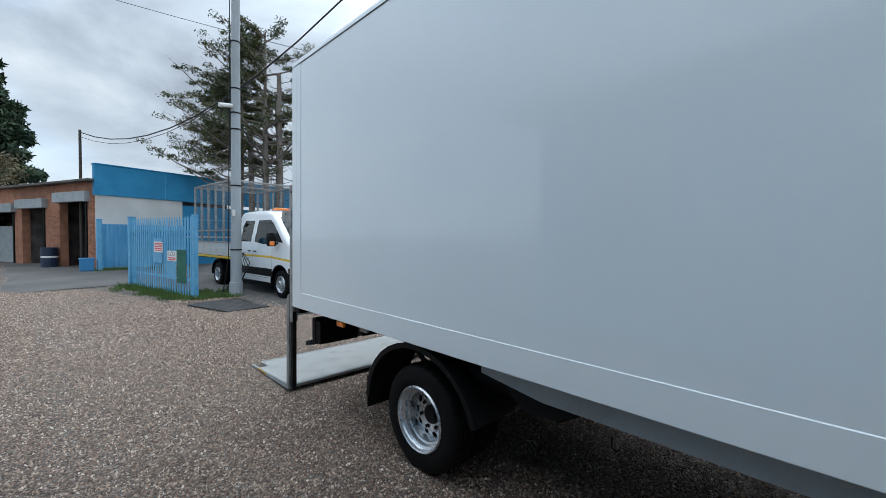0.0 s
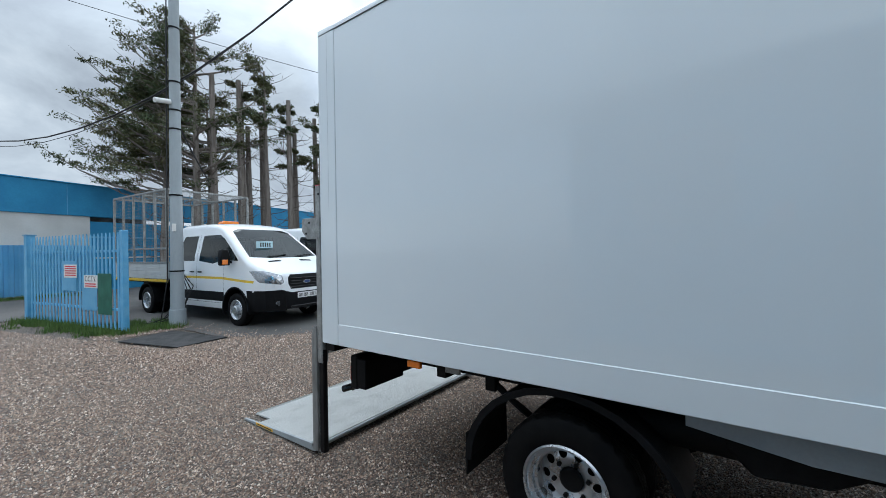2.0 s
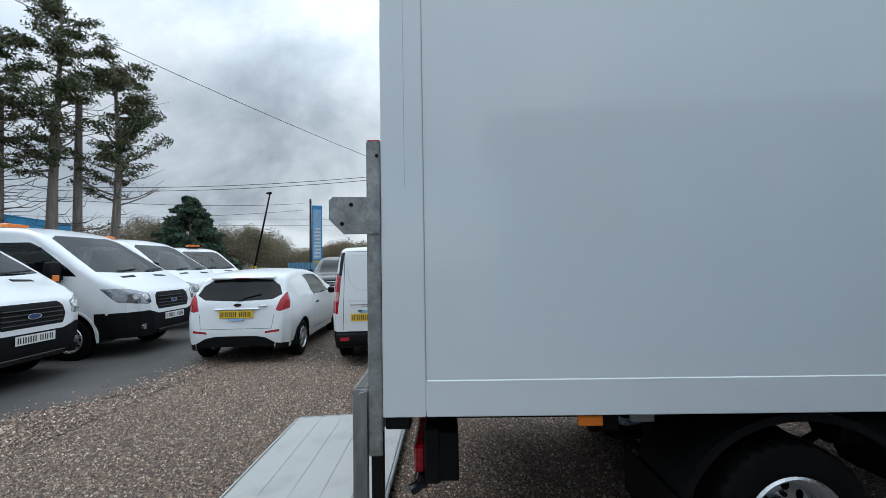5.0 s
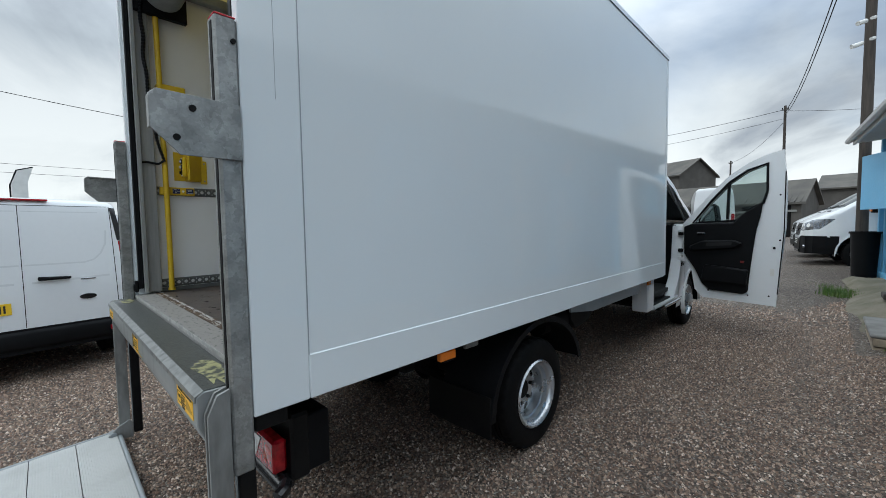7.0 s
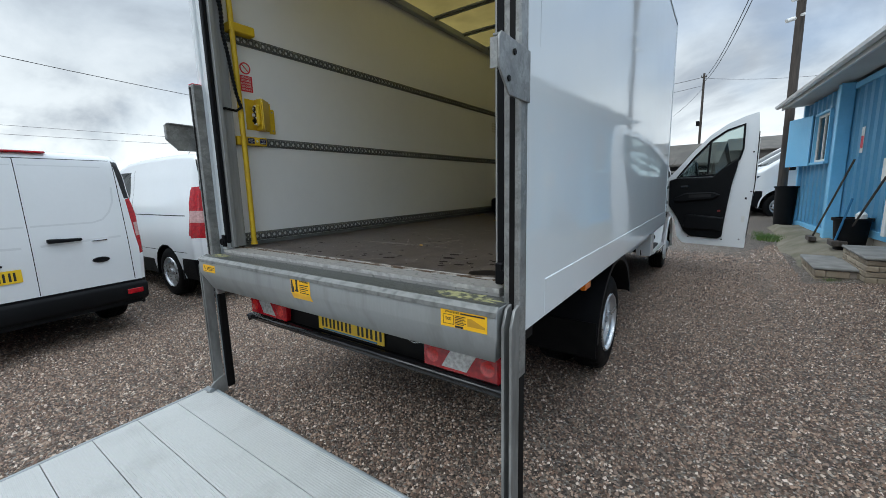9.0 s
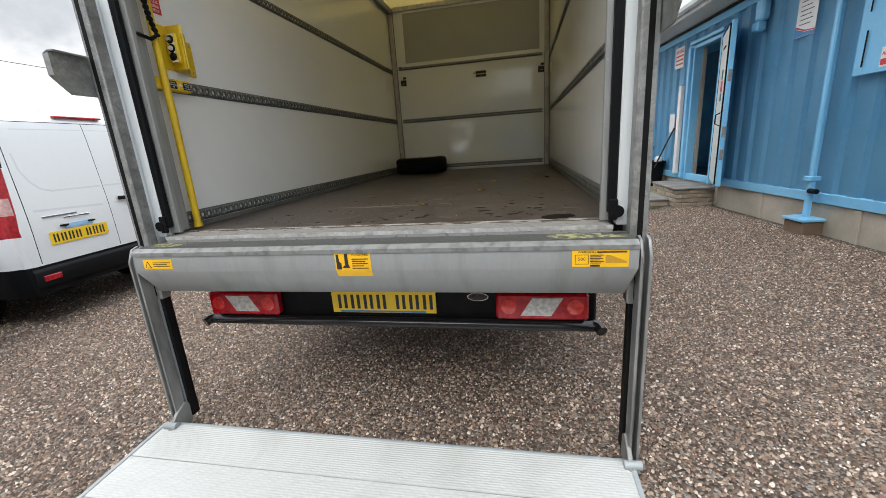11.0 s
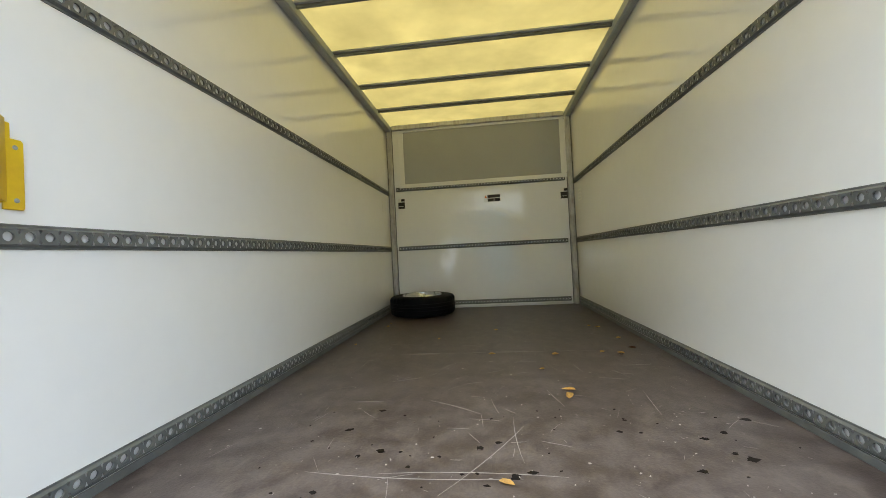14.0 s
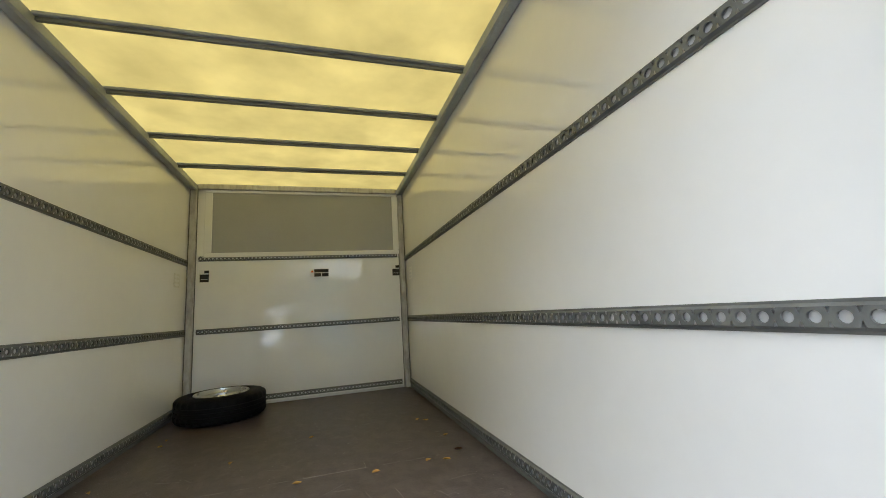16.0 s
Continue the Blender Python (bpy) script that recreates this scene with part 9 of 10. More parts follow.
pine(-10.6, -13.2, 10.8, 8, LINE, 0.42, 2.6, 0.2, 1.0, bare=22)
pine(-12.2, -12.6, 9.6, 9, LINE, 0.40, 2.7, 0.2, 1.1, bare=20)
for k, (x, y, h) in enumerate(((-5.05, -15.6, 9.3), (-4.2, -17.0, 6.9), (-6.3, -15.8, 9.5), (-6.9, -16.2, 7.6), (-7.8, -16.6, 8.6), (-8.05, -14.6, 8.8), (-9.0, -15.6, 8.0), (-9.5, -14.6, 8.3), (-9.9, -14.4, 7.4), (-10.9, -13.6, 7.4), (-11.6, -13.4, 7.6))):
    st_ = thing("topped_trunk", "bare grey trunk with its top sawn off", "tree", "topped trunks")
    part("trunk", Tube([(0, 0, 0), (0.05, 0, h * 0.5), (0.12, 0.05, h)], 0.17, 10, 0.10), BARK, st_)
    dd = bmesh.new()
    rs = random.Random(40 + k)
    for q in range(26):
        z = rs.uniform(1.5, h)
        az = rs.uniform(0, 6.3)
        L = rs.uniform(0.4, 1.4)
        Tube([(0.08, 0, z), (math.cos(az) * L * 0.6, math.sin(az) * L * 0.6, z + 0.1), (math.cos(az) * L, math.sin(az) * L, z + 0.45)], 0.02, 4, 0.004, dd)
    tagged(part("dead_twig", dd, TWIG, st_, smooth=0), kind="stuff")
    st_.matrix_world = Matrix.Translation((x, y, 0))


def spruce(x, y, h, r, seed, label, material=NEEDLE2, n=70):
    """A dense conical conifer."""
    rs = random.Random(seed)
    t = thing("fir_tree", label, "tree")
    part("trunk", Tube([(0, 0, 0), (0, 0, h * 0.97)], 0.02 * h + 0.05, 8, 0.02), BARK, t)
    limbs = bmesh.new()
    cl = []
    tiers = int(h * 2.2)
    for k in range(tiers):
        f = 0.08 + 0.90 * k / tiers
        R = r * (1 - f) ** 0.8 + 0.15
        for q in range(max(5, int(11 * (1 - f)) + 3)):
            az = rs.uniform(0, 6.3)
            L = R * rs.uniform(0.7, 1.12)
            z = h * f
            tip = Vector((math.cos(az) * L, math.sin(az) * L, z - 0.10 * L))
            Tube([(0, 0, z), tip], 0.02, 4, 0.006, limbs)
            for g in (0.45, 0.72, 0.98):
                cl.append((tip.x * g, tip.y * g, z - 0.10 * L * g + rs.uniform(-.1, .1), 0.32 + 0.07 * R))
    part("limb", limbs, BARK, t, smooth=60)
    me = clump_mesh(cl, n, 0.13 + 0.01 * h, 1.0, seed, 0.7)
    me.materials.append(material)
    o = new("crown", me)
    o.parent = t
    t.matrix_world = Matrix.Translation((x, y, 0))


spruce(7.6, -36.0, 17.0, 5.2, 21, "large dark fir behind the brick workshop")
spruce(-41.0, -28.8, 9.8, 5.2, 22, "dark fir beyond the parked tippers")


def broad_tree(x, y, h, r, seed, label, material, bare=0.4):
    rs = random.Random(seed)
    t = thing("bare_tree", label, "tree", "hedgerow trees")
    tr = bmesh.new()
    cl = []
    Tube([(0, 0, 0), (0.1, 0, h * 0.45)], 0.16, 8, 0.10, tr)
    tw = bmesh.new()
    for k in range(34):
        az, f = rs.uniform(0, 6.3), rs.uniform(0.25, 1)
        L = r * rs.uniform(0.5, 1.0)
        tip = Vector((math.cos(az) * L, math.sin(az) * L, h * f))
        mid = Vector((math.cos(az) * L * 0.4, math.sin(az) * L * 0.4, h * (0.25 + 0.4 * f)))
        Tube([(0.05, 0, h * 0.3), mid, tip], 0.05, 4, 0.008, tw)
        for q in range(3):
            e = tip + Vector((rs.uniform(-1, 1), rs.uniform(-1, 1), rs.uniform(-.2, 1))) * 0.25 * r
            Tube([mid.lerp(tip, 0.6), e], 0.015, 3, 0.004, tw)
            if rs.random() > bare:
                cl.append((e.x, e.y, e.z, 0.26 * r))
        cl.append((tip.x, tip.y, tip.z, 0.2 * r))
    part("trunk", tr, BARK, t)
    part("limb", tw, TWIG, t, smooth=0)
    me = clump_mesh(cl, 46, 0.05 + 0.012 * h, 1.0, seed, 0.8)
    me.materials.append(material)
    o = new("crown", me)
    o.parent = t
    t.matrix_world = Matrix.Translation((x, y, 0))


broad_tree(6.4, -30.0, 6.0, 2.2, 31, "half-bare tree behind the workshop roof", HEDGE, 0.6)

# far hedgerow wood and hillside, one mass of foliage
def woodland(name, pts, seed, n, size, material, label):
    me = clump_mesh(pts, n, size, 1.0, seed, 0.8)
    me.materials.append(material)
    tagged(new(name, me), label, "woodland", kind="stuff")
rs = random.Random(77)
wood = []
for k in range(460):
    b = radians(rs.uniform(99, 134))
    d = rs.uniform(62, 80)
    hh = 4.4 + 1.0 * math.sin(b * 9) * math.sin(b * 23 + 1) + (2.2 if math.degrees(b) > 112 else 0)
    z = rs.uniform(0.2, 1) * max(2.0, hh)
    wood.append((2.6 - d * math.sin(b), 0.1 + d * math.cos(b), z, 1.6))
woodland("hedgerow", wood, 7, 520, 0.12, HEDGE, "brown and olive autumn hedgerow wood beyond the road")
wood = []
for k in range(150):
    b = radians(rs.uniform(70, 100))
    d = rs.uniform(75, 95)
    wood.append((2.6 - d * math.sin(b), d * math.cos(b), rs.uniform(0.2, 3.4), 1.6))
woodland("hedgerow", wood, 8, 100, 0.42, HEDGE, "distant olive hedgerow behind the vans")
wood = []
for k in range(220):
    b = radians(rs.uniform(134, 165))
    d = rs.uniform(30, 48)
    wood.append((2.6 - d * math.sin(b), 0.1 + d * math.cos(b), rs.uniform(0.2, 2.9), 1.2))
woodland("hedgerow", wood, 9, 90, 0.34, HEDGE, "brown undergrowth behind the conifers")


def hill(name, b0, b1, d, h, material, seed, label):
    bm = bmesh.new()
    ra, rb, rc = [], [], []
    n = 60
    for k in range(n + 1):
        b = radians(b0 + (b1 - b0) * k / n)
        hh = h * (0.75 + 0.3 * noise.noise((k * 0.13, seed, 0))) * math.sin(math.pi * k / n) ** 0.6
        for lst, dd, z in ((ra, d * 0.8, -0.5), (rb, d * 0.95, hh * 0.7), (rc, d * 1.15, hh)):
            lst.append(bm.verts.new((-dd * math.sin(b), dd * math.cos(b), z)))
    for p, q in ((ra, rb), (rb, rc)):
        for i in range(n):
            bm.faces.new((p[i], p[i + 1], q[i + 1], q[i]))
    single(name, bm, material, label, "backdrop", kind="structure")
HILLM = mat("hill_woodland", (0.055, 0.060, 0.035), 0.95, var=0.25, scale=0.06, col2=(0.10, 0.085, 0.05), bscale=0.8)
hill("backdrop", -30, 40, 260, 16, HILLM, 3, "low wooded hill beyond the yard")
hill("backdrop", 95, 140, 330, 13, HILLM, 5, "low wooded hill beyond the road")

# far sheds seen over the cab door
def shed(x, y, yaw, w, l, h, rise, label, wall, roof):
    s = thing("shed", label, "shed", "farm sheds")
    part("wall", Prism([(-w / 2, 0), (w / 2, 0), (w / 2, h), (0, h + rise), (-w / 2, h)], "y", 0, l), wall, s)
    for sd in (1, -1):
        part("roof_slope", Prism([(sd * (w / 2 + 0.25), h - 0.15), (0, h + rise + 0.06), (0, h + rise + 0.16), (sd * (w / 2 + 0.25), h - 0.02)], "y", -0.25, l + 0.25), roof, s)
    s.matrix_world = Matrix.Translation((x, y, 0)) @ pose(0, 0, 0, 0, 0, yaw)
    return s
GREYBLOCK = mat("grey_block_wall", (0.10, 0.092, 0.082), 0.9, var=0.1, scale=1.2)
shed(-7.2, 46.7, 66, 5.4, 14, 6.2, 1.6, "grey block shed with steep dark roof", GREYBLOCK, ROOFG)
low = shed(1.5, 36.2, 80, 4.5, 13, 2.65, 1.45, "long low shed with corrugated roof, black panels for its shaded open front", GREYBLOCK, ROOFG)
# flat black panels on a solid wall, standing for the shade in open bays
for k in range(4):
    part("open_bay", Box(-2.27, -2.25, 0.5 + 3.1 * k, 3.2 + 3.1 * k, 0.1, 2.45, 0), UNDER, low)
part("front_rail", Box(-2.33, -2.27, 0.2, 12.8, 2.0, 2.14, 0), mat("pale_weathered_board", (0.30, 0.30, 0.28), 0.8, var=0.15), low)
for k in range(44):
    part("roof_rib", moved(Box(-0.04, 0.04, -0.03, 0.03, 0, 2.85, 0), pose(-2.48, 0.0 + 0.3 * k, 2.66, 0, 59.7, 0)), ROOFG, low)
shed(9.4, 52.0, 85, 8, 7.3, 4.3, 1.3, "distant shed with dark roof", GREYBLOCK, ROOFG)

# ---- wires ----
wire((2.0, -20.5, 6.1), (-4.6, 5.0, 13.0), 3.6, 0.021)
wire((2.0, -20.5, 5.9), (-4.3, 5.0, 12.6), 3.5, 0.010)
wire((-0.55, -7.08, 4.4), (-12, -30, 6.5), 0.6, 0.02)
wire((2.95, 11.6, 9.2), (-0.3, 41.5, 10.2), 0.9, 0.018)
wire((2.98, 11.6, 8.9), (-0.3, 41.5, 9.9), 0.9, 0.018)
wire((2.98, 11.6, 9.0), (8.0, -4.0, 7.0), 0.8, 0.018)
wire((-0.3, 41.5, 10.3), (-26.0, 36.0, 9.4), 0.8, 0.018)
wire((-0.3, 41.5, 9.6), (-26.0, 36.0, 8.4), 0.8, 0.014)
wire((-0.3, 41.5, 10.2), (14, 44, 9.8), 0.6, 0.014)
wire((-0.3, 41.5, 9.4), (-6.5, 60, 8.8), 0.6, 0.014)
wire((-28.0, -2.4, 8.7), (-28.0, -40.0, 8.7), 0.8, 0.022)
wire((-28.2, -2.4, 8.5), (-28.2, -40.0, 8.4), 0.8, 0.022)
wire((-28.0, -2.4, 8.7), (-30.0, 40.0, 8.7), 0.8, 0.018)
wire((-28.0, -2.4, 8.6), (2.0, -24.0, 14.0), 0.7, 0.014)
wire((-33.0, -13.0, 7.2), (-12.0, -30.0, 6.0), 0.8, 0.016)
wire((-33.0, -13.0, 6.6), (-14.0, -34.0, 5.0), 0.8, 0.014)
wire((-45.0, -40.0, 7.6), (-45.0, 40.0, 7.6), 0.6, 0.014)
wire((-45.0, -40.0, 6.9), (-45.0, 40.0, 6.9), 0.6, 0.014)

# ---- grass at the fence foot and along the office ----
def grass(name, pts, seed, label):
    """Blades in tufts: pts of (x, y, z, radius, count, height)."""
    rs = np.random.RandomState(seed)
    P = []
    for x, y, z, r, n, h in pts:
        a, d = rs.rand(n) * 6.283, r * rs.rand(n) ** 0.5
        bx, by = x + d * np.cos(a), y + d * np.sin(a)
        hh = h * (0.5 + rs.rand(n))
        la = rs.rand(n) * 6.283
        ln = hh * 0.5 * rs.rand(n)
        w = 0.004 + 0.004 * rs.rand(n)
        z0 = np.full(n, z)
        P.append(np.stack([np.stack([bx - w * np.sin(la), by + w * np.cos(la), z0], 1), np.stack([bx + w * np.sin(la), by - w * np.cos(la), z0], 1), np.stack([bx + ln * np.cos(la), by + ln * np.sin(la), z0 + hh], 1)], 1))
    V = np.concatenate(P).reshape(-1, 3)
    n = len(V) // 3
    me = bpy.data.meshes.new(name)
    me.vertices.add(n * 3)
    me.vertices.foreach_set("co", V.ravel())
    me.loops.add(n * 3)
    me.loops.foreach_set("vertex_index", np.arange(n * 3))
    me.polygons.add(n)
    me.polygons.foreach_set("loop_start", np.arange(n) * 3)
    me.polygons.foreach_set("loop_total", np.full(n, 3))
    me.update()
    me.materials.append(GRASS)
    tagged(new(name, me), label, "grass", kind="stuff")
rs = random.Random(9)
tuft = []
for k in range(120):
    f = rs.random() * 1.12 - 0.03
    p = FA.lerp(FB, f)
    tuft.append((p.x + rs.gauss(0.12, 0.16), p.y + rs.gauss(0, 0.12), 0.0, 0.16, 60, 0.07 + 0.06 * rs.random()))
for k in range(50):
    tuft.append((rs.uniform(-0.5, 0.3), rs.uniform(-8.3, -6.7), 0.01, 0.16, 50, 0.09))
for k in range(30):
    tuft.append((rs.uniform(-0.9, 1.5), rs.uniform(-18.2, -17.6), 0.01, 0.3, 60, 0.12))
grass("grass_verge", tuft, 3, "rough green grass along the fence foot")
tuft = [(2.40 + rs.gauss(0, 0.12), 9.9 + rs.uniform(-1.1, 1.1), 0.13, 0.15, 60, 0.08) for k in range(40)]
tuft += [(2.95 + rs.uniform(-.3, .4), 5.40 + rs.gauss(0, 0.06), 0.07, 0.06, 30, 0.04) for k in range(16)]
grass("grass_verge", tuft, 4, "small green weeds by the concrete apron and steps")

# ---- spare wheel, leaves and bits on the load floor ----
spare = thing("spare_wheel", "black tyre on a silver rim lying flat on the load floor", "wheel")
sw_ = wheel(spare, 0, 0, 0, 1, 0.335, 0.20, "flat")
sw_.name = "tyre"
DULLRIM = mat("dull_rusty_rim", (0.060, 0.045, 0.032), 0.55, 0.3, var=0.3, scale=18, col2=(0.19, 0.17, 0.145))
for o in sw_.children[:3]:
    o.data.materials[0] = DULLRIM
spare.matrix_world = Matrix.Translation((-0.665, 3.665, FLOOR + 0.205)) @ pose(0, 0, 0, 0, -90, 0)
BROWNLEAF = mat("brown_dry_leaf", (0.10, 0.045, 0.018), 0.7, var=0.2, scale=60)
leaf_pts = [(0.35, 1.36), (0.34, 1.29), (0.86, 2.32), (0.75, 1.94), (0.85, 2.05), (0.66, 1.97), (0.83, 2.7), (0.78, 2.75), (0.28, 1.66), (0.07, 2.69), (0.03, 1.97), (-0.34, 2.42), (-0.87, 3.12), (-0.86, 2.98), (-0.92, 2.3), (0.39, 1.94), (0.055, 0.671)]
for k, (x, y) in enumerate(leaf_pts):
    rs = random.Random(100 + k)
    s = rs.uniform(0.022, 0.027) if k < 2 else rs.uniform(0.012, 0.018)
    bm = bmesh.new()
    ring = []
    for q in range(10):
        a = 2 * math.pi * q / 10
        rr = s * (1 + 0.25 * math.cos(2 * a) + rs.uniform(-.12, .12))
        ring.append(bm.verts.new((rr * math.cos(a), rr * 0.75 * math.sin(a), 0.004 + 0.006 * abs(math.sin(a)) + 0.003 * rs.random())))
    c = bm.verts.new((0, 0, 0.0025))
    for q in range(10):
        bm.faces.new((c, ring[q], ring[(q + 1) % 10]))
    bmesh.ops.solidify(bm, geom=bm.faces[:], thickness=0.0012)
    single("fallen_leaf", bm, BROWNLEAF if k == 4 else LEAFY, "dry curled brown leaf on the load floor" if k == 4 else "small curled yellow leaf on the load floor", "leaf", "fallen leaves", m=pose(x, y, FLOOR + 0.001, 0, 0, rs.uniform(0, 360)))
rs = random.Random(55)
fb = bmesh.new()
for k in range(420):
    x, y = rs.uniform(-1.0, 0.95), 0.25 + 3.6 * rs.random() ** 1.4
    s = 0.0012 + 0.0036 * rs.random() ** 2.5
    ptsf = [(x + s * rs.uniform(.5, 1.2) * math.cos(a), y + s * rs.uniform(.5, 1.2) * math.sin(a)) for a in (0.2, 1.3, 2.5, 3.6, 4.9)]
    add(fb, Prism(ptsf, "z", FLOOR + 0.0005, FLOOR + 0.002))
single("chippings", fb, mat("grey_white_chip", (0.36, 0.34, 0.31), 0.6, var=0.2, scale=20), "pale chips and flecks scattered on the load floor", "debris", kind="stuff", smooth=0)
wb = bmesh.new()
for k in range(130):
    x, y = rs.uniform(-0.9, 0.95), 0.16 + 1.0 * rs.random() ** 1.6
    s = 0.0025 + 0.012 * rs.random() ** 2.4
    ph = rs.uniform(0, 6.3)
    add(wb, Prism([(x + 1.2 * s * rs.uniform(.6, 1.25) * math.cos(a * 0.4488) * (1 + 0.3 * math.sin(2 * a * 0.4488 + ph)), y + s * rs.uniform(.6, 1.25) * math.sin(a * 0.4488)) for a in range(14)], "z", FLOOR + 0.0002, FLOOR + 0.0012))
for bx, by, rx, ry in ((0.775, 0.205, 0.062, 0.055), (0.44, 0.42, 0.035, 0.02), (0.47, 0.33, 0.022, 0.016), (0.41, 0.52, 0.03, 0.014), (0.58, 0.30, 0.026, 0.014), (0.70, 0.45, 0.02, 0.018), (0.52, 0.24, 0.018, 0.012)):
    add(wb, Prism([(bx + rx * math.cos(a * 0.2618) * (1 + 0.10 * math.sin(a * 0.5236 + 9 * bx) + rs.uniform(-0.10, 0.10)) + 0.3 * ry * math.sin(a * 0.2618), by + ry * math.sin(a * 0.2618) * (1 + 0.12 * math.cos(a * 0.7854) + rs.uniform(-0.10, 0.10))) for a in range(24)], "z", FLOOR + 0.0002, FLOOR + 0.0010))
single("water_spots", wb, mat("wet_dark_spot", (0.012, 0.010, 0.009), 0.5, var=0.1, spec=0.08), "dark wet spots near the open rear", "water", kind="stuff", smooth=0)
sc = bmesh.new()
def scratch(x0, y0, x1, y1, w, bend):
    """A thin bowed scrape that tapers at both ends."""
    d = Vector((x1 - x0, y1 - y0))
    nrm = Vector((-d.y, d.x))
    up, lo = [], []
    for q in range(7):
        f = q / 6
        c = Vector((x0, y0)) + d * f + nrm * bend * 4 * f * (1 - f)
        e = nrm.normalized() * w * (0.15 + math.sin(math.pi * f)) * rs.uniform(0.6, 1.2)
        up.append((c.x + e.x, c.y + e.y))
        lo.append((c.x - e.x, c.y - e.y))
    add(sc, Prism(up + lo[::-1], "z", FLOOR + 0.0003, FLOOR + 0.0009))
for c in ((-0.52, 0.72, 0.10, 0.70), (-0.30, 0.715, 0.22, 0.71), (0.10, 1.10, 0.11, 0.78), (-0.12, 0.62, 0.13, 1.02), (-0.27, 0.70, -0.24, 0.52), (-0.23, 1.26, -0.02, 1.12), (-0.02, 1.12, -0.01, 1.0), (0.02, 1.27, 0.05, 1.12), (0.26, 1.37, 0.3, 1.19), (0.45, 1.74, 0.47, 1.61), (-0.57, 1.25, -0.43, 1.25), (0.65, 1.36, 0.62, 1.11)):
    scratch(*c, 0.0011, rs.uniform(-0.03, 0.03))
for k in range(9):
    x = -0.52 + 0.135 * k
    scratch(x, 2.03 + rs.uniform(-0.003, 0.003), x + rs.uniform(0.06, 0.15), 2.03 + rs.uniform(-0.003, 0.003), rs.uniform(0.0006, 0.0014), 0.0)
for k in range(260):
    x, y, a, L = rs.uniform(-0.9, 0.9), 0.2 + 2.9 * rs.random() ** 1.3, rs.uniform(0, 6.28), 0.012 + 0.13 * rs.random() ** 3
    scratch(x, y, x + L * math.cos(a), y + L * math.sin(a), rs.uniform(0.0003, 0.0008), rs.uniform(-0.04, 0.04))
single("floor_scratches", sc, mat("pale_scratch", (0.27, 0.25, 0.235), 0.7, var=0.1), "pale scratches worn into the load floor", "scratches", kind="stuff", smooth=0)

# ---- loose stones over the nearest ground ----
def edge_side(x, y):
    """How far each point lies on the gravel side (+) or on the tarmac (-) of the apron's edge."""
    best = np.full(len(x), 1e9)
    odd = np.zeros(len(x), dtype=bool)
    for (ax, ay), (bx, by) in zip(ap, ap[1:] + ap[:1]):
        t = np.clip(((x - ax) * (bx - ax) + (y - ay) * (by - ay)) / ((bx - ax) ** 2 + (by - ay) ** 2), 0, 1)
        best = np.minimum(best, np.hypot(x - ax - t * (bx - ax), y - ay - t * (by - ay)))
        odd ^= ((ay > y) != (by > y)) & (x < (bx - ax) * (y - ay) / (by - ay + 1e-12) + ax)
    return np.where(odd, -best, best)


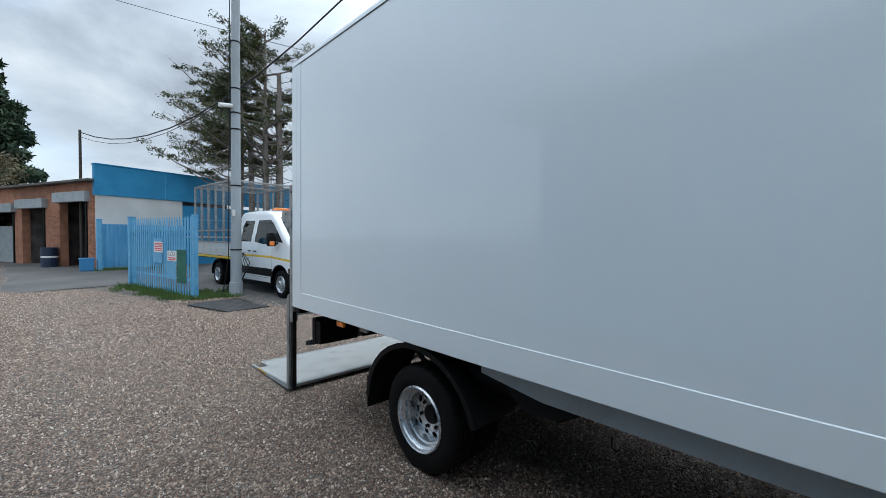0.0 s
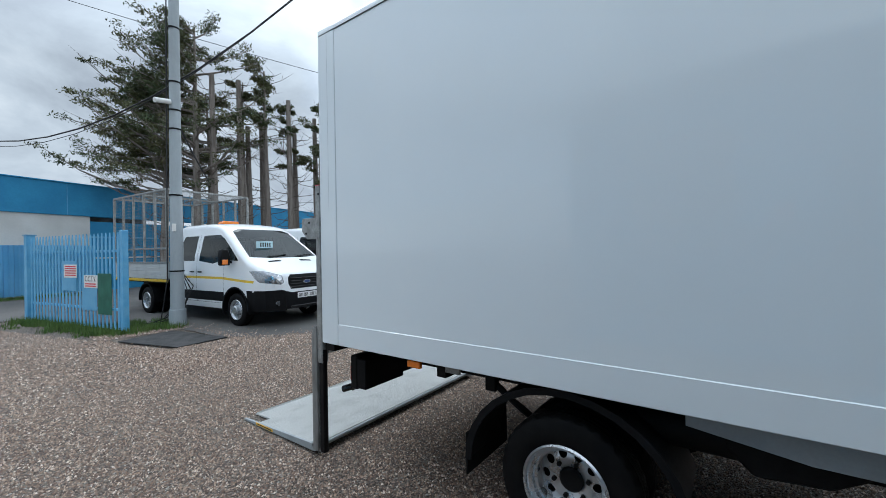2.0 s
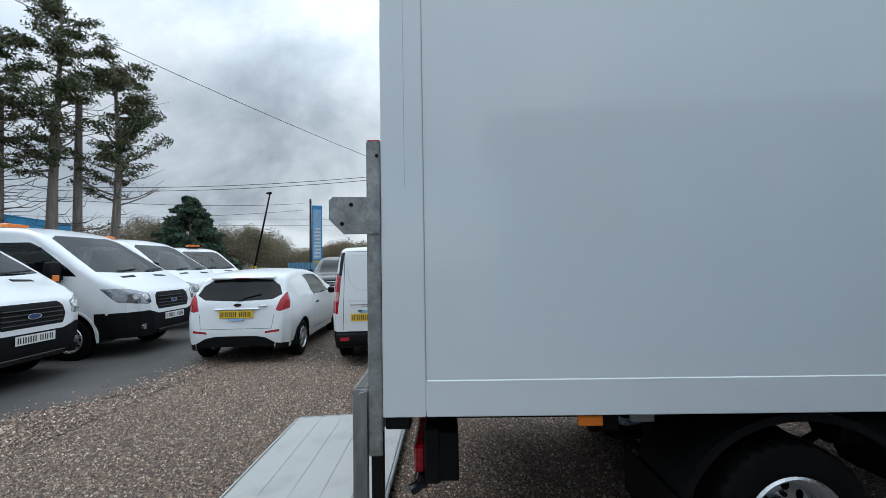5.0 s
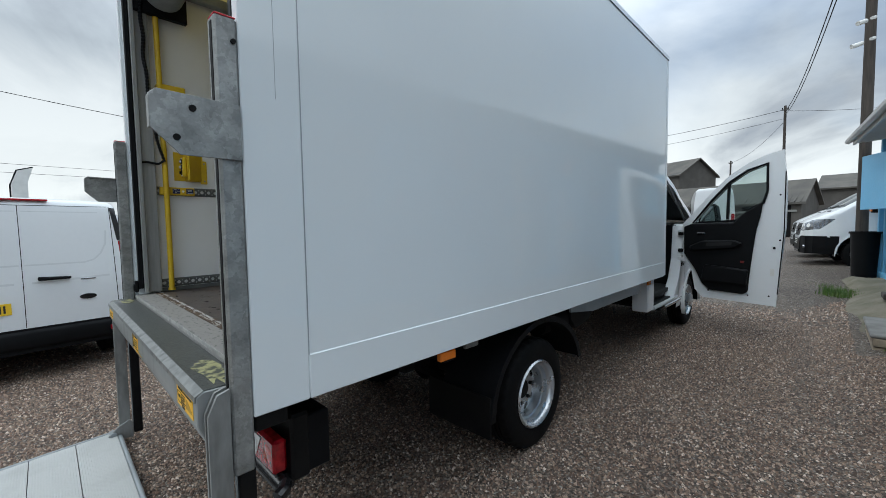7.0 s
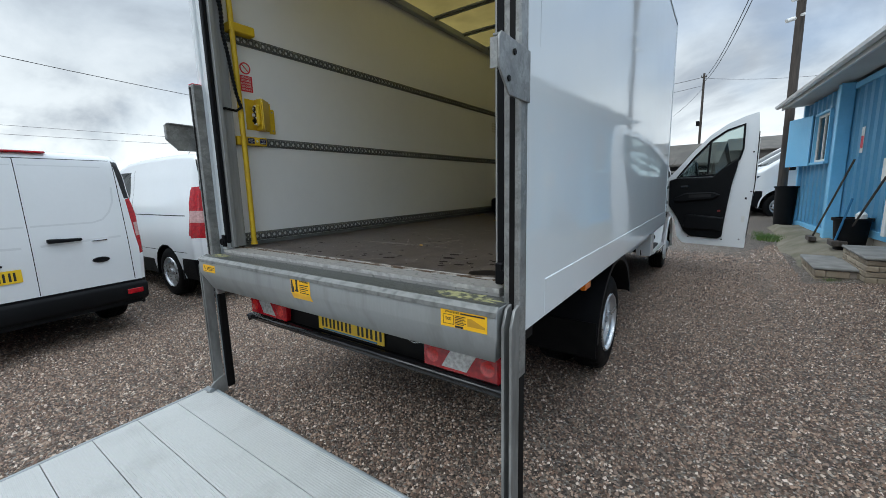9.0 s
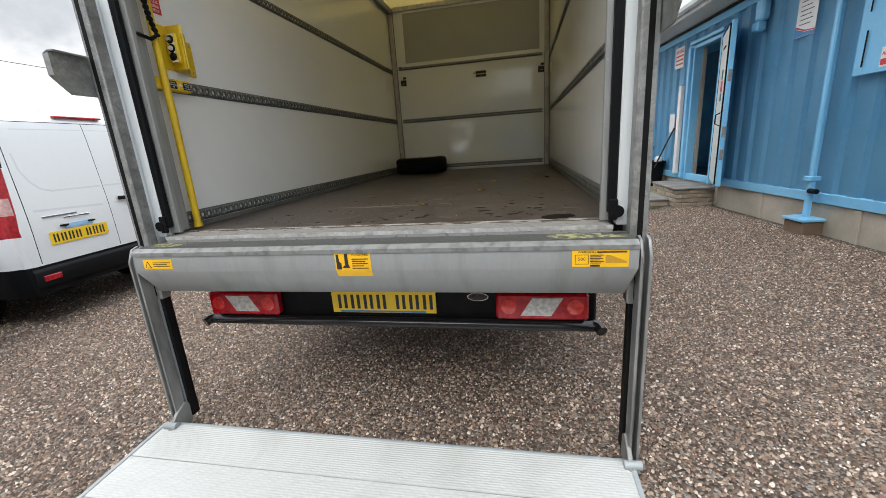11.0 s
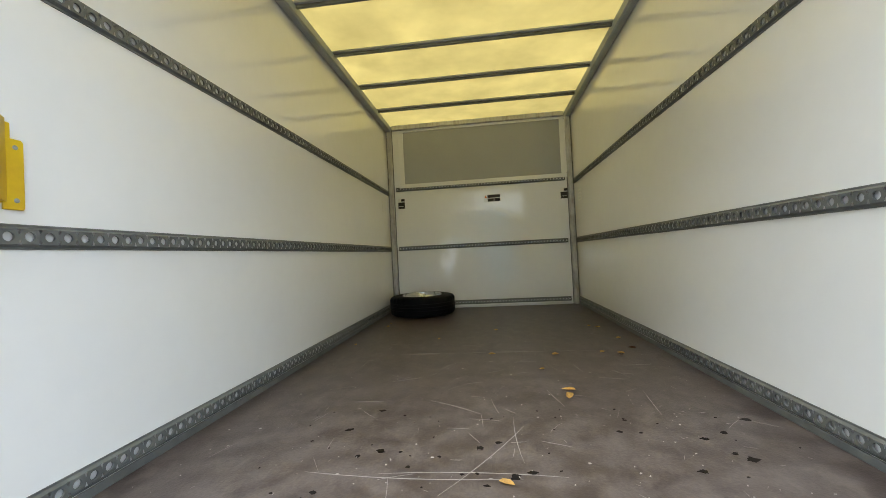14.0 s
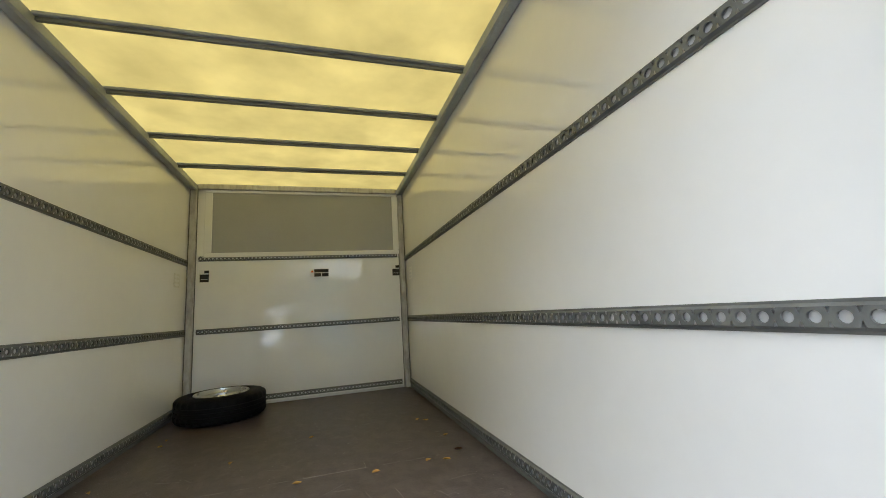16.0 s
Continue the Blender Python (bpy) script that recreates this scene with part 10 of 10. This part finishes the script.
def stones(count, seed, x0=-3.4, x1=3.7, y0=-3.3, y1=6.6, big=1.0, edge=False):
    rs = np.random.RandomState(seed)
    x = rs.uniform(x0, x1, count * 2)
    y = rs.uniform(y0, y1, count * 2)
    if edge:
        d = edge_side(x, y)
        on = (d > -0.02) | (rs.rand(count * 2) < 0.8 * np.exp(-np.maximum(-d, 0) / 0.16)) & (d > -0.9)
        on &= ~((x > -0.55) & (x < 0.75) & (y > -6.5) & (y < -4.75) & (rs.rand(count * 2) > 0.03))
        x, y = x[on], y[on]
    wx = 3.68 - 0.08 * (y - 2.75)
    ok = (x < wx) & ~((x > -1.15) & (x < 1.05) & (y > -1.2) & (y < -0.12)) & ~((x < -0.9) & (y < -3.2)) & ~((x < 0.3 - 0.28 * (y + 4.6)) & (y < -4.6)) & ~((x > 2.5) & (y > 5.2))
    if edge:
        ok = x < 1e9
    x, y = x[ok][:count], y[ok][:count]
    n = len(x)
    wx = 3.75 - 0.08 * (y - 2.75)
    f = np.clip((1.6 - (wx - x)) / 1.3, 0, 1)
    z = 0.14 * f * f * (3 - 2 * f) + (0.018 if edge else 0.0)
    s = (0.0040 + 0.0066 * rs.rand(n) ** 2.0) * big
    # a chipped cap: five uneven corners round a low off-centre peak
    ang = (np.arange(5)[None] + 0.7 * rs.rand(n, 5)) * 1.2566 + rs.rand(n, 1) * 6.283
    rad = (0.75 + 0.55 * rs.rand(n, 5)) * s[:, None]
    z0 = (z + 0.004 * rs.rand(n))[:, None]
    ring = np.stack([x[:, None] + rad * np.cos(ang), y[:, None] + rad * np.sin(ang), z0 - 0.35 * s[:, None] + 0.5 * s[:, None] * rs.rand(n, 5)], 2)
    peak = np.stack([x + s * (rs.rand(n) - 0.5), y + s * (rs.rand(n) - 0.5), z0[:, 0] + s * (0.75 + 0.6 * rs.rand(n))], 1)[:, None]
    P = np.concatenate([ring, peak], 1).reshape(-1, 3)
    tri = np.array([[k, (k + 1) % 5, 5] for k in range(5)])
    F = (np.arange(n)[:, None, None] * 6 + tri[None]).reshape(-1, 3)
    me = bpy.data.meshes.new("gravel_stones")
    me.vertices.add(len(P))
    me.vertices.foreach_set("co", P.ravel())
    me.loops.add(F.size)
    me.loops.foreach_set("vertex_index", F.ravel())
    me.polygons.add(len(F))
    me.polygons.foreach_set("loop_start", np.arange(len(F)) * 3)
    me.polygons.foreach_set("loop_total", np.full(len(F), 3))
    me.update()
    me.materials.append(STONES)
    return me
tagged(new("gravel_stones", stones(345000, 1)), "loose brown, pink and grey gravel stones", "gravel", kind="stuff")
tagged(new("gravel_stones", stones(70000, 2, 0.2, 7.0, -11.0, -3.3, 1.3)), "gravel spread towards the blue fence", "gravel", kind="stuff")
tagged(new("gravel_stones", stones(45000, 3, -7.0, -3.4, -2.9, 5.0, 1.3)), "gravel under the parked vans", "gravel", kind="stuff")
tagged(new("gravel_stones", stones(34000, 4, -5.2, 0.9, -7.2, -3.2, 1.3, edge=True)), "gravel straggling over the tarmac edge", "gravel", kind="stuff")
tagged(new("gravel_stones", stones(26000, 5, -1.5, 2.5, 6.6, 11.5, 1.7)), "gravel beyond the cab", "gravel", kind="stuff")
